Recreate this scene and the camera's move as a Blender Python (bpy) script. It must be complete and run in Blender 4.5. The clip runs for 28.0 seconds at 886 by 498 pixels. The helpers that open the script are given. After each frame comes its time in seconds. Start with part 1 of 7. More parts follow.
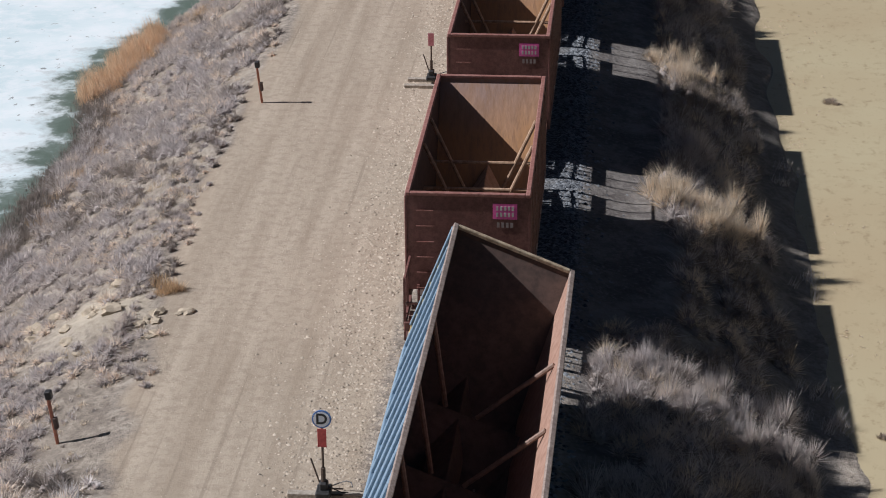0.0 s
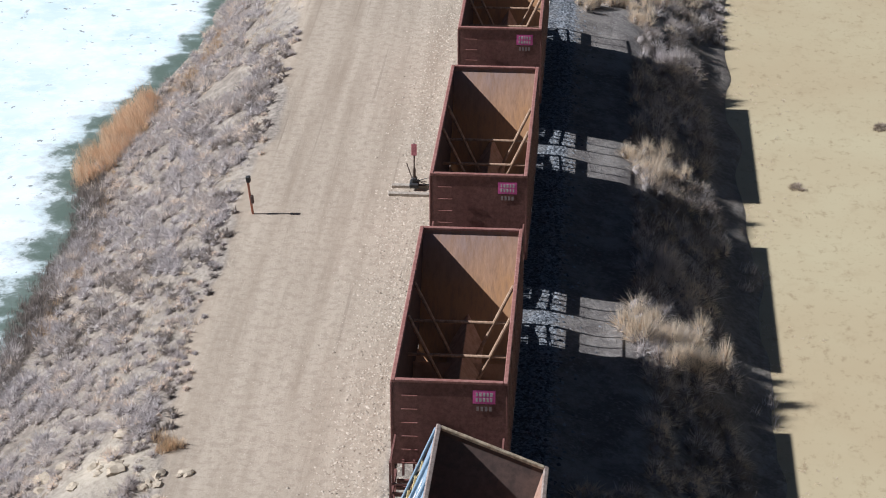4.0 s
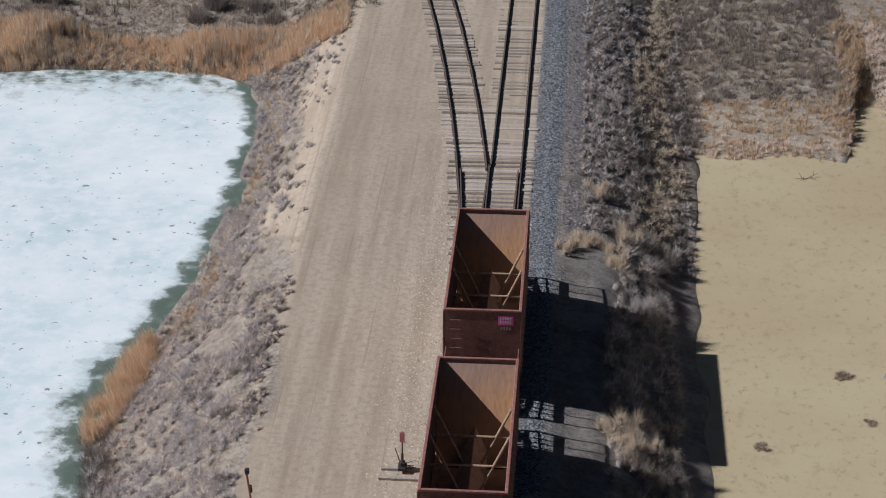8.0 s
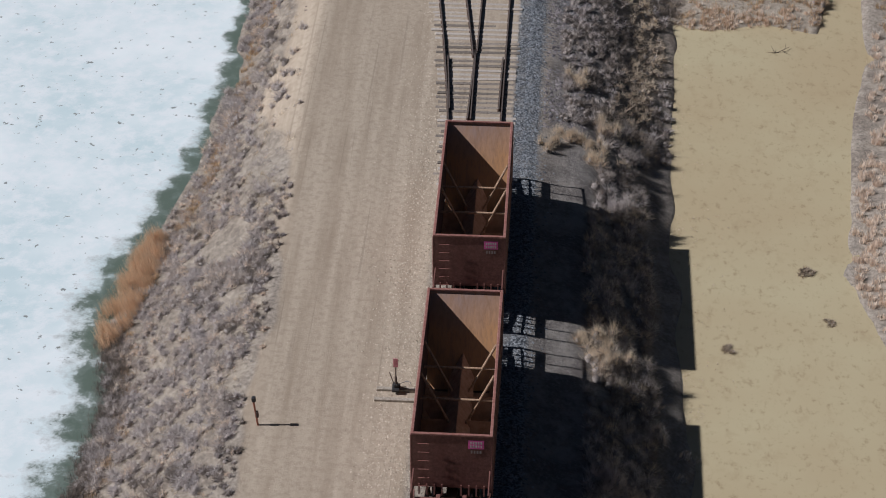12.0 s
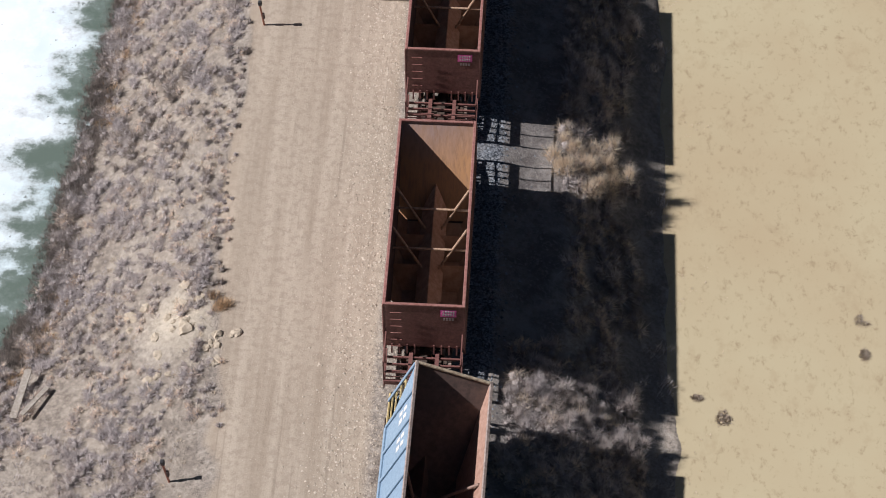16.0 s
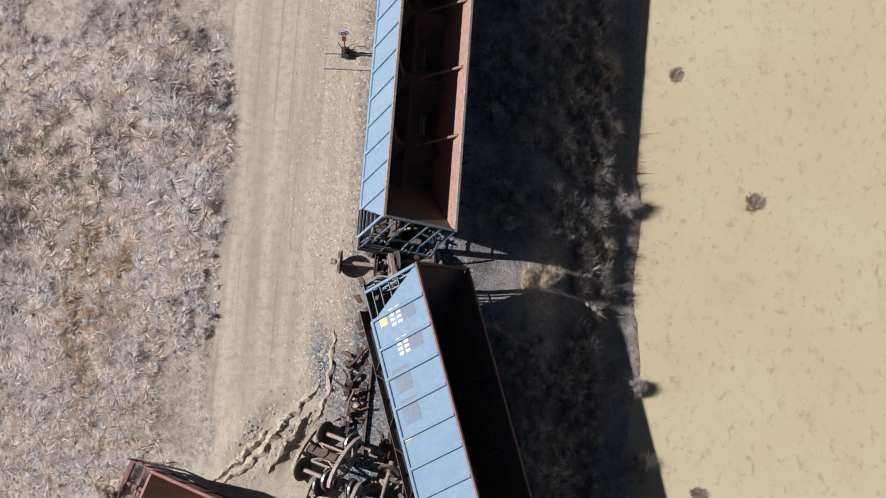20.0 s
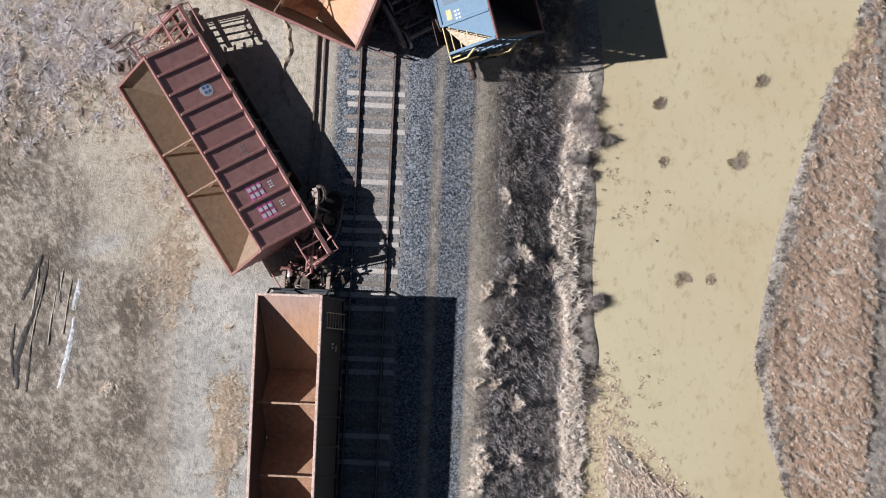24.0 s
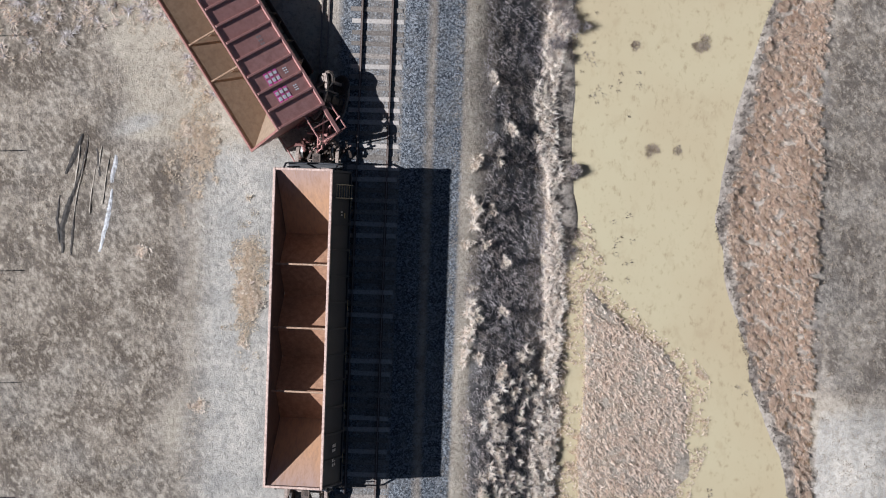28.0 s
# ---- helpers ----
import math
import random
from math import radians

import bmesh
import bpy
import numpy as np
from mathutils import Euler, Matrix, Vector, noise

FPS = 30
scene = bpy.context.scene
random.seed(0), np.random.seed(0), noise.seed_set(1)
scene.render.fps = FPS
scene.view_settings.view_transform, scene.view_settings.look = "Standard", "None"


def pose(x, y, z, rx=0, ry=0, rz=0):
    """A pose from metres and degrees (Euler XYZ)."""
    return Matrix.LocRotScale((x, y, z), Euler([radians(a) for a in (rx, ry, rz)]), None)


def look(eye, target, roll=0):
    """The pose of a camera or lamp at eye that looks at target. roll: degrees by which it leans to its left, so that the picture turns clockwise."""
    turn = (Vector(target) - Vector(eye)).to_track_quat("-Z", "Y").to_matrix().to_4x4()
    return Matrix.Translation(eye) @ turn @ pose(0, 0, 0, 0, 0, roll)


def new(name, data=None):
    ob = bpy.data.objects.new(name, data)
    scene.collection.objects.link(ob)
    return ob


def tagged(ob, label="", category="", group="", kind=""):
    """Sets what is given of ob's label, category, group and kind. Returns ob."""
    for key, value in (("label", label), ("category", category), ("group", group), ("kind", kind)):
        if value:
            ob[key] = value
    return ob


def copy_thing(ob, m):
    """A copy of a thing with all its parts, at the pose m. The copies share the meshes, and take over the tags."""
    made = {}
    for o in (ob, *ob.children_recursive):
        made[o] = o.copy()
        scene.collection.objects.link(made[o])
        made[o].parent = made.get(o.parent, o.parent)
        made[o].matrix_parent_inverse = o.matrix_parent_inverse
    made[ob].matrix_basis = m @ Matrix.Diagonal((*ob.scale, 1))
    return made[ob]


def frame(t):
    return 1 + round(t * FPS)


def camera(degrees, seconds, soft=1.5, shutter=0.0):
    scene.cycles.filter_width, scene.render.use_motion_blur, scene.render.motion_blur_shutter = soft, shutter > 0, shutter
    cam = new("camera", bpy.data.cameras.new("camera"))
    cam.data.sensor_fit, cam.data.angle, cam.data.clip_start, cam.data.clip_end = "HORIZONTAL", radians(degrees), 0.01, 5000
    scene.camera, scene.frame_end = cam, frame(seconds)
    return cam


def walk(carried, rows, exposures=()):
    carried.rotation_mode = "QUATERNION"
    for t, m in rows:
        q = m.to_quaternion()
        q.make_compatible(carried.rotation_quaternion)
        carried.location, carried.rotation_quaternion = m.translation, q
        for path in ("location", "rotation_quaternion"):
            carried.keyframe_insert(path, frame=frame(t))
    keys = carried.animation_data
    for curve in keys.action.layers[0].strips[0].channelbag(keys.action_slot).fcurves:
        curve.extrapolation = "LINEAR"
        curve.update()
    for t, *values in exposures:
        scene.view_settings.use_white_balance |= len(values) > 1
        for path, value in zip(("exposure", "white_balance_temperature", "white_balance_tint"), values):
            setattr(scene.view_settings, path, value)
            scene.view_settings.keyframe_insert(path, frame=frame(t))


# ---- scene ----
cam = camera(22.56, 28.0, soft=1.0)
# seconds, place, turn in degrees
PATH = [
    (0, 3.843, -52.530, 24.479, 67.497, 0.363, 4.727),
    (0.5, 3.866, -52.502, 25.411, 67.476, 0.325, 4.668),
    (1, 3.899, -52.512, 26.340, 66.765, 0.295, 4.596),
    (1.5, 3.873, -52.526, 27.131, 65.025, 0.281, 4.521),
    (2, 3.867, -52.492, 28.178, 63.853, 0.253, 4.484),
    (2.5, 3.882, -52.512, 29.566, 63.874, 0.216, 4.436),
    (3, 3.877, -52.550, 30.984, 63.917, 0.186, 4.385),
    (3.5, 3.842, -52.537, 32.475, 63.905, 0.153, 4.321),
    (5.5, 3.751, -52.550, 38.736, 63.779, -0.064, 4.156),
    (6, 3.708, -52.565, 40.306, 63.749, -0.110, 4.094),
    (6.5, 3.692, -52.529, 41.859, 63.710, -0.140, 4.064),
    (7, 3.708, -52.529, 43.361, 63.767, -0.134, 4.018),
    (7.5, 3.712, -52.544, 44.832, 63.782, -0.116, 3.943),
    (8, 3.712, -52.545, 46.418, 63.761, -0.095, 3.888),
    (8.5, 3.727, -52.572, 47.952, 63.757, -0.096, 3.845),
    (9, 3.724, -52.583, 49.422, 63.596, -0.098, 3.783),
    (9.5, 3.672, -52.642, 50.950, 62.563, -0.103, 3.712),
    (10, 3.612, -52.662, 52.476, 61.198, -0.097, 3.630),
    (10.5, 3.603, -52.695, 54.140, 59.708, -0.082, 3.563),
    (11, 3.619, -52.742, 55.617, 58.346, -0.067, 3.533),
    (11.5, 3.626, -52.810, 57.199, 57.160, -0.036, 3.491),
    (12, 3.658, -52.883, 58.853, 55.457, -0.012, 3.466),
    (12.5, 3.677, -52.894, 60.728, 53.424, -0.007, 3.447),
    (14.5, 3.471, -52.546, 66.955, 45.634, -0.065, 3.251),
    (15, 3.540, -52.489, 68.412, 43.630, -0.048, 3.235),
    (15.5, 3.619, -52.476, 70.014, 41.492, -0.024, 3.213),
    (16, 3.651, -52.436, 71.730, 39.344, 0.013, 3.158),
    (16.5, 3.648, -52.416, 73.376, 37.240, 0.046, 3.052),
    (17, 3.609, -52.333, 74.800, 35.180, 0.065, 2.961),
    (17.5, 3.573, -52.240, 76.293, 33.051, 0.067, 2.874),
    (18, 3.540, -52.111, 77.955, 30.872, 0.062, 2.832),
    (18.5, 3.527, -51.942, 79.627, 28.665, 0.035, 2.801),
    (19, 3.499, -51.793, 81.326, 26.491, -0.002, 2.775),
    (19.5, 3.459, -51.622, 83.044, 24.215, -0.041, 2.731),
    (20, 3.403, -51.380, 84.742, 21.924, -0.080, 2.693),
    (20.5, 3.360, -51.069, 86.367, 19.624, -0.121, 2.691),
    (22.5, 3.680, -49.279, 93.157, 10.054, 0.022, 2.698),
    (23, 3.681, -49.131, 94.697, 7.849, 0.027, 2.602),
    (23.5, 3.716, -48.979, 96.353, 5.647, 0.014, 2.547),
    (24, 3.697, -48.784, 97.976, 3.453, 0.029, 2.514),
    (24.5, 3.702, -48.554, 99.621, 1.257, 0.027, 2.454),
    (25, 3.694, -48.324, 101.137, -0.540, 0.023, 2.380),
    (25.5, 3.678, -48.141, 102.693, -0.590, 0.011, 2.346),
    (26, 3.676, -48.003, 104.265, -0.625, -0.008, 2.329),
    (26.5, 3.673, -47.883, 105.862, -0.660, -0.026, 2.242),
    (27, 3.676, -47.789, 107.531, -0.699, -0.036, 2.186),
    (27.5, 3.672, -47.716, 109.044, -0.691, -0.039, 2.166),
    (28, 3.678, -47.641, 110.636, -0.699, -0.055, 2.118),
]
# the clip's own brightening and darkening, in stops, and its white balance
EXPOSURE = [(0, -0.02, 6050, 14), (0.5, 0.29, 5850, 13), (1.0, 0.44, 5750, 12), (2.0, 0.52, 5750, 12), (3.5, 0.40, 5780, 12), (5.5, -0.02, 5880, 13), (8, -0.24, 5980, 14), (11.5, -0.32, 6030, 14), (14.5, 0.08, 6080, 16), (17, 0.26, 6150, 16), (22.5, 0.33, 6000, 14), (28, 0.34, 5700, 12)]
walk(cam, [(t, pose(x, y, z, rx, ry, rz)) for t, x, y, z, rx, ry, rz in PATH],
     exposures=EXPOSURE)

# ---------------------------------------------------------------- light
world = bpy.data.worlds.new("sky")
scene.world = world
world.use_nodes = True
wn = world.node_tree
sky = wn.nodes.new("ShaderNodeTexSky")
sky.sky_type = 'NISHITA'
sky.sun_disc = False
sky.sun_elevation = radians(39.8)
sky.sun_rotation = radians(266.7)
wn.links.new(sky.outputs[0], wn.nodes["Background"].inputs[0])
wn.nodes["Background"].inputs[1].default_value = 0.019
sun_data = bpy.data.lights.new("sun", 'SUN')
sun_data.energy = 5.0
sun_data.angle = radians(0.53)
sun_data.color = (1.0, 0.965, 0.92)
sun = new("sun", sun_data)
sun.matrix_world = look((-120, -7, 100), (0, 0, 0))
scene.view_settings.exposure = 0.0


# ---------------------------------------------------------------- materials
def nd(m, kind, **ins):
    n = m.node_tree.nodes.new(kind)
    for k, v in ins.items():
        n.inputs[k.replace("_", " ")].default_value = v
    return n


def ramp(m, src, stops):
    r = m.node_tree.nodes.new("ShaderNodeValToRGB")
    m.node_tree.links.new(src, r.inputs[0])
    els = r.color_ramp.elements
    while len(els) < len(stops):
        els.new(0.5)
    for e, (p, c) in zip(els, stops):
        e.position = p
        e.color = (*c, 1)
    return r.outputs[0]


def mixc(m, fac, a, b, mode='MIX'):
    n = m.node_tree.nodes.new("ShaderNodeMix")
    n.data_type = 'RGBA'
    n.blend_type = mode
    for sock, v in ((n.inputs[0], fac), (n.inputs[6], a), (n.inputs[7], b)):
        if isinstance(v, bpy.types.NodeSocket):
            m.node_tree.links.new(v, sock)
        elif isinstance(v, tuple):
            sock.default_value = (*v, 1) if len(v) == 3 else v
        else:
            sock.default_value = v
    return n.outputs[2]


def noise_of(m, vec, scale, detail=4.0, rough=0.6, stretch=None):
    if stretch:
        mp = m.node_tree.nodes.new("ShaderNodeMapping")
        mp.inputs["Scale"].default_value = stretch
        m.node_tree.links.new(vec, mp.inputs[0])
        vec = mp.outputs[0]
    n = nd(m, "ShaderNodeTexNoise", Scale=scale, Detail=detail, Roughness=rough)
    m.node_tree.links.new(vec, n.inputs["Vector"])
    return n.outputs["Fac"]


def fresh(name, rough=0.8, metal=0.0):
    m = bpy.data.materials.new(name)
    m.use_nodes = True
    b = m.node_tree.nodes["Principled BSDF"]
    b.inputs["Roughness"].default_value = rough
    b.inputs["Metallic"].default_value = metal
    return m, b, m.node_tree.links


def bump(m, b, height, strength, dist):
    n = nd(m, "ShaderNodeBump", Strength=strength, Distance=dist)
    m.node_tree.links.new(height, n.inputs["Height"])
    m.node_tree.links.new(n.outputs[0], b.inputs["Normal"])


def surface(name, base, worn, dark, rough=0.7, metal=0.0, big=0.6, fine=9.0, amount=0.5, bumpy=0.15, streak=None, vary=0.0):
    """Painted or bare surface: base colour, worn patches, fine dark grain; streak stretches the patches."""
    m, b, ln = fresh(name, rough, metal)
    tc = m.node_tree.nodes.new("ShaderNodeTexCoord").outputs["Object"]
    n1 = noise_of(m, tc, big, 5, 0.65, streak)
    n2 = noise_of(m, tc, fine, 6, 0.7)
    col = mixc(m, ramp(m, n1, [(0.5 - 0.22 * amount - 0.08, (0, 0, 0)), (0.72 - 0.1 * amount, (1, 1, 1))]), base, worn)
    col = mixc(m, ramp(m, n2, [(0.38, (0.8, 0.8, 0.8)), (0.6, (0, 0, 0))]), col, dark)
    if vary:
        rnd = m.node_tree.nodes.new("ShaderNodeObjectInfo").outputs["Random"]
        col = mixc(m, ramp(m, rnd, [(0, (1 - vary,) * 3), (1, (1, 1, 1))]), (0, 0, 0), col)
    ln.new(col, b.inputs["Base Color"])
    bump(m, b, n2, bumpy, 0.02)
    return m


RED_PAINT = surface("red_brown_paint", (0.185, 0.075, 0.064), (0.25, 0.12, 0.1), (0.12, 0.052, 0.043), 0.6, streak=(1, 1, 0.25), big=1.2, amount=0.5)
RED_RIM = surface("faded_red_rim", (0.30, 0.13, 0.11), (0.38, 0.2, 0.17), (0.2, 0.08, 0.06), 0.55, big=1.5)
RUST_IN = surface("rusty_hopper_steel", (0.41, 0.225, 0.125), (0.52, 0.325, 0.21), (0.34, 0.185, 0.105), 0.7, big=0.5, fine=3, streak=(1, 1, 0.3), amount=0.7)
# dark rust tone that also carries the shade inside the open cars
RUST_DARK = surface("dark_rust_with_shade", (0.09, 0.06, 0.05), (0.135, 0.086, 0.068), (0.06, 0.042, 0.036), 0.75, big=0.6, fine=4, amount=0.4)
BRACE = surface("worn_brace_steel", (0.46, 0.31, 0.2), (0.55, 0.40, 0.28), (0.26, 0.15, 0.09), 0.6, big=2)
BLUE = surface("faded_blue_paint", (0.205, 0.30, 0.395), (0.255, 0.35, 0.435), (0.16, 0.235, 0.315), 0.62, big=0.5, streak=(1, 1, 0.3), amount=0.45, bumpy=0.06)
BLUE_PATCH = surface("grey_blue_repaint", (0.15, 0.19, 0.24), (0.18, 0.22, 0.27), (0.12, 0.15, 0.19), 0.65)
PALE_RIM = surface("chalky_pink_rim", (0.60, 0.43, 0.35), (0.68, 0.52, 0.43), (0.32, 0.2, 0.15), 0.6, big=2)
def rusted_slope(name, top, low, dark):
    """Sloping sheet: dull purple-grey paint towards the rim, scoured orange rust below, streaks running down."""
    m, b, ln = fresh(name, 0.7)
    tc = m.node_tree.nodes.new("ShaderNodeTexCoord").outputs["Object"]
    n1 = noise_of(m, tc, 1.1, 5, 0.65, (1, 0.35, 0.35))
    n2 = noise_of(m, tc, 5.0, 6, 0.7, (1.6, 0.4, 0.4))
    sp = m.node_tree.nodes.new("ShaderNodeSeparateXYZ")
    ln.new(tc, sp.inputs[0])
    w = nd(m, "ShaderNodeMath")
    w.operation = 'MULTIPLY_ADD'
    w.inputs[1].default_value = 1.6
    ln.new(n1, w.inputs[0])
    ln.new(sp.outputs[2], w.inputs[2])
    sc = nd(m, "ShaderNodeMapRange")
    sc.inputs["From Min"].default_value, sc.inputs["From Max"].default_value = 3.5, 4.7
    ln.new(w.outputs[0], sc.inputs["Value"])
    col = mixc(m, sc.outputs[0], low, top)
    col = mixc(m, ramp(m, n2, [(0.36, (0.75, 0.75, 0.75)), (0.55, (0, 0, 0))]), col, dark)
    ln.new(col, b.inputs["Base Color"])
    bump(m, b, n1, 0.35, 0.12)
    return m


CREAM_RIM = surface("chipped_cream_rim", (0.72, 0.63, 0.45), (0.55, 0.42, 0.28), (0.25, 0.18, 0.12), 0.6, big=4, amount=0.6)
BLACK_CAR = surface("black_weathered_paint", (0.02, 0.023, 0.032), (0.033, 0.035, 0.041), (0.015, 0.017, 0.021), 0.65, big=0.8)
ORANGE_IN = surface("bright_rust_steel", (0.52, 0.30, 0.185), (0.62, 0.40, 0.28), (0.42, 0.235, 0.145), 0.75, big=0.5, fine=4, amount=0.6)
# darker copy of the bright rust, its tone lowered for shade in the black car
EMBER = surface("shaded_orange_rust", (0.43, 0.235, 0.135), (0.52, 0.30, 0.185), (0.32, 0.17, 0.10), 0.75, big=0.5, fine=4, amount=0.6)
YELLOW = surface("safety_yellow_paint", (0.80, 0.64, 0.28), (0.74, 0.6, 0.33), (0.4, 0.28, 0.1), 0.5, big=3)
SLOPE_RED = rusted_slope("scoured_rust_slope", (0.335, 0.225, 0.185), (0.47, 0.255, 0.12), (0.31, 0.18, 0.105))
SLOPE_PINK = rusted_slope("scoured_orange_slope", (0.50, 0.345, 0.285), (0.60, 0.345, 0.195), (0.44, 0.26, 0.165))
STEEL_DARK = surface("dull_blue_grey_tube", (0.115, 0.14, 0.175), (0.16, 0.18, 0.205), (0.07, 0.08, 0.095), 0.55, big=2)
RIM_GREY = surface("scuffed_grey_brown_rim", (0.34, 0.27, 0.235), (0.44, 0.36, 0.31), (0.2, 0.15, 0.125), 0.6, big=2)
ARM = surface("dull_brown_brace_steel", (0.25, 0.165, 0.125), (0.31, 0.21, 0.16), (0.16, 0.1, 0.075), 0.65, big=2)
TAN_IN = surface("dusty_tan_rusted_steel", (0.33, 0.235, 0.155), (0.40, 0.295, 0.2), (0.27, 0.185, 0.12), 0.75, big=0.5, fine=4, streak=(1, 1, 0.3))
RED_FADED = surface("sun_faded_red_paint", (0.45, 0.225, 0.195), (0.52, 0.28, 0.245), (0.38, 0.18, 0.155), 0.6, big=0.8, fine=3.0, streak=(1, 1, 0.3), bumpy=0.08)
BLUE_DEEP = surface("weathered_blue_paint", (0.15, 0.232, 0.315), (0.185, 0.27, 0.35), (0.135, 0.212, 0.29), 0.6, big=0.5, fine=5, streak=(1, 1, 0.3), bumpy=0.05)
PINK_LINING = surface("pinkish_rusted_lining", (0.36, 0.21, 0.155), (0.42, 0.27, 0.205), (0.27, 0.15, 0.105), 0.8, big=0.5, fine=4, streak=(1, 0.3, 1))
IRON = surface("greasy_cast_iron", (0.11, 0.085, 0.07), (0.16, 0.11, 0.08), (0.04, 0.035, 0.03), 0.6, 0.3, big=3, fine=14, amount=0.6)
IRON_LIGHT = surface("dusty_cast_steel", (0.36, 0.285, 0.235), (0.44, 0.35, 0.285), (0.16, 0.115, 0.09), 0.65, 0.2, big=3, fine=12, amount=0.5)
TREAD = surface("polished_wheel_tread", (0.5, 0.48, 0.46), (0.38, 0.34, 0.31), (0.3, 0.27, 0.25), 0.35, 0.8, big=4)
RAIL = surface("rusty_rail_steel", (0.13, 0.085, 0.065), (0.20, 0.13, 0.1), (0.08, 0.055, 0.045), 0.6, 0.4, big=1, fine=16)
RAIL_TOP = surface("worn_rail_head", (0.30, 0.25, 0.22), (0.4, 0.35, 0.31), (0.2, 0.15, 0.13), 0.4, 0.6, big=2)
TIE = surface("grey_weathered_timber", (0.33, 0.285, 0.24), (0.47, 0.42, 0.365), (0.16, 0.13, 0.11), 0.9, big=1.5, fine=10, streak=(0.3, 4, 4), vary=0.5)
TIE_WHITE = surface("bleached_timber", (0.62, 0.58, 0.53), (0.52, 0.46, 0.4), (0.36, 0.31, 0.27), 0.9, big=1.5, fine=10, streak=(0.3, 4, 4), vary=0.15)
WOOD = surface("silvered_board", (0.40, 0.35, 0.29), (0.5, 0.45, 0.38), (0.22, 0.19, 0.15), 0.9, big=2, fine=12)
PURPLE = surface("magenta_placard", (0.92, 0.14, 0.48), (0.9, 0.2, 0.5), (0.8, 0.12, 0.42), 0.6)
WHITE = surface("white_stencil", (0.78, 0.76, 0.74), (0.68, 0.64, 0.6), (0.5, 0.46, 0.42), 0.6)
STENCIL = surface("fresh_white_stencil", (0.93, 0.92, 0.92), (0.9, 0.88, 0.88), (0.8, 0.78, 0.78), 0.6)
GREY_STENCIL = surface("grey_stencil", (0.42, 0.36, 0.34), (0.36, 0.3, 0.28), (0.3, 0.24, 0.22), 0.7)
RED_SIGN = surface("red_target_paint", (0.62, 0.07, 0.07), (0.55, 0.12, 0.1), (0.4, 0.05, 0.05), 0.45)
PINK_SIGN = surface("faded_pink_target", (0.6, 0.2, 0.26), (0.65, 0.32, 0.34), (0.45, 0.15, 0.18), 0.5)
BLUE_SIGN = surface("blue_sign_paint", (0.1, 0.22, 0.5), (0.14, 0.27, 0.55), (0.08, 0.16, 0.4), 0.45)
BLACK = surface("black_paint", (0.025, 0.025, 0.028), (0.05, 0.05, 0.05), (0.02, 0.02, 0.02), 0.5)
ORANGE_POST = surface("orange_marker_paint", (0.48, 0.16, 0.09), (0.4, 0.2, 0.13), (0.3, 0.1, 0.06), 0.6, big=5)


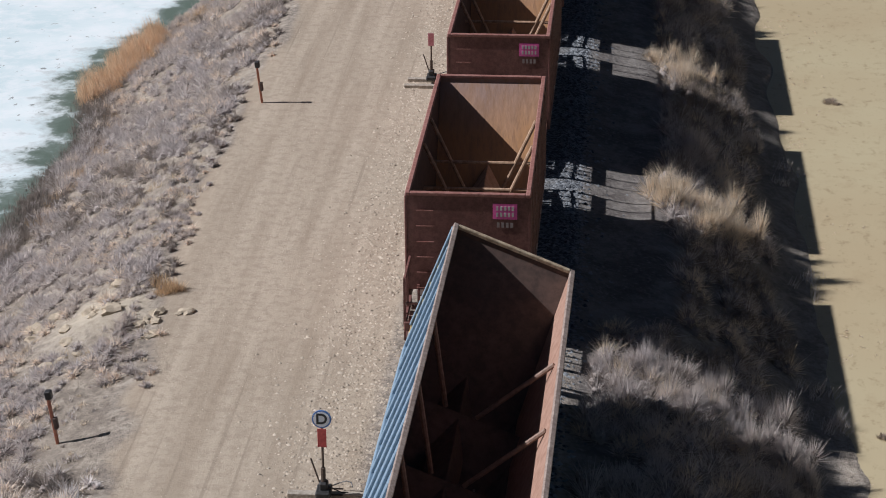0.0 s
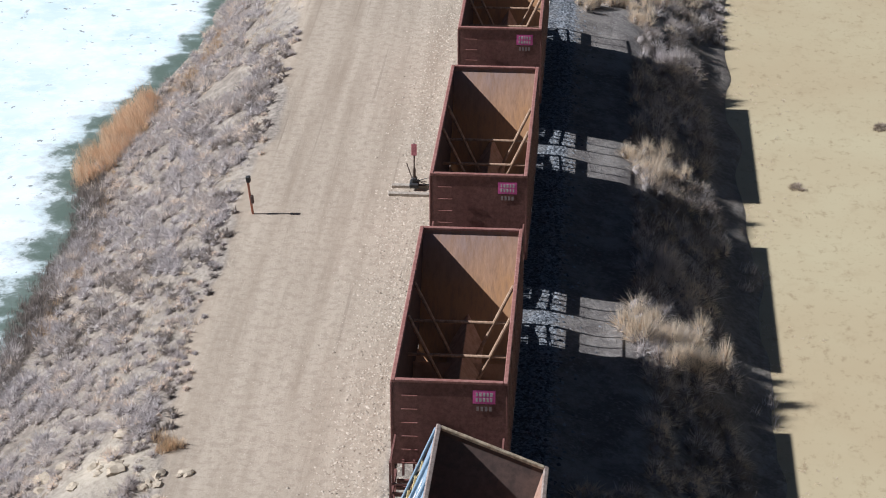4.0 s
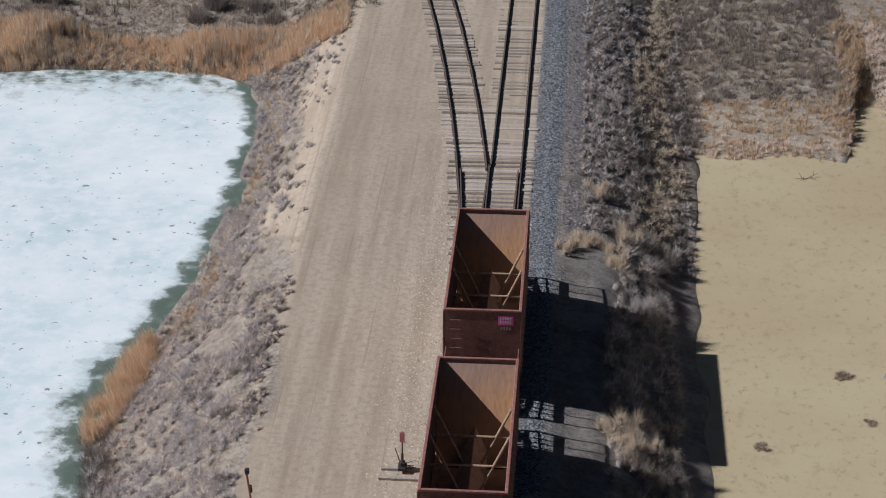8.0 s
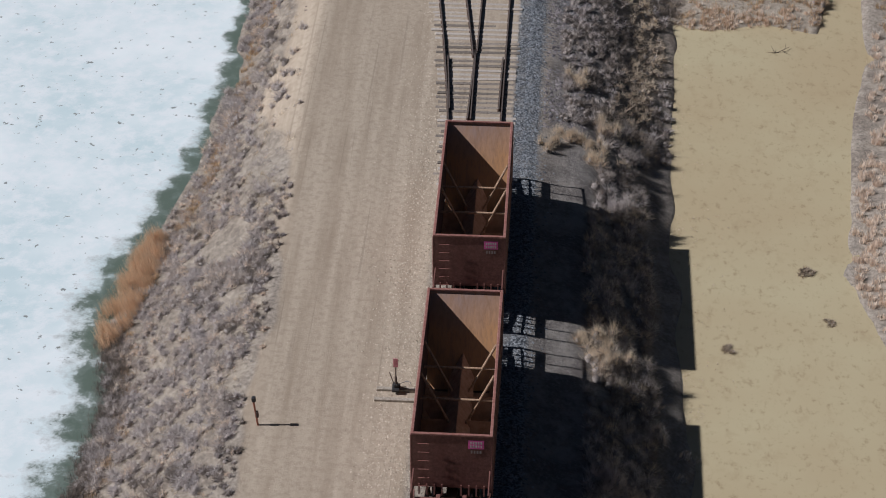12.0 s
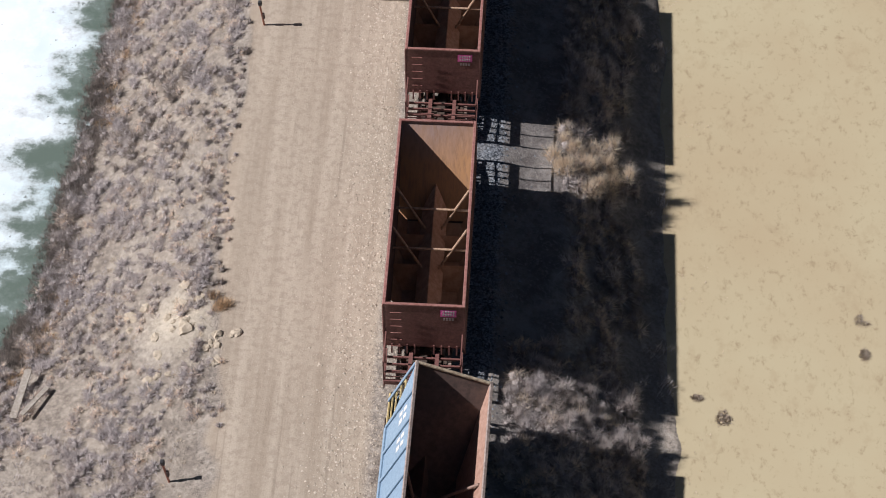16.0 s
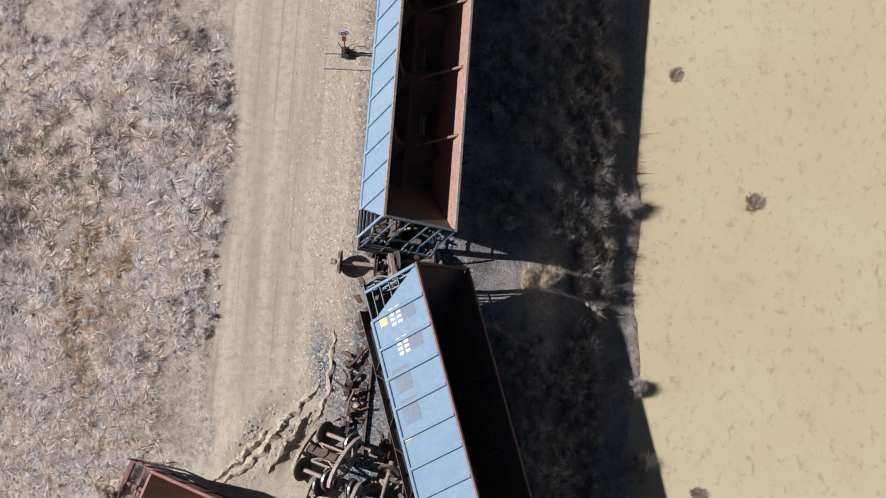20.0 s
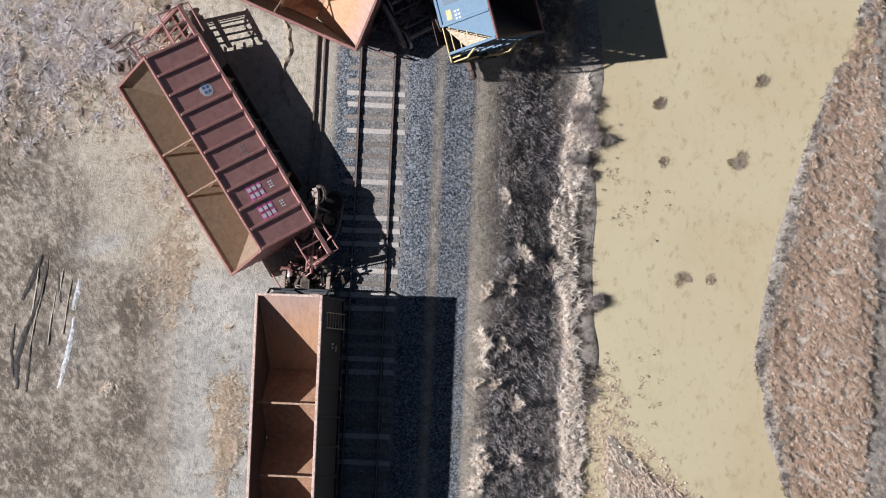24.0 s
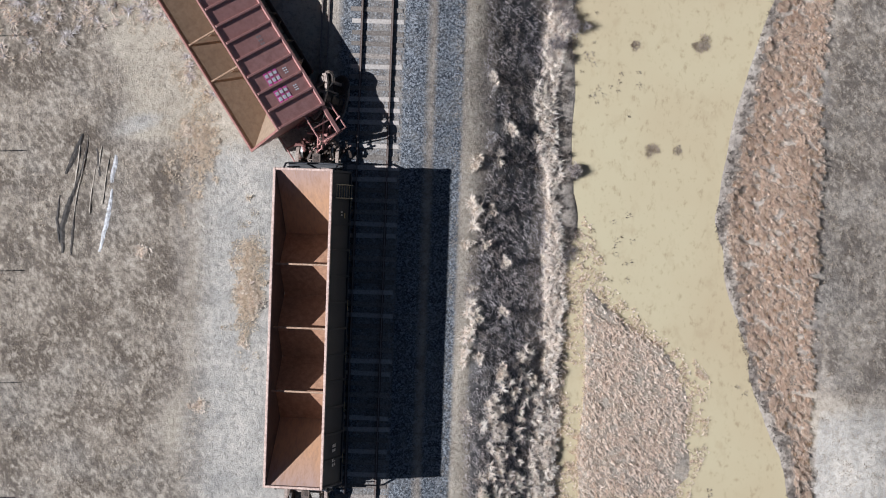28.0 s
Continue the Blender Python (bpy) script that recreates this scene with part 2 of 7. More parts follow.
def ground_material():
    m, b, ln = fresh("ground", 0.95)
    geo = m.node_tree.nodes.new("ShaderNodeNewGeometry").outputs["Position"]
    at = m.node_tree.nodes.new("ShaderNodeAttribute")
    at.attribute_name = "zone"
    sep = m.node_tree.nodes.new("ShaderNodeSeparateColor")
    ln.new(at.outputs["Color"], sep.inputs[0])
    road, ballast, dry, coal_and_shade = sep.outputs[0], sep.outputs[1], sep.outputs[2], at.outputs["Alpha"]
    n_big = noise_of(m, geo, 0.22, 5, 0.6)
    n_mid = noise_of(m, geo, 1.1, 6, 0.65)
    n_fine = noise_of(m, geo, 6.0, 6, 0.75)
    n_peb = noise_of(m, geo, 17.0, 3, 0.8)
    n_rut = noise_of(m, geo, 1.3, 4, 0.6, (1, 0.035, 1))
    n_line = noise_of(m, geo, 4.5, 2, 0.5, (1, 0.012, 1))
    n_patch = noise_of(m, geo, 0.55, 5, 0.7)
    n_tuft = noise_of(m, geo, 3.1, 5, 0.7)
    lay = m.node_tree.nodes.new("ShaderNodeMapping")
    lay.inputs["Rotation"].default_value = (0, 0, radians(-35))
    ln.new(geo, lay.inputs[0])
    n_fib = noise_of(m, lay.outputs[0], 4.2, 6, 0.72, (1, 0.6, 1))
    more = m.node_tree.nodes.new("ShaderNodeAttribute")
    more.attribute_name = "soil_kind"
    sep2 = m.node_tree.nodes.new("ShaderNodeSeparateColor")
    ln.new(more.outputs["Color"], sep2.inputs[0])
    pale, clay, mottle = sep2.outputs[0], sep2.outputs[1], sep2.outputs[2]
    # rough grass and sage litter
    grass = mixc(m, ramp(m, n_big, [(0.38, (0, 0, 0)), (0.62, (1, 1, 1))]), (0.235, 0.195, 0.16), (0.37, 0.325, 0.275))
    grass = mixc(m, ramp(m, n_mid, [(0.42, (0, 0, 0)), (0.62, (1, 1, 1))]), grass, (0.42, 0.365, 0.30))
    grass = mixc(m, ramp(m, n_fine, [(0.36, (0.75, 0.75, 0.75)), (0.55, (0, 0, 0))]), grass, (0.12, 0.10, 0.08))
    grass = mixc(m, ramp(m, n_tuft, [(0.52, (0, 0, 0)), (0.64, (0.65, 0.65, 0.65))]), grass, (0.50, 0.44, 0.37))
    # dry tan soil
    soil = mixc(m, n_mid, (0.40, 0.34, 0.262), (0.50, 0.44, 0.355))
    soil = mixc(m, ramp(m, n_fine, [(0.36, (0.5, 0.5, 0.5)), (0.5, (0, 0, 0))]), soil, (0.25, 0.205, 0.155))
    soil = mixc(m, ramp(m, n_tuft, [(0.54, (0, 0, 0)), (0.66, (0.5, 0.5, 0.5))]), soil, (0.60, 0.535, 0.44))
    # packed gravel road
    rd = mixc(m, ramp(m, n_rut, [(0.36, (0, 0, 0)), (0.62, (1, 1, 1))]), (0.335, 0.27, 0.20), (0.475, 0.40, 0.31))
    rd = mixc(m, ramp(m, n_big, [(0.4, (0, 0, 0)), (0.7, (0.6, 0.6, 0.6))]), rd, (0.46, 0.385, 0.295))
    rd = mixc(m, ramp(m, n_tuft, [(0.41, (0.5, 0.5, 0.5)), (0.52, (0, 0, 0))]), rd, (0.30, 0.24, 0.18))
    rd = mixc(m, ramp(m, n_line, [(0.30, (0.45, 0.45, 0.45)), (0.36, (0, 0, 0))]), rd, (0.25, 0.2, 0.15))
    rd = mixc(m, ramp(m, n_peb, [(0.36, (0.2, 0.2, 0.2)), (0.47, (0, 0, 0))]), rd, (0.25, 0.2, 0.15))
    rd = mixc(m, ramp(m, n_peb, [(0.58, (0, 0, 0)), (0.68, (0.3, 0.3, 0.3))]), rd, (0.56, 0.49, 0.40))
    # crushed blue-grey ballast
    vor = nd(m, "ShaderNodeTexVoronoi", Scale=15.0)
    ln.new(geo, vor.inputs["Vector"])
    chip = m.node_tree.nodes.new("ShaderNodeSeparateColor")
    ln.new(vor.outputs["Color"], chip.inputs[0])
    bal = mixc(m, ramp(m, chip.outputs[0], [(0.0, (0, 0, 0)), (0.5, (0.3, 0.3, 0.3)), (1.0, (1, 1, 1))]), (0.018, 0.024, 0.034), (0.33, 0.35, 0.37))
    bal = mixc(m, ramp(m, n_mid, [(0.45, (0, 0, 0)), (0.7, (0.45, 0.45, 0.45))]), bal, (0.27, 0.25, 0.22))
    wv = nd(m, "ShaderNodeMath")
    wv.operation = 'MULTIPLY_ADD'
    wv.inputs[1].default_value, wv.inputs[2].default_value = 0.7, -0.35
    ln.new(n_fine, wv.inputs[0])

    def edge(mask):
        a = nd(m, "ShaderNodeMath")
        a.operation = 'ADD'
        ln.new(mask, a.inputs[0])
        ln.new(wv.outputs[0], a.inputs[1])
        return ramp(m, a.outputs[0], [(0.32, (0, 0, 0)), (0.68, (1, 1, 1))])
    col = mixc(m, edge(dry), grass, soil)
    # coal dust and matted dead grass; the same mask also paints shade
    mat_ = mixc(m, n_mid, (0.06, 0.056, 0.058), (0.15, 0.138, 0.132))
    mat_ = mixc(m, ramp(m, n_fine, [(0.5, (0, 0, 0)), (0.65, (0.8, 0.8, 0.8))]), mat_, (0.34, 0.305, 0.275))
    mat_ = mixc(m, ramp(m, n_patch, [(0.45, (0, 0, 0)), (0.62, (0.8, 0.8, 0.8))]), mat_, (0.27, 0.255, 0.235))
    col = mixc(m, edge(coal_and_shade), col, mat_)
    # pale yellow clay, washed and cracked
    cl = mixc(m, n_patch, (0.43, 0.37, 0.28), (0.60, 0.53, 0.42))
    cl = mixc(m, ramp(m, n_tuft, [(0.38, (0.6, 0.6, 0.6)), (0.48, (0, 0, 0))]), cl, (0.28, 0.235, 0.175))
    cl = mixc(m, ramp(m, n_tuft, [(0.56, (0, 0, 0)), (0.68, (0.6, 0.6, 0.6))]), cl, (0.66, 0.58, 0.46))
    col = mixc(m, edge(clay), col, cl)
    # pale grey fine gravel
    pg = mixc(m, ramp(m, n_patch, [(0.38, (0, 0, 0)), (0.62, (1, 1, 1))]), (0.41, 0.39, 0.35), (0.60, 0.555, 0.485))
    pg = mixc(m, ramp(m, n_tuft, [(0.40, (0.7, 0.7, 0.7)), (0.5, (0, 0, 0))]), pg, (0.28, 0.265, 0.235))
    pg = mixc(m, ramp(m, n_peb, [(0.58, (0, 0, 0)), (0.66, (0.7, 0.7, 0.7))]), pg, (0.66, 0.65, 0.63))
    col = mixc(m, edge(pale), col, pg)
    # trampled field: blotches of straw, bare grey soil and dark thatch
    blot = mixc(m, ramp(m, n_patch, [(0.42, (0, 0, 0)), (0.56, (1, 1, 1))]), (0.135, 0.106, 0.077), (0.31, 0.26, 0.20))
    blot = mixc(m, ramp(m, n_big, [(0.5, (0, 0, 0)), (0.66, (0.5, 0.5, 0.5))]), blot, (0.35, 0.32, 0.275))
    blot = mixc(m, ramp(m, n_fib, [(0.36, (0.85, 0.85, 0.85)), (0.5, (0, 0, 0))]), blot, (0.11, 0.09, 0.072))
    blot = mixc(m, ramp(m, n_tuft, [(0.36, (0.6, 0.6, 0.6)), (0.48, (0, 0, 0))]), blot, (0.13, 0.105, 0.085))
    blot = mixc(m, ramp(m, n_fib, [(0.5, (0, 0, 0)), (0.64, (0.85, 0.85, 0.85))]), blot, (0.50, 0.435, 0.35))
    blot = mixc(m, ramp(m, n_peb, [(0.38, (0.3, 0.3, 0.3)), (0.48, (0, 0, 0))]), blot, (0.14, 0.115, 0.09))
    col = mixc(m, mottle, col, blot)
    col = mixc(m, edge(road), col, rd)
    col = mixc(m, edge(ballast), col, bal)
    ln.new(col, b.inputs["Base Color"])
    hgt = nd(m, "ShaderNodeMath")
    hgt.operation = 'ADD'
    ln.new(n_fine, hgt.inputs[0])
    ln.new(n_peb, hgt.inputs[1])
    calm = nd(m, "ShaderNodeMath")
    calm.operation = 'MULTIPLY_ADD'
    calm.inputs[1].default_value, calm.inputs[2].default_value = -0.75, 1.0
    ln.new(road, calm.inputs[0])
    tall = nd(m, "ShaderNodeMath")
    tall.operation = 'MULTIPLY_ADD'
    tall.inputs[1].default_value = 2.2
    ln.new(n_tuft, tall.inputs[0])
    ln.new(hgt.outputs[0], tall.inputs[2])
    rel = nd(m, "ShaderNodeMath")
    rel.operation = 'MULTIPLY'
    ln.new(tall.outputs[0], rel.inputs[0])
    ln.new(calm.outputs[0], rel.inputs[1])
    bump(m, b, rel.outputs[0], 0.6, 0.07)
    return m


GROUND = ground_material()


def pond_material():
    m, b, ln = fresh("muddy_water", 0.38)
    geo = m.node_tree.nodes.new("ShaderNodeNewGeometry").outputs["Position"]
    n1 = noise_of(m, geo, 0.09, 4, 0.6)
    n2 = noise_of(m, geo, 0.8, 5, 0.65, (1.5, 1, 1))
    n3 = noise_of(m, geo, 1.9, 5, 0.75, (1.25, 0.8, 1))
    col = mixc(m, ramp(m, n1, [(0.35, (0, 0, 0)), (0.65, (1, 1, 1))]), (0.46, 0.375, 0.235), (0.50, 0.435, 0.28))
    col = mixc(m, ramp(m, n2, [(0.55, (0, 0, 0)), (0.8, (0.7, 0.7, 0.7))]), col, (0.385, 0.30, 0.185))
    col = mixc(m, ramp(m, n3, [(0.55, (0, 0, 0)), (0.68, (0.7, 0.7, 0.7))]), col, (0.31, 0.235, 0.14))
    n4 = noise_of(m, geo, 2.6, 4, 0.65, (0.85, 1.0, 1))
    col = mixc(m, ramp(m, n4, [(0.66, (0, 0, 0)), (0.74, (0.5, 0.5, 0.5))]), col, (0.28, 0.215, 0.125))
    ln.new(col, b.inputs["Base Color"])
    b.inputs["Specular IOR Level"].default_value = 0.12
    bump(m, b, n3, 0.04, 0.02)
    return m


POND = pond_material()


def ice_material():
    m, b, ln = fresh("rotten_ice", 0.55)
    geo = m.node_tree.nodes.new("ShaderNodeNewGeometry").outputs["Position"]
    at = m.node_tree.nodes.new("ShaderNodeAttribute")
    at.attribute_name = "rim"
    n1 = noise_of(m, geo, 0.12, 5, 0.6)
    n2 = noise_of(m, geo, 0.9, 6, 0.7)
    n3 = noise_of(m, geo, 2.2, 3, 0.6)
    col = mixc(m, ramp(m, n1, [(0.35, (0, 0, 0)), (0.62, (1, 1, 1))]), (0.63, 0.765, 0.79), (0.86, 0.93, 0.94))
    col = mixc(m, ramp(m, n2, [(0.44, (0, 0, 0)), (0.62, (0.7, 0.7, 0.7))]), col, (0.88, 0.925, 0.94))
    col = mixc(m, ramp(m, n3, [(0.67, (0, 0, 0)), (0.70, (0.9, 0.9, 0.9))]), col, (0.22, 0.24, 0.23))
    fade = nd(m, "ShaderNodeMath")
    fade.operation = 'MULTIPLY_ADD'
    fade.inputs[1].default_value, fade.inputs[2].default_value = 1.7, -0.85
    ln.new(n2, fade.inputs[0])
    add = nd(m, "ShaderNodeMath")
    add.operation = 'ADD'
    ln.new(at.outputs["Fac"], add.inputs[0])
    ln.new(fade.outputs[0], add.inputs[1])
    col = mixc(m, ramp(m, add.outputs[0], [(0.3, (0, 0, 0)), (0.55, (0.35, 0.35, 0.35)), (0.74, (0.92, 0.92, 0.92)), (0.95, (1, 1, 1))]), col, (0.115, 0.155, 0.125))
    ln.new(col, b.inputs["Base Color"])
    bump(m, b, n2, 0.1, 0.05)
    return m


ICE = ice_material()


def leafy(name, a, b_, c):
    """Dry stems: each blade its own shade, some light passing through."""
    m, b, ln = fresh(name, 0.9)
    rnd = m.node_tree.nodes.new("ShaderNodeNewGeometry").outputs["Random Per Island"]
    geo = m.node_tree.nodes.new("ShaderNodeNewGeometry").outputs["Position"]
    n1 = noise_of(m, geo, 0.5, 4, 0.6)
    col = mixc(m, ramp(m, rnd, [(0, (0, 0, 0)), (1, (1, 1, 1))]), a, b_)
    col = mixc(m, ramp(m, n1, [(0.42, (0, 0, 0)), (0.62, (0.8, 0.8, 0.8))]), col, c)
    ln.new(col, b.inputs["Base Color"])
    thin = m.node_tree.nodes.new("ShaderNodeBsdfTranslucent")
    ln.new(col, thin.inputs[0])
    mix = m.node_tree.nodes.new("ShaderNodeMixShader")
    mix.inputs[0].default_value = 0.42
    ln.new(b.outputs[0], mix.inputs[1])
    ln.new(thin.outputs[0], mix.inputs[2])
    ln.new(mix.outputs[0], m.node_tree.nodes["Material Output"].inputs[0])
    return m


SAGE = leafy("grey_sage_twigs", (0.44, 0.405, 0.40), (0.78, 0.72, 0.70), (0.64, 0.57, 0.515))
SAGE_PALE = leafy("bleached_sage_twigs", (0.52, 0.485, 0.48), (0.93, 0.88, 0.865), (0.80, 0.735, 0.68))
TAN_BRUSH = leafy("tan_dry_brush", (0.58, 0.48, 0.36), (0.90, 0.79, 0.64), (0.76, 0.65, 0.52))
REED = leafy("tawny_dry_reeds", (0.43, 0.30, 0.18), (0.80, 0.61, 0.40), (0.58, 0.43, 0.29))
REED_LIGHT = leafy("orange_tan_reeds", (0.60, 0.44, 0.29), (0.95, 0.74, 0.53), (0.78, 0.58, 0.40))
STRAW = leafy("brown_dead_grass", (0.30, 0.245, 0.19), (0.62, 0.53, 0.42), (0.44, 0.36, 0.28))
STAR = leafy("bleached_peach_grass", (0.86, 0.75, 0.64), (0.98, 0.93, 0.85), (0.95, 0.87, 0.77))
DARK_TWIG = leafy("dark_bare_twigs", (0.17, 0.145, 0.13), (0.42, 0.37, 0.33), (0.30, 0.255, 0.22))
PALE_REED = leafy("pinkish_flattened_reeds", (0.70, 0.57, 0.465), (0.95, 0.85, 0.735), (0.85, 0.735, 0.625))


# ---------------------------------------------------------------- mesh helpers
def mesh_of(name, bm, material):
    me = bpy.data.meshes.new(name)
    bmesh.ops.recalc_face_normals(bm, faces=bm.faces)
    bm.to_mesh(me)
    bm.free()
    me.materials.append(material)
    return me


def part(name, bm, material, parent, label=""):
    me = bm if isinstance(bm, bpy.types.Mesh) else mesh_of(name, bm, material)
    ob = new(name, me)
    ob.parent = parent
    if label:
        ob["label"] = label
    return ob


def thing(name, label, category, group="", kind="", m=None):
    ob = tagged(new(name), label, category, group, kind)
    ob.empty_display_size = 0.2
    if m is not None:
        ob.matrix_world = m
    return ob


def box(bm, c, s, m=None, bev=0.0):
    made = bmesh.ops.create_cube(bm, size=1.0)["verts"]
    bmesh.ops.scale(bm, vec=s, verts=made)
    if bev:
        edges = list({e for v in made for e in v.link_edges})
        r = bmesh.ops.bevel(bm, geom=edges, offset=bev, segments=1, affect='EDGES')
        made = list({v for f in r["faces"] for v in f.verts} | {v for v in made if v.is_valid})
    if m is not None:
        bmesh.ops.transform(bm, matrix=m, verts=made)
    bmesh.ops.translate(bm, vec=c, verts=made)
    return made


def beam(bm, p, q, w, h):
    """A bar of section w by h from p to q."""
    p, q = Vector(p), Vector(q)
    d = q - p
    turn = d.to_track_quat('Y', 'Z').to_matrix().to_4x4()
    return box(bm, (p + q) / 2, (w, d.length, h), turn)


def rod(bm, p, q, r, n=8, r2=None):
    p, q = Vector(p), Vector(q)
    d = q - p
    m = Matrix.Translation((p + q) / 2) @ d.to_track_quat('Z', 'Y').to_matrix().to_4x4()
    bmesh.ops.create_cone(bm, cap_ends=True, segments=n, radius1=r, radius2=r if r2 is None else r2, depth=d.length, matrix=m)


def slab(bm, pts, t):
    """A plate through pts (one plane), with thickness t along its normal."""
    pts = [Vector(p) for p in pts]
    n = (pts[1] - pts[0]).cross(pts[2] - pts[0]).normalized() * (t / 2)
    a = [bm.verts.new(p + n) for p in pts]
    b = [bm.verts.new(p - n) for p in pts]
    bm.faces.new(a)
    bm.faces.new(b[::-1])
    for i in range(len(pts)):
        j = (i + 1) % len(pts)
        bm.faces.new((a[j], a[i], b[i], b[j]))


def B():
    return bmesh.new()


# ---------------------------------------------------------------- terrain
def sstep(a, b, v):
    t = np.clip((v - a) / (b - a), 0, 1)
    return t * t * (3 - 2 * t)


def wob(x, y, s, seed):
    """Cheap smooth noise, about -1 to 1."""
    r = np.random.RandomState(seed)
    out = 0
    for _ in range(7):
        a, f, p = r.uniform(0, 6.28), r.uniform(0.6, 1.7) / s, r.uniform(0, 6.28)
        out = out + np.sin((np.cos(a) * x + np.sin(a) * y) * f + p)
    return out / 4.0


def road_west(y):
    return np.interp(y, [-60, -24, -6, 2, 14, 28, 48, 75, 130], [-7.0, -7.2, -7.6, -8.5, -9.1, -9.0, -9.8, -9.9, -12])


def shore_west(y):
    return np.interp(y, [-4, 2, 7, 18, 24, 30, 36, 42, 52, 62, 67, 73], [-21, -17.2, -16.6, -16.2, -15.8, -16.8, -16.1, -14.8, -14.3, -14.2, -14.8, -17])


def shore_east_near(y):
    return np.interp(y, [-70, -61, -58.5, -55.3, -53.2, -51.3, -46, -35, -20, 0, 40, 58, 64], [16.4, 16.6, 16.2, 16.6, 14.7, 11.4, 10.1, 10.0, 9.9, 9.9, 9.3, 10.0, 8.8])


def shore_east_far(y):
    return np.interp(y, [-70, -59, -55, -47, -42, -35, -27, -18, 22, 29, 36, 52, 68, 80], [24, 21.8, 19.9, 17.9, 18.9, 20.4, 24, 40, 34, 19.9, 17.8, 20.4, 22.5, 24])


def height(x, y):
    x, y = np.asarray(x, float), np.asarray(y, float)
    z = np.zeros(np.broadcast(x, y).shape)
    # embankment, west side
    rw = road_west(y)
    deep = np.interp(y, [-60, -38, -20, -4, 8, 70, 76, 98], [0.3, 0.5, 1.7, 3.0, 3.45, 3.45, 2.9, 1.2])
    u = np.clip((rw + 0.3 - x) / np.maximum(rw + 0.3 - shore_west(y), 4), 0, 1)
    z = z - deep * (0.35 * u + 0.65 * u * u * (3 - 2 * u))
    pond = sstep(0, 3, shore_west(y) - x) * sstep(-1, 3, y) * sstep(72.5, 70.5, y + 0.7 * wob(x, y, 5, 3))
    z = z - 1.2 * pond
    # east side
    z = z - 0.45 * sstep(1.9, 4.6, x)
    z = z - 2.62 * sstep(4.4, 10.0, x + 0.4 * wob(x, y, 6, 5)) * np.interp(y, [66, 80, 120], [1, 0.75, 0.5])
    w = sstep(0, 1.2, x - shore_east_near(y) + 0.25 * wob(x, y, 2.5, 8) + (0.22 + 0.4 * sstep(-49, -51, y)) * wob(x, y, 0.9, 88)) * sstep(0, 1.6, shore_east_far(y) - x + 0.35 * wob(x, y, 2.0, 9))
    north = 61.4 - 1.9 * sstep(9.0, 11.0, x) + 0.35 * sstep(12, 15, x) - 0.8 * sstep(15, 17.5, x) + 14 * sstep(18.2, 20.4, x) + 0.5 * wob(x, y, 1.4, 111)
    w = w * sstep(1.2, -0.8, y - north + 0.4 * wob(x, y, 2.0, 11))
    z = z - 0.85 * w
    z = z - 0.5 * np.exp(-((x - 10.7 - 0.25 * wob(x, y, 1.5, 12)) / 0.5) ** 2) * sstep(-47, -50, y) * sstep(-66, -60, y)
    z = z + 1.0 * sstep(0.5, 4.5, x - shore_east_far(y)) * (x > 12)
    z = z + 0.5 * sstep(61, 70, y) * sstep(10, 13, x)
    # pushed-up earth beside the derailed cars
    z = z + 0.35 * np.exp(-((x + 5.2) ** 2 / 2.2 + (y + 25.6) ** 2 / 2.0)) + 0.4 * np.exp(-((x + 10.3) ** 2 / 0.8 + (y + 31) ** 2 / 5.0))
    z = z + 0.3 * np.exp(-((x + 10.4) / 1.5) ** 2 - ((y - 1.4) / 1.3) ** 2) * (1 + 0.7 * wob(x, y, 0.7, 24))
    # earth ploughed up by the trucks
    u, v = (x + 4.3) * 0.72 + (y + 25.6) * 0.69, (x + 4.3) * 0.69 - (y + 25.6) * 0.72
    z = z + 0.17 * np.sin(v * 3.6 + 0.9 * np.sin(u * 1.3) + 0.6 * wob(x, y, 0.8, 18)) * np.exp(-(u / 2.4) ** 2 - (v / 1.3) ** 2)
    # hollow dug by the body that lies across the track
    u, v = (x + 4.7) * -0.93 + (y + 31.44) * 0.37, (x + 4.7) * 0.37 + (y + 31.44) * 0.93
    z = z - 1.1 * sstep(3.7, 3.0, np.abs(u)) * sstep(1.6, 1.3, np.abs(v - 0.55))
    # unevenness off the road
    rough = np.clip(sstep(0.2, 1.5, rw - x) + sstep(4.2, 5.5, x) + 0.4 * sstep(-22, -30, y) * sstep(-1.5, -3.5, x), 0, 1) * (1 - pond) * (1 - w)
    z = z + rough * (0.10 * wob(x, y, 1.6, 21) + 0.05 * wob(x, y, 0.6, 22))
    z = z + (0.007 * wob(x, y, 0.9, 23) + 0.02 * wob(x, 0.15 * y, 1.6, 123)) * (1 - rough)
    # wheel ruts scraped west of the last car
    z = z - 0.14 * np.exp(-((x + 13.6 + 0.02 * (y + 48) ** 2) / 0.35) ** 2) * sstep(-52, -50, y) * sstep(-43, -45, y)
    return z


def axis_steps(fine0, fine1, step, far):
    mid = np.arange(fine0, fine1 + 1e-6, step)
    out, s, v = [], step, 0.0
    while v < far:
        s *= 1.35
        v += s
        out.append(v)
    return np.concatenate([fine0 - np.array(out[::-1]), mid, fine1 + np.array(out)])


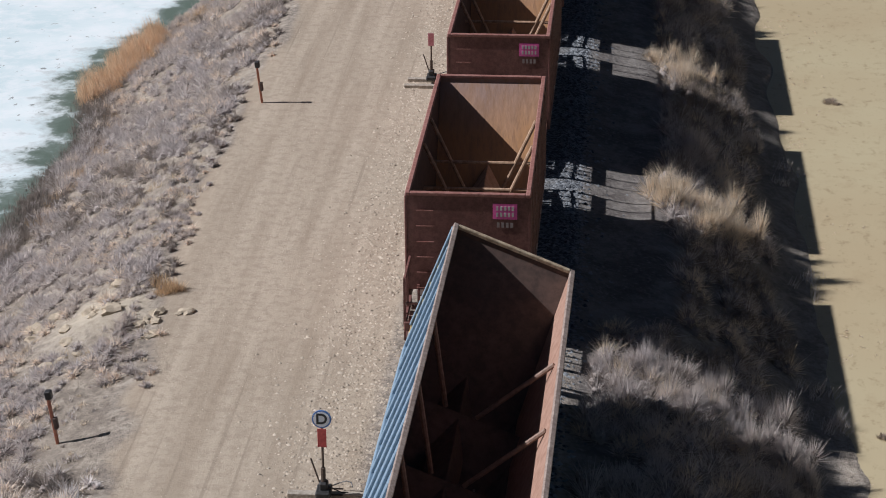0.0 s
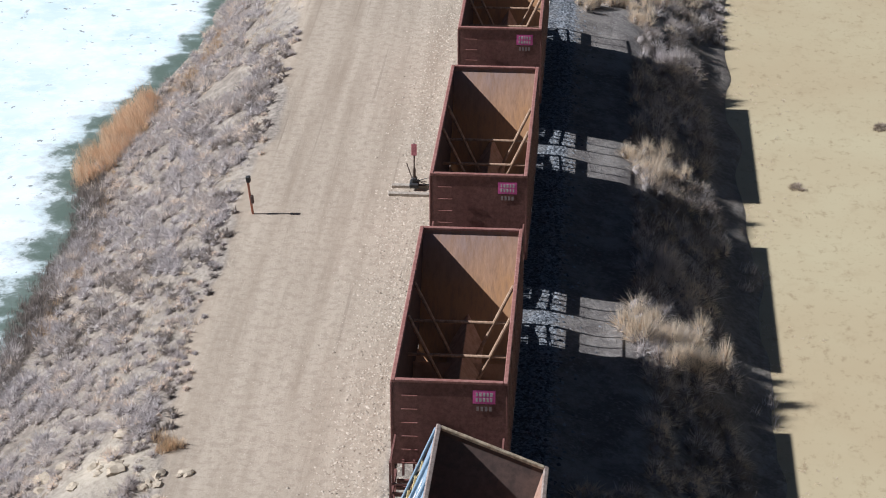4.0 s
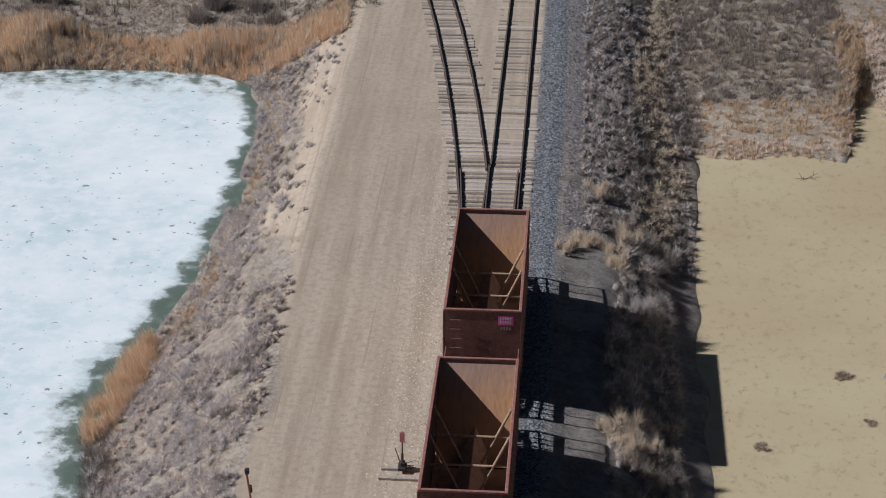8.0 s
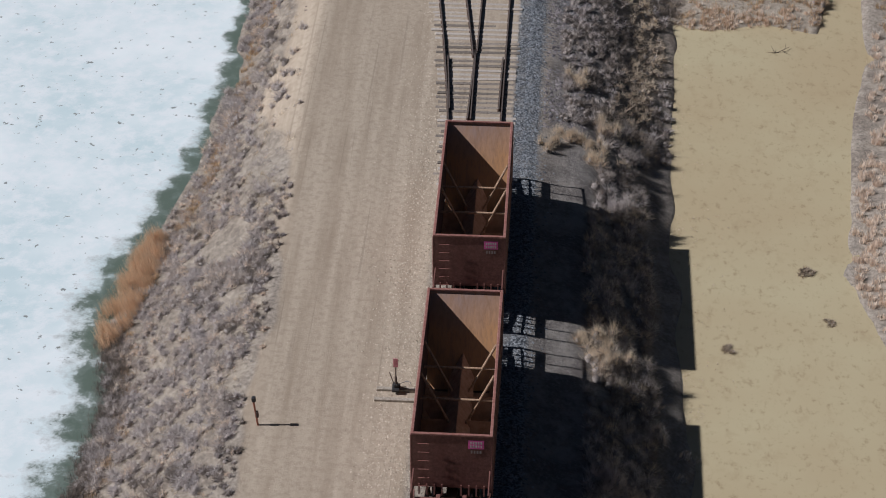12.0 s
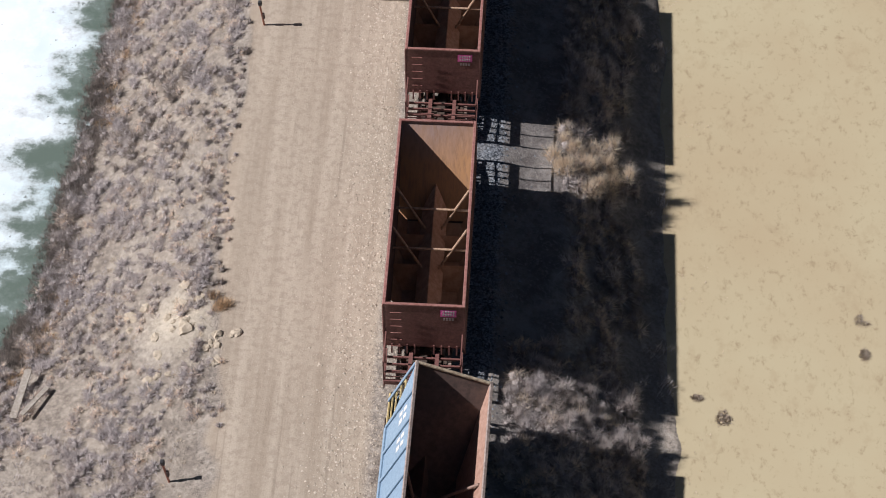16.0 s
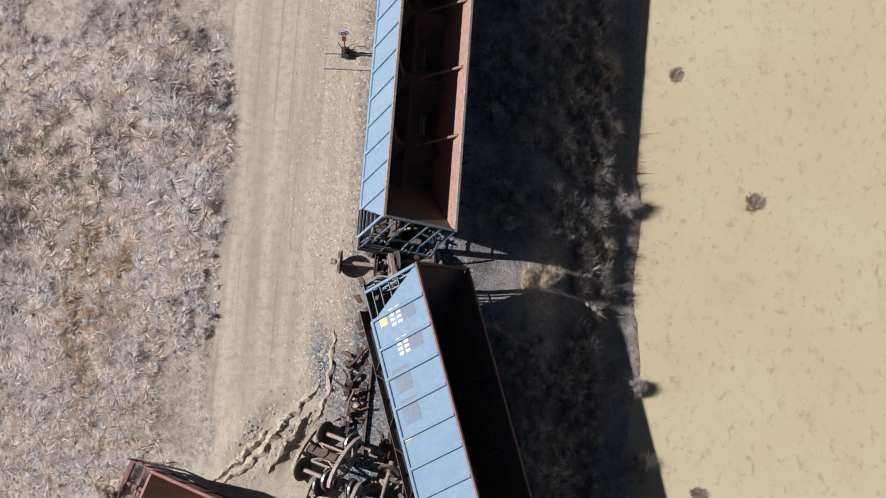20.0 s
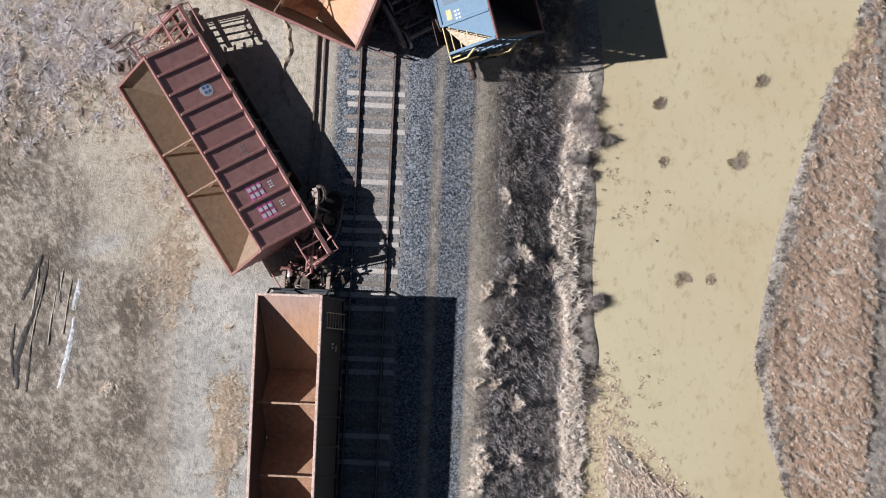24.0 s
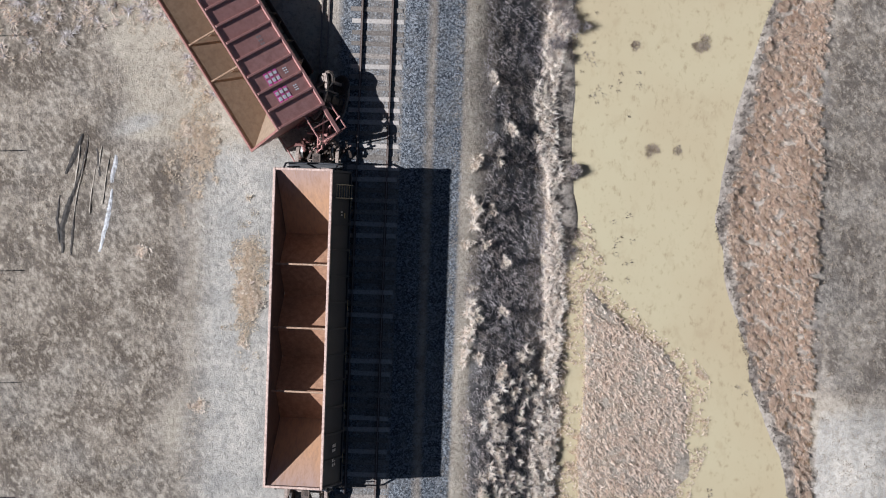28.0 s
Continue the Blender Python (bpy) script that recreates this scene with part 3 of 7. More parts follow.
def grid_mesh(name, xs, ys, zfun):
    X, Y = np.meshgrid(xs, ys)
    Z = zfun(X, Y)
    nx, ny = len(xs), len(ys)
    co = np.stack([X, Y, Z], -1).reshape(-1, 3)
    i = np.arange(nx * ny).reshape(ny, nx)
    f = np.stack([i[:-1, :-1], i[:-1, 1:], i[1:, 1:], i[1:, :-1]], -1).reshape(-1, 4)
    me = bpy.data.meshes.new(name)
    me.vertices.add(len(co))
    me.vertices.foreach_set("co", co.ravel())
    me.loops.add(f.size)
    me.loops.foreach_set("vertex_index", f.ravel())
    me.polygons.add(len(f))
    me.polygons.foreach_set("loop_start", np.arange(0, f.size, 4))
    me.polygons.foreach_set("use_smooth", np.ones(len(f), bool))
    me.update(calc_edges=True)
    return me, X.ravel(), Y.ravel()


xs = axis_steps(-42, 40, 0.3, 2500)
ys = axis_steps(-80, 100, 0.36, 2500)
me, gx, gy = grid_mesh("ground", xs, ys, height)
rw = road_west(gy)
zone = np.zeros((len(gx), 4), np.float32)
# dark ground; the terms by the cars and under growth also paint shade
zone[:, 3] = np.clip(0.85 * sstep(5.2, 5.9, gx - 0.5 * sstep(-48, -44, gy) + 0.3 * wob(gx, gy, 1.5, 35)) * sstep(8.7, 8.1, gx + 0.4 * wob(gy, gy, 3, 95)) * sstep(-28, -34, gy)
                     + 0.9 * sstep(2.6, 3.4, gx + 0.4 * wob(gx, gy, 2, 36)) * sstep(7.8, 6.8, gx + 0.5 * wob(gx, gy, 3, 37)) * sstep(34, 42, gy) * (0.8 + 0.35 * wob(gx, gy, 4, 38))
                     + 0.5 * sstep(62.5, 66, gy) * sstep(9, 12, gx) * (0.7 + 0.5 * wob(gx, gy, 3, 39)) + 0.45 * sstep(72, 76, gy) * sstep(-10, -13, gx) * (0.6 + 0.6 * wob(gx, gy, 3, 40))
                     + 0.5 * sstep(5.6, 7, gx) * sstep(10.5, 9.5, gx) * sstep(-34, -28, gy) * sstep(50, 44, gy)
                     # last term: dark strip beside the cars, deepened for their shadow
                     + 0.75 * sstep(-12.5, -16, gx + 1.5 * wob(gx, gy, 3, 44)) * sstep(-40, -46, gy) + 0.8 * sstep(22.5, 23.2, gx) * sstep(-57, -54, gy) + 0.62 * sstep(2.3, 2.9, gx) * sstep(6.0, 5.4, gx) * sstep(-26, -20, gy) * sstep(42, 34, gy)
                     # ground between the sagebrush darkened, as shade in the gaps
                     + 0.18 * sstep(-0.3, -1.3, gx - road_west(gy)) * sstep(-21, -17, gx) * sstep(-38, -30, gy) * sstep(66, 50, gy)
                     # far-bank reeds: shade of the gaps put into the ground colour
                     + 0.35 * sstep(0.0, 0.6, gx - shore_east_far(gy)) * sstep(23, 22.6, gx) * (gx > 14) * sstep(-24, -28, gy)
                     # reed flat: gap shade in the ground colour, patchy
                     + 0.3 * sstep(9.6, 10.2, gx) * sstep(19, 17, gx) * sstep(-50, -52, gy) * (0.8 + 0.6 * wob(gx, gy, 1.0, 47))
                     + sstep(-9.5, -12.5, gx) * sstep(-36, -42, gy) * (0.35 + 0.3 * wob(gx, gy, 2.2, 48)), 0, 1)
road = sstep(-0.5, 0.5, gx - rw + 0.45 * wob(gx, gy, 1.3, 145) + 0.25 * wob(gx, gy, 0.6, 146) + (1.9 + 0.9 * wob(gx, gy, 2, 45)) * sstep(36, 48, gy)) * sstep(-1.4, -2.6, gx) * np.interp(gy, [-34, -24, 200], [0.0, 1, 1])
zone[:, 0] = np.maximum(road, sstep(-2.5, -2.0, gx) * sstep(1.5, 1.0, gx) * sstep(36, 40, gy))
mid = sstep(-1.9, -1.2, gx) * sstep(4.9, 4.2, gx)
sandy = np.exp(-((gx - 2.95) / 0.35) ** 2) * (gy < 0)
south = sstep(-18, -24, gy)
zone[:, 1] = np.clip(mid * np.where(gy > -20, np.where(gx > 1.4, np.interp(gx, [1.4, 2.4, 2.9, 4.6], [1, 0.9, 0.3, 0.15]), 0.32 - 0.32 * sstep(36, 40, gy)), np.where(gx > 1.5, 1.0, 0.5)) - 0.75 * sandy
                     + 0.62 * np.exp(-((gx + 2.7 + 0.12 * (gy + 22.5)) / 0.8) ** 2 - ((gy + 22.3) / 2.6) ** 2) + 0.35 * south * sstep(-3.2, -1.8, gx) * sstep(0, -1, gx)
                     + 0.6 * np.exp(-((gx - 4.9) / 1.7) ** 2) * sstep(50, 58, gy) + 0.5 * sstep(1.3, 1.6, gx) * sstep(2.7, 2.2, gx) * sstep(36, 44, gy), 0, 1)
dirt = np.clip(0.65 * np.exp(-((gx + 10.4) / 1.7) ** 2 - ((gy - 1.4) / 1.5) ** 2)  + 0.6 * np.exp(-((gx + 11.5) / 2.8) ** 2 - ((gy + 40.5) / 4.5) ** 2) * (0.7 + 0.6 * wob(gx, gy, 1.4, 49)) + 0.5 * sstep(9.3, 10.0, gx) * sstep(20, 18, gx) * sstep(-49.5, -51.5, gy) + 0.8 * np.exp(-((gx + 14.2) / 2.2) ** 2 - ((gy + 42.4) / 1.3) ** 2) + 0.7 * np.exp(-((gx + 9.2) / 1.3) ** 2 - ((gy + 58.4) / 2.0) ** 2)
               + 0.35 * np.exp(-((gx - 5.0) / 0.75) ** 2) * sstep(-26, -32, gy) * (0.7 + 0.5 * wob(gx, gy, 1.2, 250))
               + sstep(-10.5, -6.5, gx + 0.9 * wob(gx, gy, 3, 31)) * sstep(-1.2, -2.0, gx) * sstep(-22, -30, gy) * (0.75 + 0.3 * wob(gx, gy, 2.2, 32))
               + 0.8 * np.exp(-((gx - rw + 0.8) / 0.9) ** 2) * (0.4 + 0.5 * wob(gx, gy, 3, 33))
               + np.where(gy > -18, 0.25, 0.7) * np.exp(-((gx - 5.0) / 0.9) ** 2) * (0.7 + 0.4 * wob(gx, gy, 3, 34))
               + 0.8 * sstep(0.5, 2.5, gx - shore_east_far(gy)) * (gx > 12) * sstep(-54, -57, gy)
               + 0.5 * sstep(55, 62, gy) * sstep(10.5, 6, gx) * sstep(4, 6, gx), 0, 1)
zone[:, 2] = dirt
att = me.color_attributes.new("zone", 'FLOAT_COLOR', 'POINT')
att.data.foreach_set("color", zone.ravel())
kind = np.zeros((len(gx), 4), np.float32)
kind[:, 0] = np.clip(0.8 * sstep(-9.9, -7.6, gx + 0.9 * wob(gx, gy, 1.6, 251)) * sstep(-1.0, -2.0, gx) * sstep(-42, -46, gy)
                     + 0.75 * np.exp(-((gx + 14.6) / 0.8) ** 2 - ((gy + 43.2) / 0.7) ** 2) + 0.85 * np.exp(-((gx + 11.9) / 1.9) ** 2 - ((gy + 43.4 - 0.3 * (gx + 11.9)) / 0.6) ** 2)
                     + 0.6 * sstep(22.9, 23.4, gx) * sstep(-55, -57, gy + 0.5 * wob(gx, gy, 2, 252)) + 0.5 * np.exp(-((gx + 4.4) / 0.9) ** 2) * sstep(-31, -34, gy) * sstep(-42, -38, gy), 0, 1)
kind[:, 1] = np.clip(0.95 * np.exp(-((gx + 10.2) / 1.7) ** 2 - ((gy - 2.2) / 2.6) ** 2) * (0.8 + 0.5 * wob(gx, gy, 0.9, 253))
                     + 0.75 * np.exp(-((gx - rw + 0.9) / 1.0) ** 2) * sstep(4, 8, gy) * sstep(40, 30, gy) * (0.15 + 0.8 * wob(gx, gy, 1.8, 254))
                     + 0.85 * sstep(-11.5, -9.5, gx + 0.8 * wob(gx, gy, 2, 255)) * sstep(-1.8, -3.0, gx) * sstep(-25, -28, gy) * sstep(-41, -37, gy)
                     + 0.7 * np.exp(-((gx + 7.0) / 1.2) ** 2 - ((gy + 44.0) / 1.6) ** 2) + 0.75 * sstep(-14.5, -12, gx + 1.2 * wob(gx, gy, 1.8, 260)) * sstep(-5, -7, gx) * sstep(-34, -37, gy) * sstep(-45, -43, gy + 0.8 * wob(gx, gy, 1.5, 261)) + 0.45 * sstep(9.5, 11, gx) * sstep(69, 66, gy) * sstep(57, 59, gy) * sstep(20, 18, gx)
                     + 0.55 * np.exp(-((gx + 9.3) / 1.2) ** 2 - ((gy + 58.5) / 2.2) ** 2), 0, 1)
kind[:, 2] = np.clip(sstep(-8.6, -10.6, gx + 1.2 * wob(gx, gy, 2, 256)) * sstep(-34, -40, gy) + 0.8 * sstep(22.4, 23.4, gx) * sstep(-20, -30, gy) * sstep(-58, -54, gy)
                     + 0.4 * sstep(-0.2, -1.2, gx - rw) * sstep(-20, -18, gx) + 0.3 * kind[:, 0], 0, 1.0)
kind[:, 2] *= 1 - 0.75 * sstep(0.2, 0.7, kind[:, 1])
extra = me.color_attributes.new("soil_kind", 'FLOAT_COLOR', 'POINT')
extra.data.foreach_set("color", kind.ravel())
me.materials.append(GROUND)
ground = tagged(new("ground", me), "dry tan gravel road on a brushy embankment between two ponds", "ground", kind="structure")

me, wx, wy = grid_mesh("muddy_pond", np.linspace(8, 120, 40), np.linspace(-120, 90, 60), lambda x, y: np.full(x.shape, -3.15))
me.materials.append(POND)
tagged(new("water_east", me), "shallow opaque yellow-tan muddy pond beside the embankment", "water", kind="structure")

def ice_sheet():
    """White ice with a ragged eastern edge and a darker melting rim."""
    u = np.concatenate([np.linspace(0, 6, 40), np.linspace(6.5, 70, 40)])
    v = np.arange(0.5, 72.5, 0.3)
    U, V = np.meshgrid(u, v)
    gap = np.interp(V, [0, 5, 18, 25, 31, 37, 42, 50, 61, 67], [0.2, 0.3, 0.5, 0.9, 1.0, 0.9, 0.7, 0.5, 0.5, 0.5])
    reach = 1.6
    edge = shore_west(V) + reach + 0.28 * wob(V, V * 0.3, 1.0, 41) + 0.1 * wob(V, V, 0.3, 42)
    X = edge - U
    Y = V + 0.0 * U
    top = 71.6 + 0.4 * wob(X, X, 4, 43) - 1.6 * sstep(-20, -16, X) - 1.0 * sstep(-27, -32, X)
    Y = np.minimum(Y, top)
    me = bpy.data.meshes.new("ice")
    ny, nx = X.shape
    co = np.stack([X, Y, np.full(X.shape, -3.5)], -1).reshape(-1, 3)
    i = np.arange(nx * ny).reshape(ny, nx)
    f = np.stack([i[:-1, :-1], i[1:, :-1], i[1:, 1:], i[:-1, 1:]], -1).reshape(-1, 4)
    me.from_pydata(co.tolist(), [], f.tolist())
    wide = np.interp(V, [0, 15, 22, 34, 40, 50, 70], [5.0, 4.5, 3.4, 2.4, 1.8, 1.3, 1.3])
    rim = np.clip(1.0 - (U - reach - gap) / wide, 0, 1).ravel()
    rim = np.clip(rim + 0.22 * (wob(V, 0.15 * X, 0.55, 143) + 0.6 * wob(V, 0.1 * X, 0.22, 144)).ravel() * (rim > 0.02), 0, 1)
    rim = np.maximum(rim, np.clip(1 - ((top - Y).ravel() - 1.0) / 5.5, 0, 1) * 0.62)
    a = me.attributes.new("rim", 'FLOAT', 'POINT')
    a.data.foreach_set("value", rim.astype(np.float32))
    me.materials.append(ICE)
    return tagged(new("ice_sheet", me), "blue-white rotten pond ice with dark specks and a green melting edge", "ice", kind="structure")


ice_sheet()


def pebbles(name, label, mat, x, y, size, seed):
    """Loose stones as small uneven four-sided lumps, in one mesh."""
    g = np.random.RandomState(seed)
    k = len(x)
    s = size * g.uniform(0.5, 1.4, k)
    z = height(x, y)
    a = g.uniform(0, 6.28, k)
    co = np.empty((k, 5, 3))
    for i in range(4):
        r = s * g.uniform(0.6, 1.1, k)
        co[:, i] = np.stack([x + np.cos(a + 1.571 * i) * r, y + np.sin(a + 1.571 * i) * r, z - 0.02], 1)
    co[:, 4] = np.stack([x + s * g.uniform(-0.4, 0.4, k), y + s * g.uniform(-0.4, 0.4, k), z + s * g.uniform(0.25, 0.6, k)], 1)
    tri = np.array([[0, 1, 4], [1, 2, 4], [2, 3, 4], [3, 0, 4]])
    f = (np.arange(k)[:, None, None] * 5 + tri[None]).reshape(-1)
    me = bpy.data.meshes.new(name)
    me.vertices.add(k * 5)
    me.vertices.foreach_set("co", co.ravel())
    me.loops.add(len(f))
    me.loops.foreach_set("vertex_index", f)
    me.polygons.add(k * 4)
    me.polygons.foreach_set("loop_start", np.arange(0, len(f), 3))
    me.update(calc_edges=True)
    me.materials.append(mat)
    return tagged(new(name, me), label, "gravel", kind="stuff")


def stone_material(name, a, b_):
    m, b, ln = fresh(name, 0.9)
    rnd = m.node_tree.nodes.new("ShaderNodeNewGeometry").outputs["Random Per Island"]
    ln.new(mixc(m, rnd, a, b_), b.inputs["Base Color"])
    return m


TAN_STONE = stone_material("tan_gravel_stones", (0.33, 0.27, 0.205), (0.58, 0.50, 0.40))
BLUE_STONE = stone_material("blue_grey_ballast_stones", (0.03, 0.038, 0.05), (0.30, 0.325, 0.35))
g = np.random.RandomState(77)
x, y = -2.6 + g.normal(0, 0.85, 16000), g.uniform(-24, 62, 16000)
pebbles("loose_gravel", "loose tan gravel between the road and the rails", TAN_STONE, x, y, 0.07, 78)
x, y = g.uniform(-9.4, -3, 9000), g.uniform(-24, 70, 9000)
m = x > road_west(y)
pebbles("road_gravel", "scattered small stones on the gravel road", TAN_STONE, x[m], y[m], 0.035, 79)
x, y = g.uniform(1.35, 4.5, 16000), g.uniform(-75, -18, 16000)
m = np.abs(x - 2.95) > 0.28 * g.uniform(0.3, 1.4, len(x))
pebbles("ballast_stones", "crushed blue-grey ballast beside the rails", BLUE_STONE, x[m], y[m], 0.055, 80)
x, y = 1.9 + np.abs(g.normal(0, 0.55, 9000)), g.uniform(-18, 90, 9000)
pebbles("ballast_edge", "crushed blue-grey ballast shoulder", BLUE_STONE, x, y, 0.085, 81)
x, y = g.uniform(-1.5, 1.4, 7000), g.uniform(-75, -20, 7000)
pebbles("track_stones", "grey stones between the ties", BLUE_STONE, x, y, 0.045, 82)


CLOD = stone_material("ploughed_clay_clods", (0.30, 0.26, 0.21), (0.48, 0.42, 0.35))
u, v = g.normal(0, 1.6, 420), g.normal(0, 0.7, 420)
pebbles("clay_clods", "ploughed-up clay clods beside the torn-off trucks", CLOD, -4.3 + 0.72 * u + 0.69 * v, -25.6 + 0.69 * u - 0.72 * v, 0.09, 83)


# ---------------------------------------------------------------- railway track
def rail_mesh(length):
    bm = B()
    box(bm, (0, 0, -0.16), (0.14, length, 0.02))
    box(bm, (0, 0, -0.09), (0.02, length, 0.12))
    box(bm, (0, 0, -0.02), (0.072, length, 0.04))
    return mesh_of("rail", bm, RAIL)


def rail(parent, x0, y0, x1, y1, z=0.0, name="rail"):
    """One run of rail from south to north, with a polished head strip."""
    d = Vector((x1 - x0, y1 - y0, 0))
    ob = part(name, rail_mesh(d.length), RAIL, parent)
    ob.matrix_local = Matrix.Translation(((x0 + x1) / 2, (y0 + y1) / 2, z + 0.17)) @ Matrix.Rotation(math.atan2(-d.x, d.y), 4, 'Z')
    bm = B()
    box(bm, (0, 0, 0.003), (0.05, d.length, 0.004))
    part("rail_head", bm, RAIL_TOP, ob)
    return ob


def tie_mesh(length, mat, name="tie"):
    bm = B()
    box(bm, (0, 0, 0), (length, 0.23, 0.18), bev=0.015)
    return mesh_of(name, bm, mat)


TIE_26 = [tie_mesh(2.6, TIE), tie_mesh(2.6, TIE_WHITE)]
plate_bm = B()
box(plate_bm, (0, 0, 0), (0.36, 0.18, 0.016))
PLATE = mesh_of("tie_plate", plate_bm, RAIL)

track = thing("railway_track", "rusty straight railway track on grey weathered ties in ballast", "track", kind="structure")
XL, XR = -0.60, 0.91
y = -95.0
rng = random.Random(4)
while y < -32.5:
    w = rng.random() < 0.42
    t = part("tie", TIE_26[1 if w else 0], TIE, track)
    t.matrix_local = pose(0.155 + rng.uniform(-0.05, 0.05), y, -0.068 + rng.uniform(-0.02, 0.012), 0, 0, rng.uniform(-1.2, 1.2))
    y += 0.56 + rng.uniform(-0.05, 0.05)
rail(track, XL, -95, XL, -34.0)
rail(track, XR, -95, XR, -34.0)
# bent rails in the derailed stretch
rail(track, -0.85, -26.5, -0.62, -20.0, -0.02)
rail(track, 0.95, -31.0, 0.72, -25.0, -0.03)
# spare rails lying west of the track
spare = thing("loose_rail", "loose rusty rail lying on ballast beside the track", "rail", "spare rails")
rail(spare, -2.62, -42.0, -2.58, -33.4, -0.02, "rail")
spare2 = thing("loose_rail", "loose rusty rail lying on ballast beside the track", "rail", "spare rails")
rail(spare2, -2.27, -42.0, -2.25, -33.4, -0.05, "rail")

# track under the standing cars, then the turnout
north = thing("railway_turnout", "rusty railway turnout with frog and guard rails on uneven ties", "track", kind="structure")
rail(north, -0.80, -18.0, -0.76, 40.0)
rail(north, 0.72, -18.0, 0.76, 40.0)
rail(north, -0.79, 51.0, -0.79, 110.0)
rail(north, 0.76, 40.0, 0.78, 110.0)
frog = Vector((-0.90, 50.6))


def west_x(y):
    """Centre of the diverging track."""
    return -1.63 - 0.008 * (y - 50) - 0.00145 * (y - 44) ** 2 - 0.068 * (y - 50)


seg = [40, 46, 52, 58, 64, 71, 80, 92, 110]
for a, b in zip(seg[:-1], seg[1:]):
    rail(north, west_x(a) - 0.75, a, west_x(b) - 0.75, b)
    if a >= 52:
        rail(north, west_x(a) + 0.75, a, west_x(b) + 0.75, b)
rail(north, west_x(50.5) + 0.75, 50.5, west_x(52) + 0.75, 52)
rail(north, frog.x - 0.06, 44.0, frog.x + 0.02, 51.0)
rail(north, frog.x + 0.10, 44.0, frog.x + 0.04, 51.0)
rail(north, west_x(46) - 0.60, 45.0, west_x(50) - 0.64, 50.4, name="guard_rail")
rail(north, 0.60, 45.0, 0.63, 50.4, name="guard_rail")
y = 38.0
while y < 108:
    gap = rng.uniform(0.44, 0.54)
    if y < 61:
        x0 = min(west_x(y) - 1.25, -2.2) + rng.uniform(-0.2, 0.12)
        x1 = 1.42 + rng.uniform(-0.1, 0.1)
        whites = 53 < y < 58.5
        tm = tie_mesh(round(x1 - x0, 1), TIE_WHITE if (whites and rng.random() < 0.7) or rng.random() < 0.3 else TIE)
        t = part("tie", tm, TIE, north)
        t.matrix_local = pose((x0 + x1) / 2, y, -0.068 + rng.uniform(-0.02, 0.02), rng.uniform(-1.5, 1.5), rng.uniform(-0.8, 0.8), rng.uniform(-1.5, 1.5))
    else:
        for cx in (0.0, west_x(y)):
            t = part("tie", TIE_26[1 if rng.random() < 0.15 else 0], TIE, north)
            t.matrix_local = pose(cx + rng.uniform(-0.08, 0.08), y, -0.07 + rng.uniform(-0.025, 0.02), rng.uniform(-1.5, 1.5), rng.uniform(-1.2, 1.2), rng.uniform(-2, 2))
    y += gap


# ---------------------------------------------------------------- running gear
def wheel_mesh():
    bm = B()
    prof = [(-0.07, 0.42), (-0.07, 0.46), (-0.04, 0.50), (-0.02, 0.455), (0.07, 0.44), (0.07, 0.36), (0.02, 0.30), (0.03, 0.15), (0.09, 0.13), (0.09, 0.0)]
    back = [(-0.07, 0.37), (-0.03, 0.30), (-0.02, 0.15), (-0.07, 0.13), (-0.07, 0.0)]
    n = 20
    ring = []
    for x, r in [*back[::-1], *prof]:
        if r == 0:
            ring.append([bm.verts.new((x, 0, 0))])
        else:
            ring.append([bm.verts.new((x, r * math.cos(6.2832 * k / n), r * math.sin(6.2832 * k / n))) for k in range(n)])
    for a, b in zip(ring[:-1], ring[1:]):
        for k in range(n):
            va, vb = [a[k % len(a)], a[(k + 1) % len(a)]], [b[k % len(b)], b[(k + 1) % len(b)]]
            vs = list(dict.fromkeys([va[0], va[1], vb[1], vb[0]]))
            if len(vs) > 2:
                bm.faces.new(vs)
    me = mesh_of("wheel", bm, IRON)
    me.materials.append(TREAD)
    for p in me.polygons:
        c = p.center
        r = math.hypot(c.y, c.z)
        if 0.42 < r < 0.47 and c.x > -0.05:
            p.material_index = 1
    return me


def axle_mesh():
    bm = B()
    rod(bm, (-1.05, 0, 0), (1.05, 0, 0), 0.07, 12)
    rod(bm, (-0.68, 0, 0), (0.68, 0, 0), 0.088, 12)
    for s in (-1, 1):
        rod(bm, (s * 0.92, 0, 0), (s * 1.12, 0, 0), 0.12, 12)
    return mesh_of("axle", bm, IRON_LIGHT)


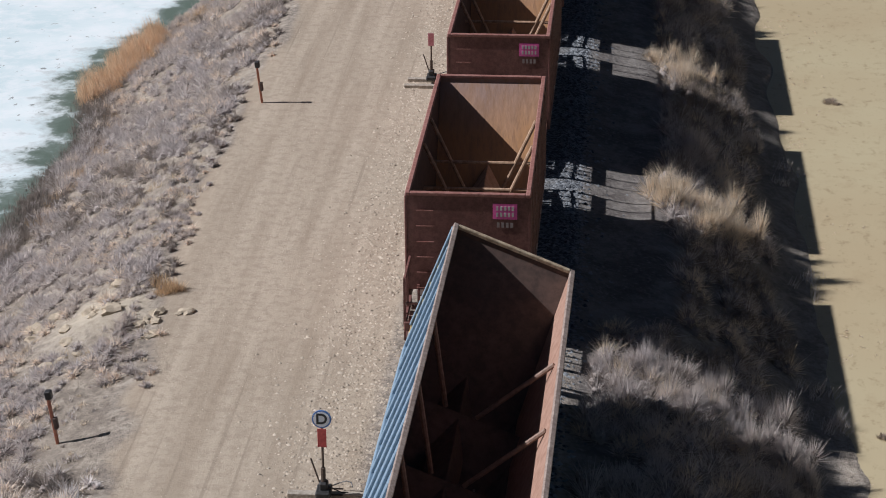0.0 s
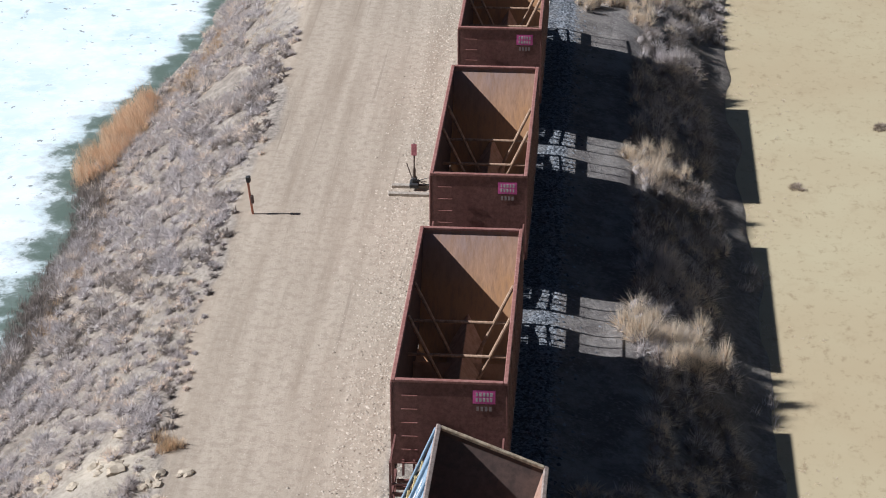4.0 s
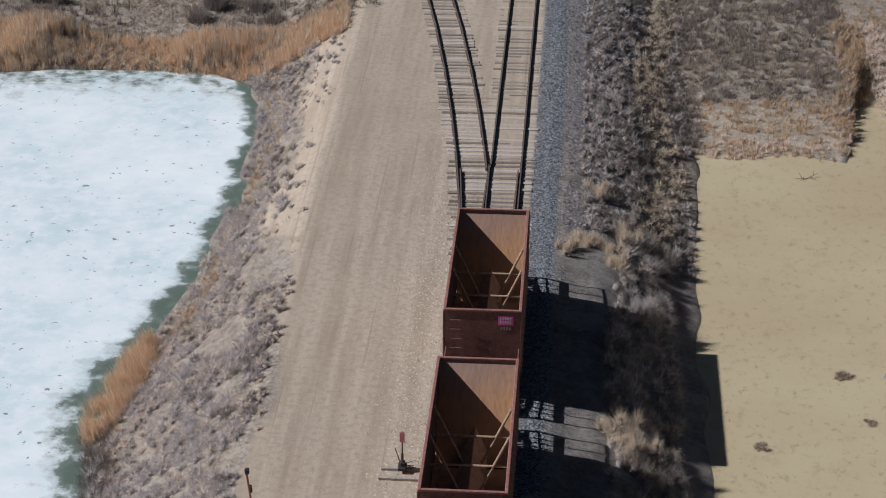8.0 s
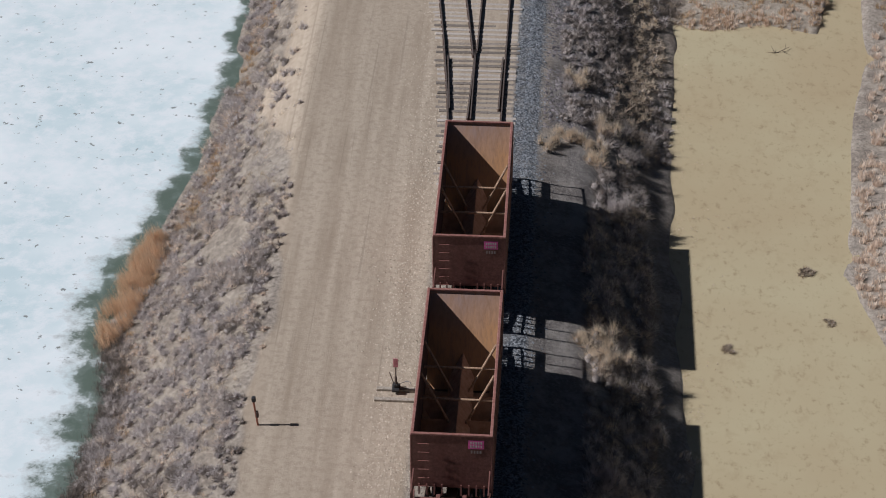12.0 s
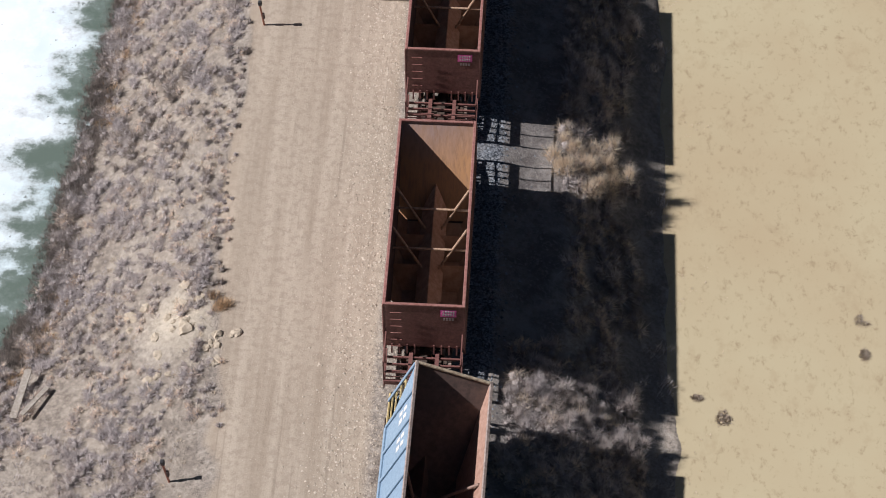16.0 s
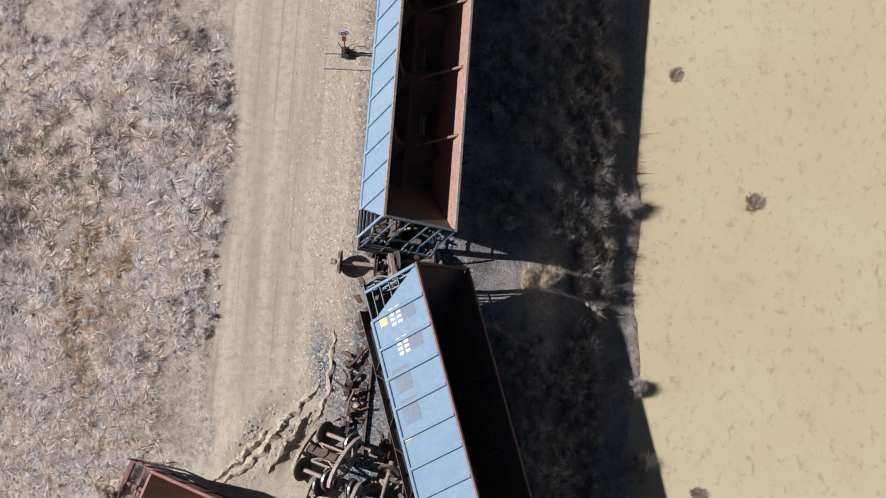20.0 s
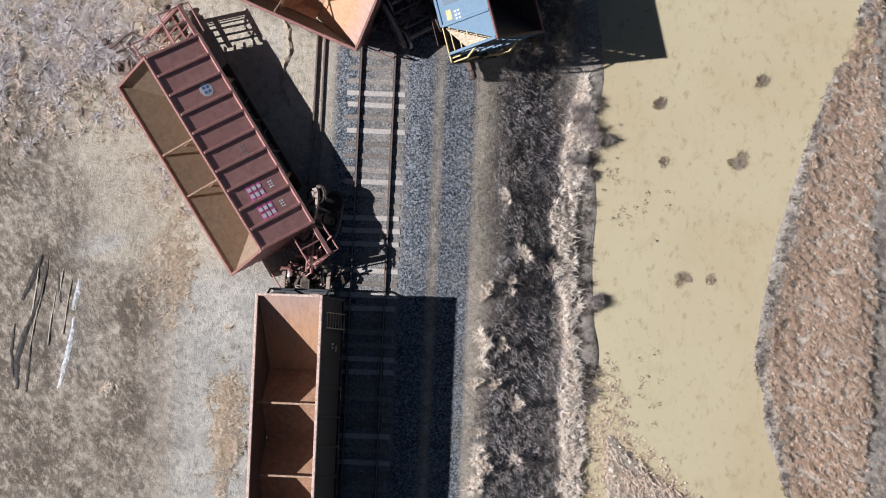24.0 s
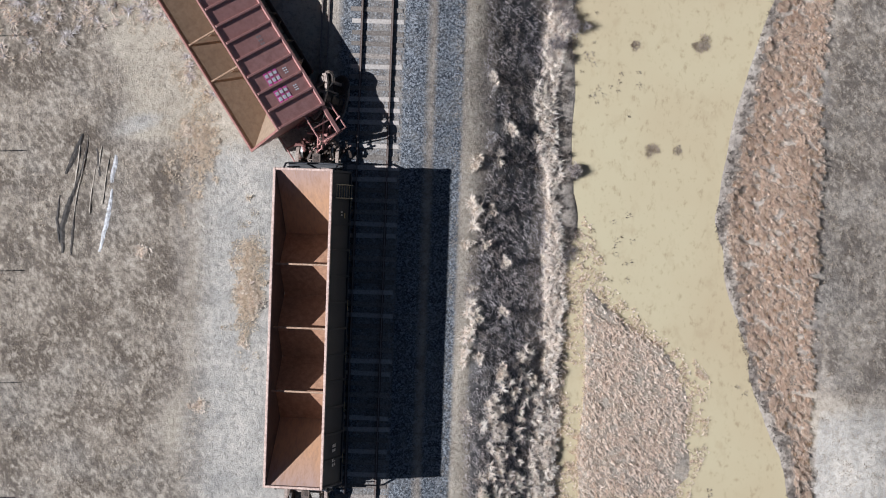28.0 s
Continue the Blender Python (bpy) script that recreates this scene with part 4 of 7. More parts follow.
def side_frame_mesh():
    """Cast truck side frame: arched top chord, sagging bottom chord, columns and journal jaws."""
    bm = B()
    top = [(-1.14, 0.08), (-0.98, 0.2), (-0.72, 0.29), (-0.4, 0.35), (0, 0.37), (0.4, 0.35), (0.72, 0.29), (0.98, 0.2), (1.14, 0.08)]
    low = [(-0.92, 0.2), (-0.66, 0.0), (-0.44, -0.2), (-0.2, -0.28), (0.2, -0.28), (0.44, -0.2), (0.66, 0.0), (0.92, 0.2)]
    for line, w, h in ((top, 0.16, 0.13), (low, 0.15, 0.12)):
        for (ya, za), (yb, zb) in zip(line[:-1], line[1:]):
            dy, dz = (yb - ya) * 0.12, (zb - za) * 0.12
            beam(bm, (0, ya - dy, za - dz), (0, yb + dy, zb + dz), w, h)
    for s in (-1, 1):
        beam(bm, (0, s * 0.28, -0.26), (0, s * 0.28, 0.34), 0.13, 0.12)
        rod(bm, (-0.07, s * 0.88, 0.04), (0.12, s * 0.88, 0.04), 0.13, 12)
        box(bm, (0, s * 1.08, 0.03), (0.14, 0.1, 0.22), bev=0.02)
        box(bm, (0, s * 0.7, 0.02), (0.14, 0.09, 0.2), bev=0.02)
    for k in (-0.14, 0, 0.14):
        rod(bm, (0, k, -0.22), (0, k, 0.08), 0.055, 8)
    return mesh_of("side_frame", bm, IRON_LIGHT)


def bolster_mesh():
    bm = B()
    box(bm, (0, 0, 0.12), (1.95, 0.34, 0.22), bev=0.05)
    rod(bm, (0, 0, 0.2), (0, 0, 0.31), 0.2, 14)
    for s in (-1, 1):
        box(bm, (s * 0.62, 0, 0.26), (0.16, 0.26, 0.08), bev=0.02)
    return mesh_of("bolster", bm, IRON)


def brake_beam_mesh():
    bm = B()
    beam(bm, (-0.75, 0.4, -0.05), (0.75, 0.4, -0.05), 0.08, 0.12)
    beam(bm, (-0.72, 0.4, -0.05), (0.0, 0.08, 0.0), 0.06, 0.08)
    beam(bm, (0.72, 0.4, -0.05), (0.0, 0.08, 0.0), 0.06, 0.08)
    for s in (-1, 1):
        box(bm, (s * 0.75, 0.42, 0.0), (0.1, 0.1, 0.3), bev=0.02)
    return mesh_of("brake_beam", bm, IRON_LIGHT)


WHEEL, AXLE, SIDE_FRAME, BOLSTER, BRAKE_BEAM = wheel_mesh(), axle_mesh(), side_frame_mesh(), bolster_mesh(), brake_beam_mesh()


def fill_truck(parent, m):
    """Puts the pieces of a four-wheel truck under parent; local origin at axle height."""
    for s in (-1, 1):
        ob = part("side_frame", SIDE_FRAME, None, parent)
        ob.matrix_local = m @ pose(s * 1.0, 0, 0)
        ob = part("axle", AXLE, None, parent)
        ob.matrix_local = m @ pose(0, s * 0.86, 0)
        for q in (-1, 1):
            ob = part("wheel", WHEEL, None, parent)
            ob.matrix_local = m @ pose(q * 0.75, s * 0.86, 0, 0, 0, 0 if q > 0 else 180)
    ob = part("bolster", BOLSTER, None, parent)
    ob.matrix_local = m
    for a in (0, 180):
        ob = part("brake_beam", BRAKE_BEAM, None, parent)
        ob.matrix_local = m @ pose(0, 0, 0, 0, 0, a)


def fill_wheelset(parent, m):
    ob = part("axle", AXLE, None, parent)
    ob.matrix_local = m
    for q in (-1, 1):
        ob = part("wheel", WHEEL, None, parent)
        ob.matrix_local = m @ pose(q * 0.75, 0, 0, 0, 0, 0 if q > 0 else 180)


# ---------------------------------------------------------------- hopper cars
RIM = 4.18


def car_pose(n, s, lean):
    """Pose of a car from the centres of its top at the north and south end; lean: degrees by which it tips to its right."""
    n, s = Vector(n), Vector(s)
    yv = (n - s).normalized()
    h = Vector((yv.y, -yv.x, 0)).normalized()
    up = h.cross(yv)
    a = radians(lean)
    xv = h * math.cos(a) - up * math.sin(a)
    zv = xv.cross(yv)
    m = Matrix((xv, yv, zv)).transposed().to_4x4()
    m.translation = (n + s) / 2 - zv * RIM
    return m


def bars(parent, name, mat, m, w, h, rows, cols, gap=0.35, label=""):
    """Unreadable stencilled writing as rows of short plain bars; x to the right, y up in the plane of m."""
    r = random.Random(rows * 31 + cols)
    bm = B()
    cw, rh = w / cols, h / rows
    for i in range(rows):
        for j in range(cols):
            sx = cw * (1 - gap) * r.uniform(0.75, 1.0)
            box(bm, (-w / 2 + cw * (j + 0.5), h / 2 - rh * (i + 0.5), 0), (sx, rh * 0.68, 0.006))
    ob = part(name, bm, mat, parent, label)
    ob.matrix_local = m
    return ob


def plate(parent, name, mat, m, w, h, t=0.006, label=""):
    bm = B()
    box(bm, (0, 0, 0), (w, h, t))
    ob = part(name, bm, mat, parent, label)
    ob.matrix_local = m
    return ob


FACE_S = Matrix.Rotation(radians(90), 4, 'X')          # a plate that faces south (-y)
FACE_N = Matrix.Rotation(radians(180), 4, 'Z') @ FACE_S
FACE_E = Matrix.Rotation(radians(90), 4, 'Z') @ FACE_S
FACE_W = Matrix.Rotation(radians(-90), 4, 'Z') @ FACE_S


def hopper_car(label, L, W, paint, inner, rim_mat, bays, ribs, brace_mat, ends, trucks=(1, 1), cage=None, group="derailed and standing hopper cars", end_rim=None, splay=0.0, lining=None, pocket=None):
    car = thing("hopper_car", label, "hopper car", group)
    hw, hl, z0 = W / 2, L / 2, 1.15
    cut = 1.35 if cage else 0.02
    pl = 0.3 if cage or splay else 1.45
    cages = cage if isinstance(cage, tuple) else (cage, cage)
    top = RIM
    # sides: a skin outside and a rusted lining inside, mostly toned dark for shade
    for s in (-1, 1):
        bm = B()
        slab(bm, [(s * (hw - 0.06), -hl + 0.02, top - 0.03), (s * (hw - 0.06), hl - 0.02, top - 0.03), (s * (hw - 0.06 + splay), hl - cut, z0 + 0.03), (s * (hw - 0.06 + splay), -hl + cut, z0 + 0.03)], 0.02)
        part("side_panel", bm, paint, car)
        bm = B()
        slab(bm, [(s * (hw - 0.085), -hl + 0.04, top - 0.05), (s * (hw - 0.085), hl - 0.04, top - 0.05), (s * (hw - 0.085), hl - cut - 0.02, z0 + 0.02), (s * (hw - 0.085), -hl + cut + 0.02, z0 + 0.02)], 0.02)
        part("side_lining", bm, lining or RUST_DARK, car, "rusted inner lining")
        bm = B()
        box(bm, (s * (hw - 0.055), 0, top - 0.05), (0.13, L + 0.02, 0.11), bev=0.02)
        part("top_rail", bm, rim_mat, car)
        bm = B()
        box(bm, (s * (hw - 0.03 + splay), 0, z0 + 0.03), (0.12, L - 2 * cut + 0.1 if cage else L, 0.16), bev=0.02)
        part("side_sill", bm, paint, car)
        for e in (-1, 1) if cage else ():
            bm = B()
            beam(bm, (s * (hw - 0.05), e * (hl - cut), z0 + 0.04), (s * (hw - 0.05), e * (hl + pl), z0 + 0.04), 0.06, 0.06)
            part("sill_rail", bm, cages[0 if e > 0 else 1], car)
    rb = B()
    box(rb, (0, 0, 0), (0.085, 0.13, top - z0 - 0.16), bev=0.02)
    rib = mesh_of("side_rib", rb, paint)
    for s in (-1, 1):
        for k in range(ribs + 1):
            ob = part("side_rib", rib, None, car)
            ob.matrix_local = pose(s * (hw - 0.012 + splay / 2), -hl + 0.08 + (L - 0.16) * k / ribs, (z0 + top) / 2 - 0.02, 0, -s * math.degrees(math.atan(splay / (top - z0))))
    # ends
    for s in (-1, 1):
        if not cage:
            bm = B()
            box(bm, (0, s * (hl - 0.03), (1.45 + top) / 2), (W - 0.14, 0.02, top - 1.45 - 0.05))
            part("end_panel", bm, paint, car)
        bm = B()
        box(bm, (0, s * (hl - 0.05), top - 0.045), (W - 0.23, 0.12, 0.10), bev=0.02)
        part("end_rail", bm, (end_rim[0 if s > 0 else 1] if isinstance(end_rim, tuple) else end_rim) or rim_mat, car)
        run = 2.5 if bays < 4 else 3.2
        # the sloping floor from the end down to the first pocket
        bm = B()
        w = W - 0.2
        slab(bm, [(-w / 2, s * (hl - 0.06), top - 0.2), (w / 2, s * (hl - 0.06), top - 0.2), (w / 2, s * (hl - run), 1.1 if splay else 0.7), (-w / 2, s * (hl - run), 1.1 if splay else 0.7)], 0.02)
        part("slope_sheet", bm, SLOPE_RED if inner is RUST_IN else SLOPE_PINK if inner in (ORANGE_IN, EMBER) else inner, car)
        bm = B()
        box(bm, (0, s * (hl - 0.07), top - 0.16), (w, 0.02, 0.14))
        part("end_lining", bm, SLOPE_RED if inner is RUST_IN else SLOPE_PINK if inner in (ORANGE_IN, EMBER) else inner, car, "dented rusty end sheet")
        # platform, stiffeners and corner posts over the truck
        bm = B()
        if cage or splay:
            box(bm, (0, s * (hl + pl / 2 - cut / 2), 1.13), (W - 0.2, pl + cut, 0.06))
        else:
            for dx in (-0.52, 0.52):
                box(bm, (dx, s * (hl + pl / 2), 1.16), (0.16, pl, 0.05))
            for dy in (0.25, 0.6, 0.95):
                box(bm, (0, s * (hl + dy), 1.08), (W - 0.3, 0.07, 0.1))
        box(bm, (0, s * (hl + pl + 0.02), 1.1), (W - 0.16, 0.12, 0.26), bev=0.02)
        part("end_platform", bm, RED_PAINT if paint in (RED_PAINT, RED_FADED) else BLACK, car)
        post_mat = cages[0 if s > 0 else 1] or paint
        for q in (-1, 1):
            posts = ((1.42, pl, 2.1), (0.55, pl, 1.75), (1.42, 0.12, 1.7)) if cage or splay else ((1.5, pl, 2.42), (1.5, 0.72, 2.42))
            for dx, dy, zt in posts:
                bm = B()
                beam(bm, (q * dx * W / 3.2, s * (hl + dy), 1.1), (q * dx * W / 3.2, s * (hl + dy), zt), 0.06, 0.06)
                part("corner_post", bm, post_mat, car)
            if cage or splay:
                bm = B()
                beam(bm, (q * 1.42 * W / 3.2, s * (hl + pl), 2.06), (q * 1.42 * W / 3.2, s * (hl + 0.02), 2.6), 0.07, 0.07)
                part("side_rail", bm, post_mat, car)
            else:
                for nm, z1, z2, bw, bh in (("side_beam", 1.22, 1.22, 0.08, 0.2), ("side_rail", 2.4, 2.4, 0.05, 0.05), ("step_bar", 0.72, 0.78, 0.05, 0.05)):
                    bm = B()
                    beam(bm, (q * 1.5, s * (hl + pl), z1), (q * 1.5, s * hl, z2), bw, bh)
                    part(nm, bm, post_mat, car)
                bm = B()
                beam(bm, (q * 1.5, s * (hl + pl), 0.7), (q * 1.5, s * (hl + pl), 1.0), 0.05, 0.05)
                part("step_hanger", bm, post_mat, car)
            for k in range(4):
                bm = B()
                x = q * (0.38 + 0.3 * k) * W / 3.2
                beam(bm, (x, s * (hl + 0.05), 1.15), (x, s * (hl - 0.02), 1.62), 0.06, 0.1)
                part("stiffener", bm, paint, car)
            if cage:
                for zz in (1.55, 2.0, 2.5, 3.0):
                    bm = B()
                    beam(bm, (q * (hw - 0.06), s * (hl - 0.1), zz), (q * (hw - 0.06), s * (hl - cut * (4.1 - zz) / 2.95 - 0.05), zz), 0.05, 0.05)
                    part("cage_bar", bm, post_mat, car)
                for f in (0.25, 0.6):
                    bm = B()
                    beam(bm, (q * hw * f, s * (hl - 0.03), 1.2), (q * hw * f, s * (hl - 0.03), top - 0.1), 0.07, 0.06)
                    part("end_post", bm, paint, car)
            bm = B()
            beam(bm, (q * 0.3, s * (hl + pl), 1.72), (q * 1.46 * W / 3.2, s * (hl + pl), 1.72), 0.05, 0.05)
            beam(bm, (q * 0.3, s * (hl + pl), 1.44), (q * 1.46 * W / 3.2, s * (hl + pl), 1.44), 0.04, 0.04)
            part("hand_rail", bm, post_mat, car)
        # ladder rungs on the end
        for k in range(6):
            bm = B()
            beam(bm, (s * 1.32 * W / 3.2, s * (hl + 0.05), 1.55 + 0.43 * k), (s * 0.88 * W / 3.2, s * (hl + 0.05), 1.55 + 0.43 * k), 0.025, 0.025)
            part("ladder_rung", bm, rim_mat, car)
        # coupler
        bm = B()
        reach = hl + pl if cage or splay else hl + 1.2
        box(bm, (0, s * reach, 0.86), (0.34, 0.9, 0.3), bev=0.03)
        box(bm, (0, s * (reach + 0.56), 0.86), (0.26, 0.5, 0.26), bev=0.06)
        box(bm, (0.1 * s, s * (reach + 0.76), 0.86), (0.2, 0.16, 0.34), bev=0.05)
        part("coupler", bm, IRON, car)
    # floor: pockets between an inverted ridge along the car and cross ridges
    f0 = -hl + 2.5 if bays < 4 else -6.16
    fl = -2 * f0
    plain = splay > 0
    w = W - 0.2
    if not plain:
        bm = B()
        lo, tip, rw_, rz_ = (0.05, 0.95, 0.52, 1.95) if bays < 4 else (0.9, 0.9, 0.42, 1.62)
        for q in (-1, 1):
            slab(bm, [(q * rw_, f0 - lo, rz_ - 0.62), (q * rw_, -f0 + lo, rz_ - 0.62), (0, -f0 + tip, rz_), (0, f0 - tip, rz_)], 0.02)
        # three-bay cars: a brighter rust stands in for light on the ridge
        part("centre_ridge", bm, inner if bays == 4 else ORANGE_IN, car)
    step = fl / bays
    for k in range(bays + 1):
        yk = f0 + step * k
        if 0 < k < bays:
            bm = B()
            hb = 1.6 if bays < 4 else (2.45 if plain else 1.7)
            half = 0.5 if plain else 0.36
            for q in (-1, 1):
                slab(bm, [(-w / 2, yk, hb), (w / 2, yk, hb), (w / 2, yk + q * step * half, 1.1 if plain else 0.62), (-w / 2, yk + q * step * half, 1.1 if plain else 0.62)], 0.02)
            part("cross_ridge", bm, inner, car)
    for k in range(0 if plain else bays):
        yk = f0 + step * (k + 0.5)
        for q in (-1, 1):
            bm = B()
            slab(bm, [(q * 0.36, yk - step * 0.48, 0.6), (q * 0.36, yk + step * 0.48, 0.6), (q * w * 0.38, yk + step * 0.48, 0.6), (q * w * 0.38, yk - step * 0.48, 0.6)], 0.03)
            slab(bm, [(q * w * 0.38, yk - step * 0.48, 0.6), (q * w * 0.38, yk + step * 0.48, 0.6), (q * w / 2, yk + step * 0.48, 1.2), (q * w / 2, yk - step * 0.48, 1.2)], 0.03)
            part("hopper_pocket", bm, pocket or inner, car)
    # closing plate added below the pockets, in the tone that carries shade
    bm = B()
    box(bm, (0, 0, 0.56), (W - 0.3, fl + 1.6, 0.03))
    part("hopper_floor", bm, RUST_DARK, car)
    # sill under everything
    bm = B()
    box(bm, (0, 0, 0.86), (0.4, L + 1.6 if not cage else L, 0.3))
    part("centre_sill", bm, IRON, car)
    # braces across the inside
    for yk, tie_z, slope in brace_places(bays, f0, step):
        bm = B()
        if cage:
            for q in (-1, 1):
                bm = B()
                rod(bm, (q * (hw - 0.1), yk, top - 0.42), (q * 0.38, yk, 1.75), 0.06, 8)
                part("brace_arm", bm, brace_mat, car)
        else:
            rod(bm, (-hw + 0.1, yk, tie_z), (hw - 0.1, yk, tie_z), 0.05, 8)
            part("cross_tie", bm, brace_mat, car)
        for q in (-1, 1):
            if slope:
                bm = B()
                rod(bm, (q * (hw - 0.12), yk, top - 0.12), (q * 0.32, yk, 1.5), 0.055, 8)
                part("diagonal_brace", bm, brace_mat, car)
            elif not cage:
                bm = B()
                slab(bm, [(q * (hw - 0.1), yk, tie_z + 0.1), (q * (hw - 0.1), yk, tie_z - 0.5), (q * (hw - 0.55), yk, tie_z)], 0.02)
                part("gusset", bm, brace_mat, car)
    gear = random.Random(int(L * 100))
    for e in (-1, 1) if cage else ():
        for k in range(16):
            p = Vector((gear.uniform(-1.2, 1.2), e * (hl - gear.uniform(0.0, 1.3)), gear.uniform(1.2, 1.7)))
            q = p + Vector((gear.uniform(-0.6, 0.6), gear.uniform(-0.3, 0.3), gear.uniform(-0.1, 0.45)))
            bm = B()
            if k % 4 == 0:
                rod(bm, p, p + Vector((0.35, 0, 0)), 0.13, 10)
            else:
                beam(bm, p, q, gear.uniform(0.04, 0.09), gear.uniform(0.04, 0.09))
            part("brake_gear", bm, IRON_LIGHT if k % 3 == 0 else IRON, car, "greasy brake rods and cylinders")
    for s, on in zip((1, -1), trucks):
        if on:
            t = new("truck")
            t.parent = car
            t.matrix_local = pose(0, s * (hl + (0.15 if not cage else -1.0)), 0.46)
            fill_truck(t, Matrix.Identity(4))
    return car


def brace_places(bays, f0, step):
    if bays <= 3:
        return [(1.2, RIM - 1.4, True), (-0.9, RIM - 1.4, True)]
    return [(f0 + step * k, RIM - 0.75, False) for k in range(1, bays)]


def placards(car, L, W, s=-1):
    """Magenta placard and stencilled marks on one end."""
    f = FACE_S if s < 0 else FACE_N
    yy = s * (L / 2 - 0.012)
    plate(car, "placard", PURPLE, Matrix.Translation((0.95 * -s, yy, RIM - 0.48)) @ f, 0.62, 0.42, 0.012, "magenta placard with pale marks")
    bars(car, "marking", WHITE, Matrix.Translation((0.95 * -s, yy + s * 0.009, RIM - 0.48)) @ f, 0.5, 0.34, 2, 5)
    bars(car, "marking", GREY_STENCIL, Matrix.Translation((0.95 * -s, yy + s * 0.003, RIM - 0.85)) @ f, 0.46, 0.2, 1, 4)


L1, W1 = 9.72, 3.2
car_b = hopper_car("empty red-brown two-bay hopper car standing upright on the rails", L1, W1, RED_PAINT, RUST_IN, RED_RIM, 3, 10, BRACE, True)
placards(car_b, L1, W1)
for k in range(4):
    plate(car_b, "reflector", WHITE, Matrix.Translation((W1 / 2 + 0.035, -4 + 2.6 * k, 1.35)) @ FACE_E, 0.3, 0.06)
car_b.matrix_world = car_pose((0.0, 23.47, RIM), (-0.03, 13.79, RIM), 0)
car_a = copy_thing(car_b, car_pose((-0.05, 37.2, RIM), (-0.04, 27.47, RIM), 0))
car_c = copy_thing(car_b, car_pose((0.0, 9.72, RIM), (0.0, 0.03, RIM), 0))

# the body thrown across the track, off its trucks
car_f = hopper_car("red-brown hopper car body lying skewed across the track without trucks", L1, W1, RED_PAINT, ORANGE_IN, RED_RIM, 3, 10, BRACE, True, (0, 0))
car_f.matrix_world = car_pose((-9.2, -29.68, 3.0), (-0.2, -33.2, 3.0), -16)
# the car tipped on its side
car_g = hopper_car("red-brown hopper car tipped over onto its side beside the track", L1, W1, RED_FADED, TAN_IN, RED_RIM, 3, 10, BRACE, True, (0, 0), lining=TAN_IN)
for yy in (-2.45, -3.42):
    bars(car_g, "placard", PURPLE, Matrix.Translation((W1 / 2 - 0.045, yy, RIM - 1.35)) @ FACE_E, 0.72, 0.9, 3, 2, 0.02, "magenta ground of a white marking")
    bars(car_g, "marking", STENCIL, Matrix.Translation((W1 / 2 - 0.038, yy, RIM - 1.35)) @ FACE_E, 0.6, 0.8, 3, 2, 0.35)
    bars(car_g, "marking", STENCIL, Matrix.Translation((W1 / 2 - 0.047, yy, RIM - 2.2)) @ FACE_E, 0.36, 0.25, 2, 3)
bm = B()
rod(bm, (W1 / 2 - 0.05, 2.45, RIM - 1.9), (W1 / 2 - 0.04, 2.45, RIM - 1.9), 0.32, 20)
emblem = part("emblem", bm, WHITE, car_g, "round white and blue emblem")
bars(car_g, "marking", BLUE_SIGN, Matrix.Translation((W1 / 2 - 0.036, 2.45, RIM - 1.9)) @ FACE_E, 0.42, 0.4, 2, 2)
bars(car_g, "marking", GREY_STENCIL, Matrix.Translation((W1 / 2 - 0.047, -0.6, RIM - 1.9)) @ FACE_E, 0.6, 0.3, 2, 3)
car_g.matrix_world = car_pose((-10.45, -36.0, 2.7), (-5.02, -44.06, 2.7), -56)

r = random.Random(44)
for k in range(22):
    a = Vector((r.uniform(-0.6, 1.5), -L1 / 2 - r.uniform(0.1, 1.5), r.uniform(0.9, 2.6)))
    b = a + Vector((r.uniform(-0.9, 0.9), r.uniform(-0.7, 0.4), r.uniform(-0.8, 0.8)))
    bm = B()
    beam(bm, a, b, r.uniform(0.05, 0.11), r.uniform(0.05, 0.14))
    part("bent_beam", bm, RED_FADED if k % 3 == 0 else (RED_PAINT if k % 3 == 1 else IRON), car_g, "bent torn steel beam")
for k in range(2):
    bm = B()
    beam(bm, (0.35 + 0.5 * k, -L1 / 2 - 0.35, 1.0), (0.1 + 0.5 * k, -L1 / 2 - 1.75, 2.0), 0.07, 0.09)
    part("ladder_rail", bm, RED_FADED, car_g)
for k in range(6):
    bm = B()
    f = k / 5
    beam(bm, (0.33 - 0.22 * f, -L1 / 2 - 0.4 - 1.3 * f, 1.05 + 0.9 * f), (0.87 - 0.22 * f, -L1 / 2 - 0.4 - 1.3 * f, 1.05 + 0.9 * f), 0.05, 0.05)
    part("ladder_rung", bm, RED_FADED, car_g)

# blue cars
W2 = 3.15
# slopes, ridges and floor take the dark tone that stands for shade
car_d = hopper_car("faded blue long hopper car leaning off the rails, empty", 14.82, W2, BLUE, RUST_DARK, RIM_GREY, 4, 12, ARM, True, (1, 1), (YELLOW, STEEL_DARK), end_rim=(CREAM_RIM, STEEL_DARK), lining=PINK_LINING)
for k, yy in enumerate((5.6, 4.4)):
    bars(car_d, "marking", WHITE, Matrix.Translation((-W2 / 2 + 0.045, yy, RIM - 1.1)) @ FACE_W, 0.7, 0.9, 2, 2, 0.4)
car_d.matrix_world = car_pose((1.36, -2.89, 3.95), (1.04, -17.7, 3.52), 22)
# dark insides, braces and black pockets paint shade in and under the car
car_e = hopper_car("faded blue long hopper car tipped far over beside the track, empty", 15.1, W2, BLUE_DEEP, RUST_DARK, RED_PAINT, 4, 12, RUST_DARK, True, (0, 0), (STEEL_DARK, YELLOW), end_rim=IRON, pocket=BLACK)
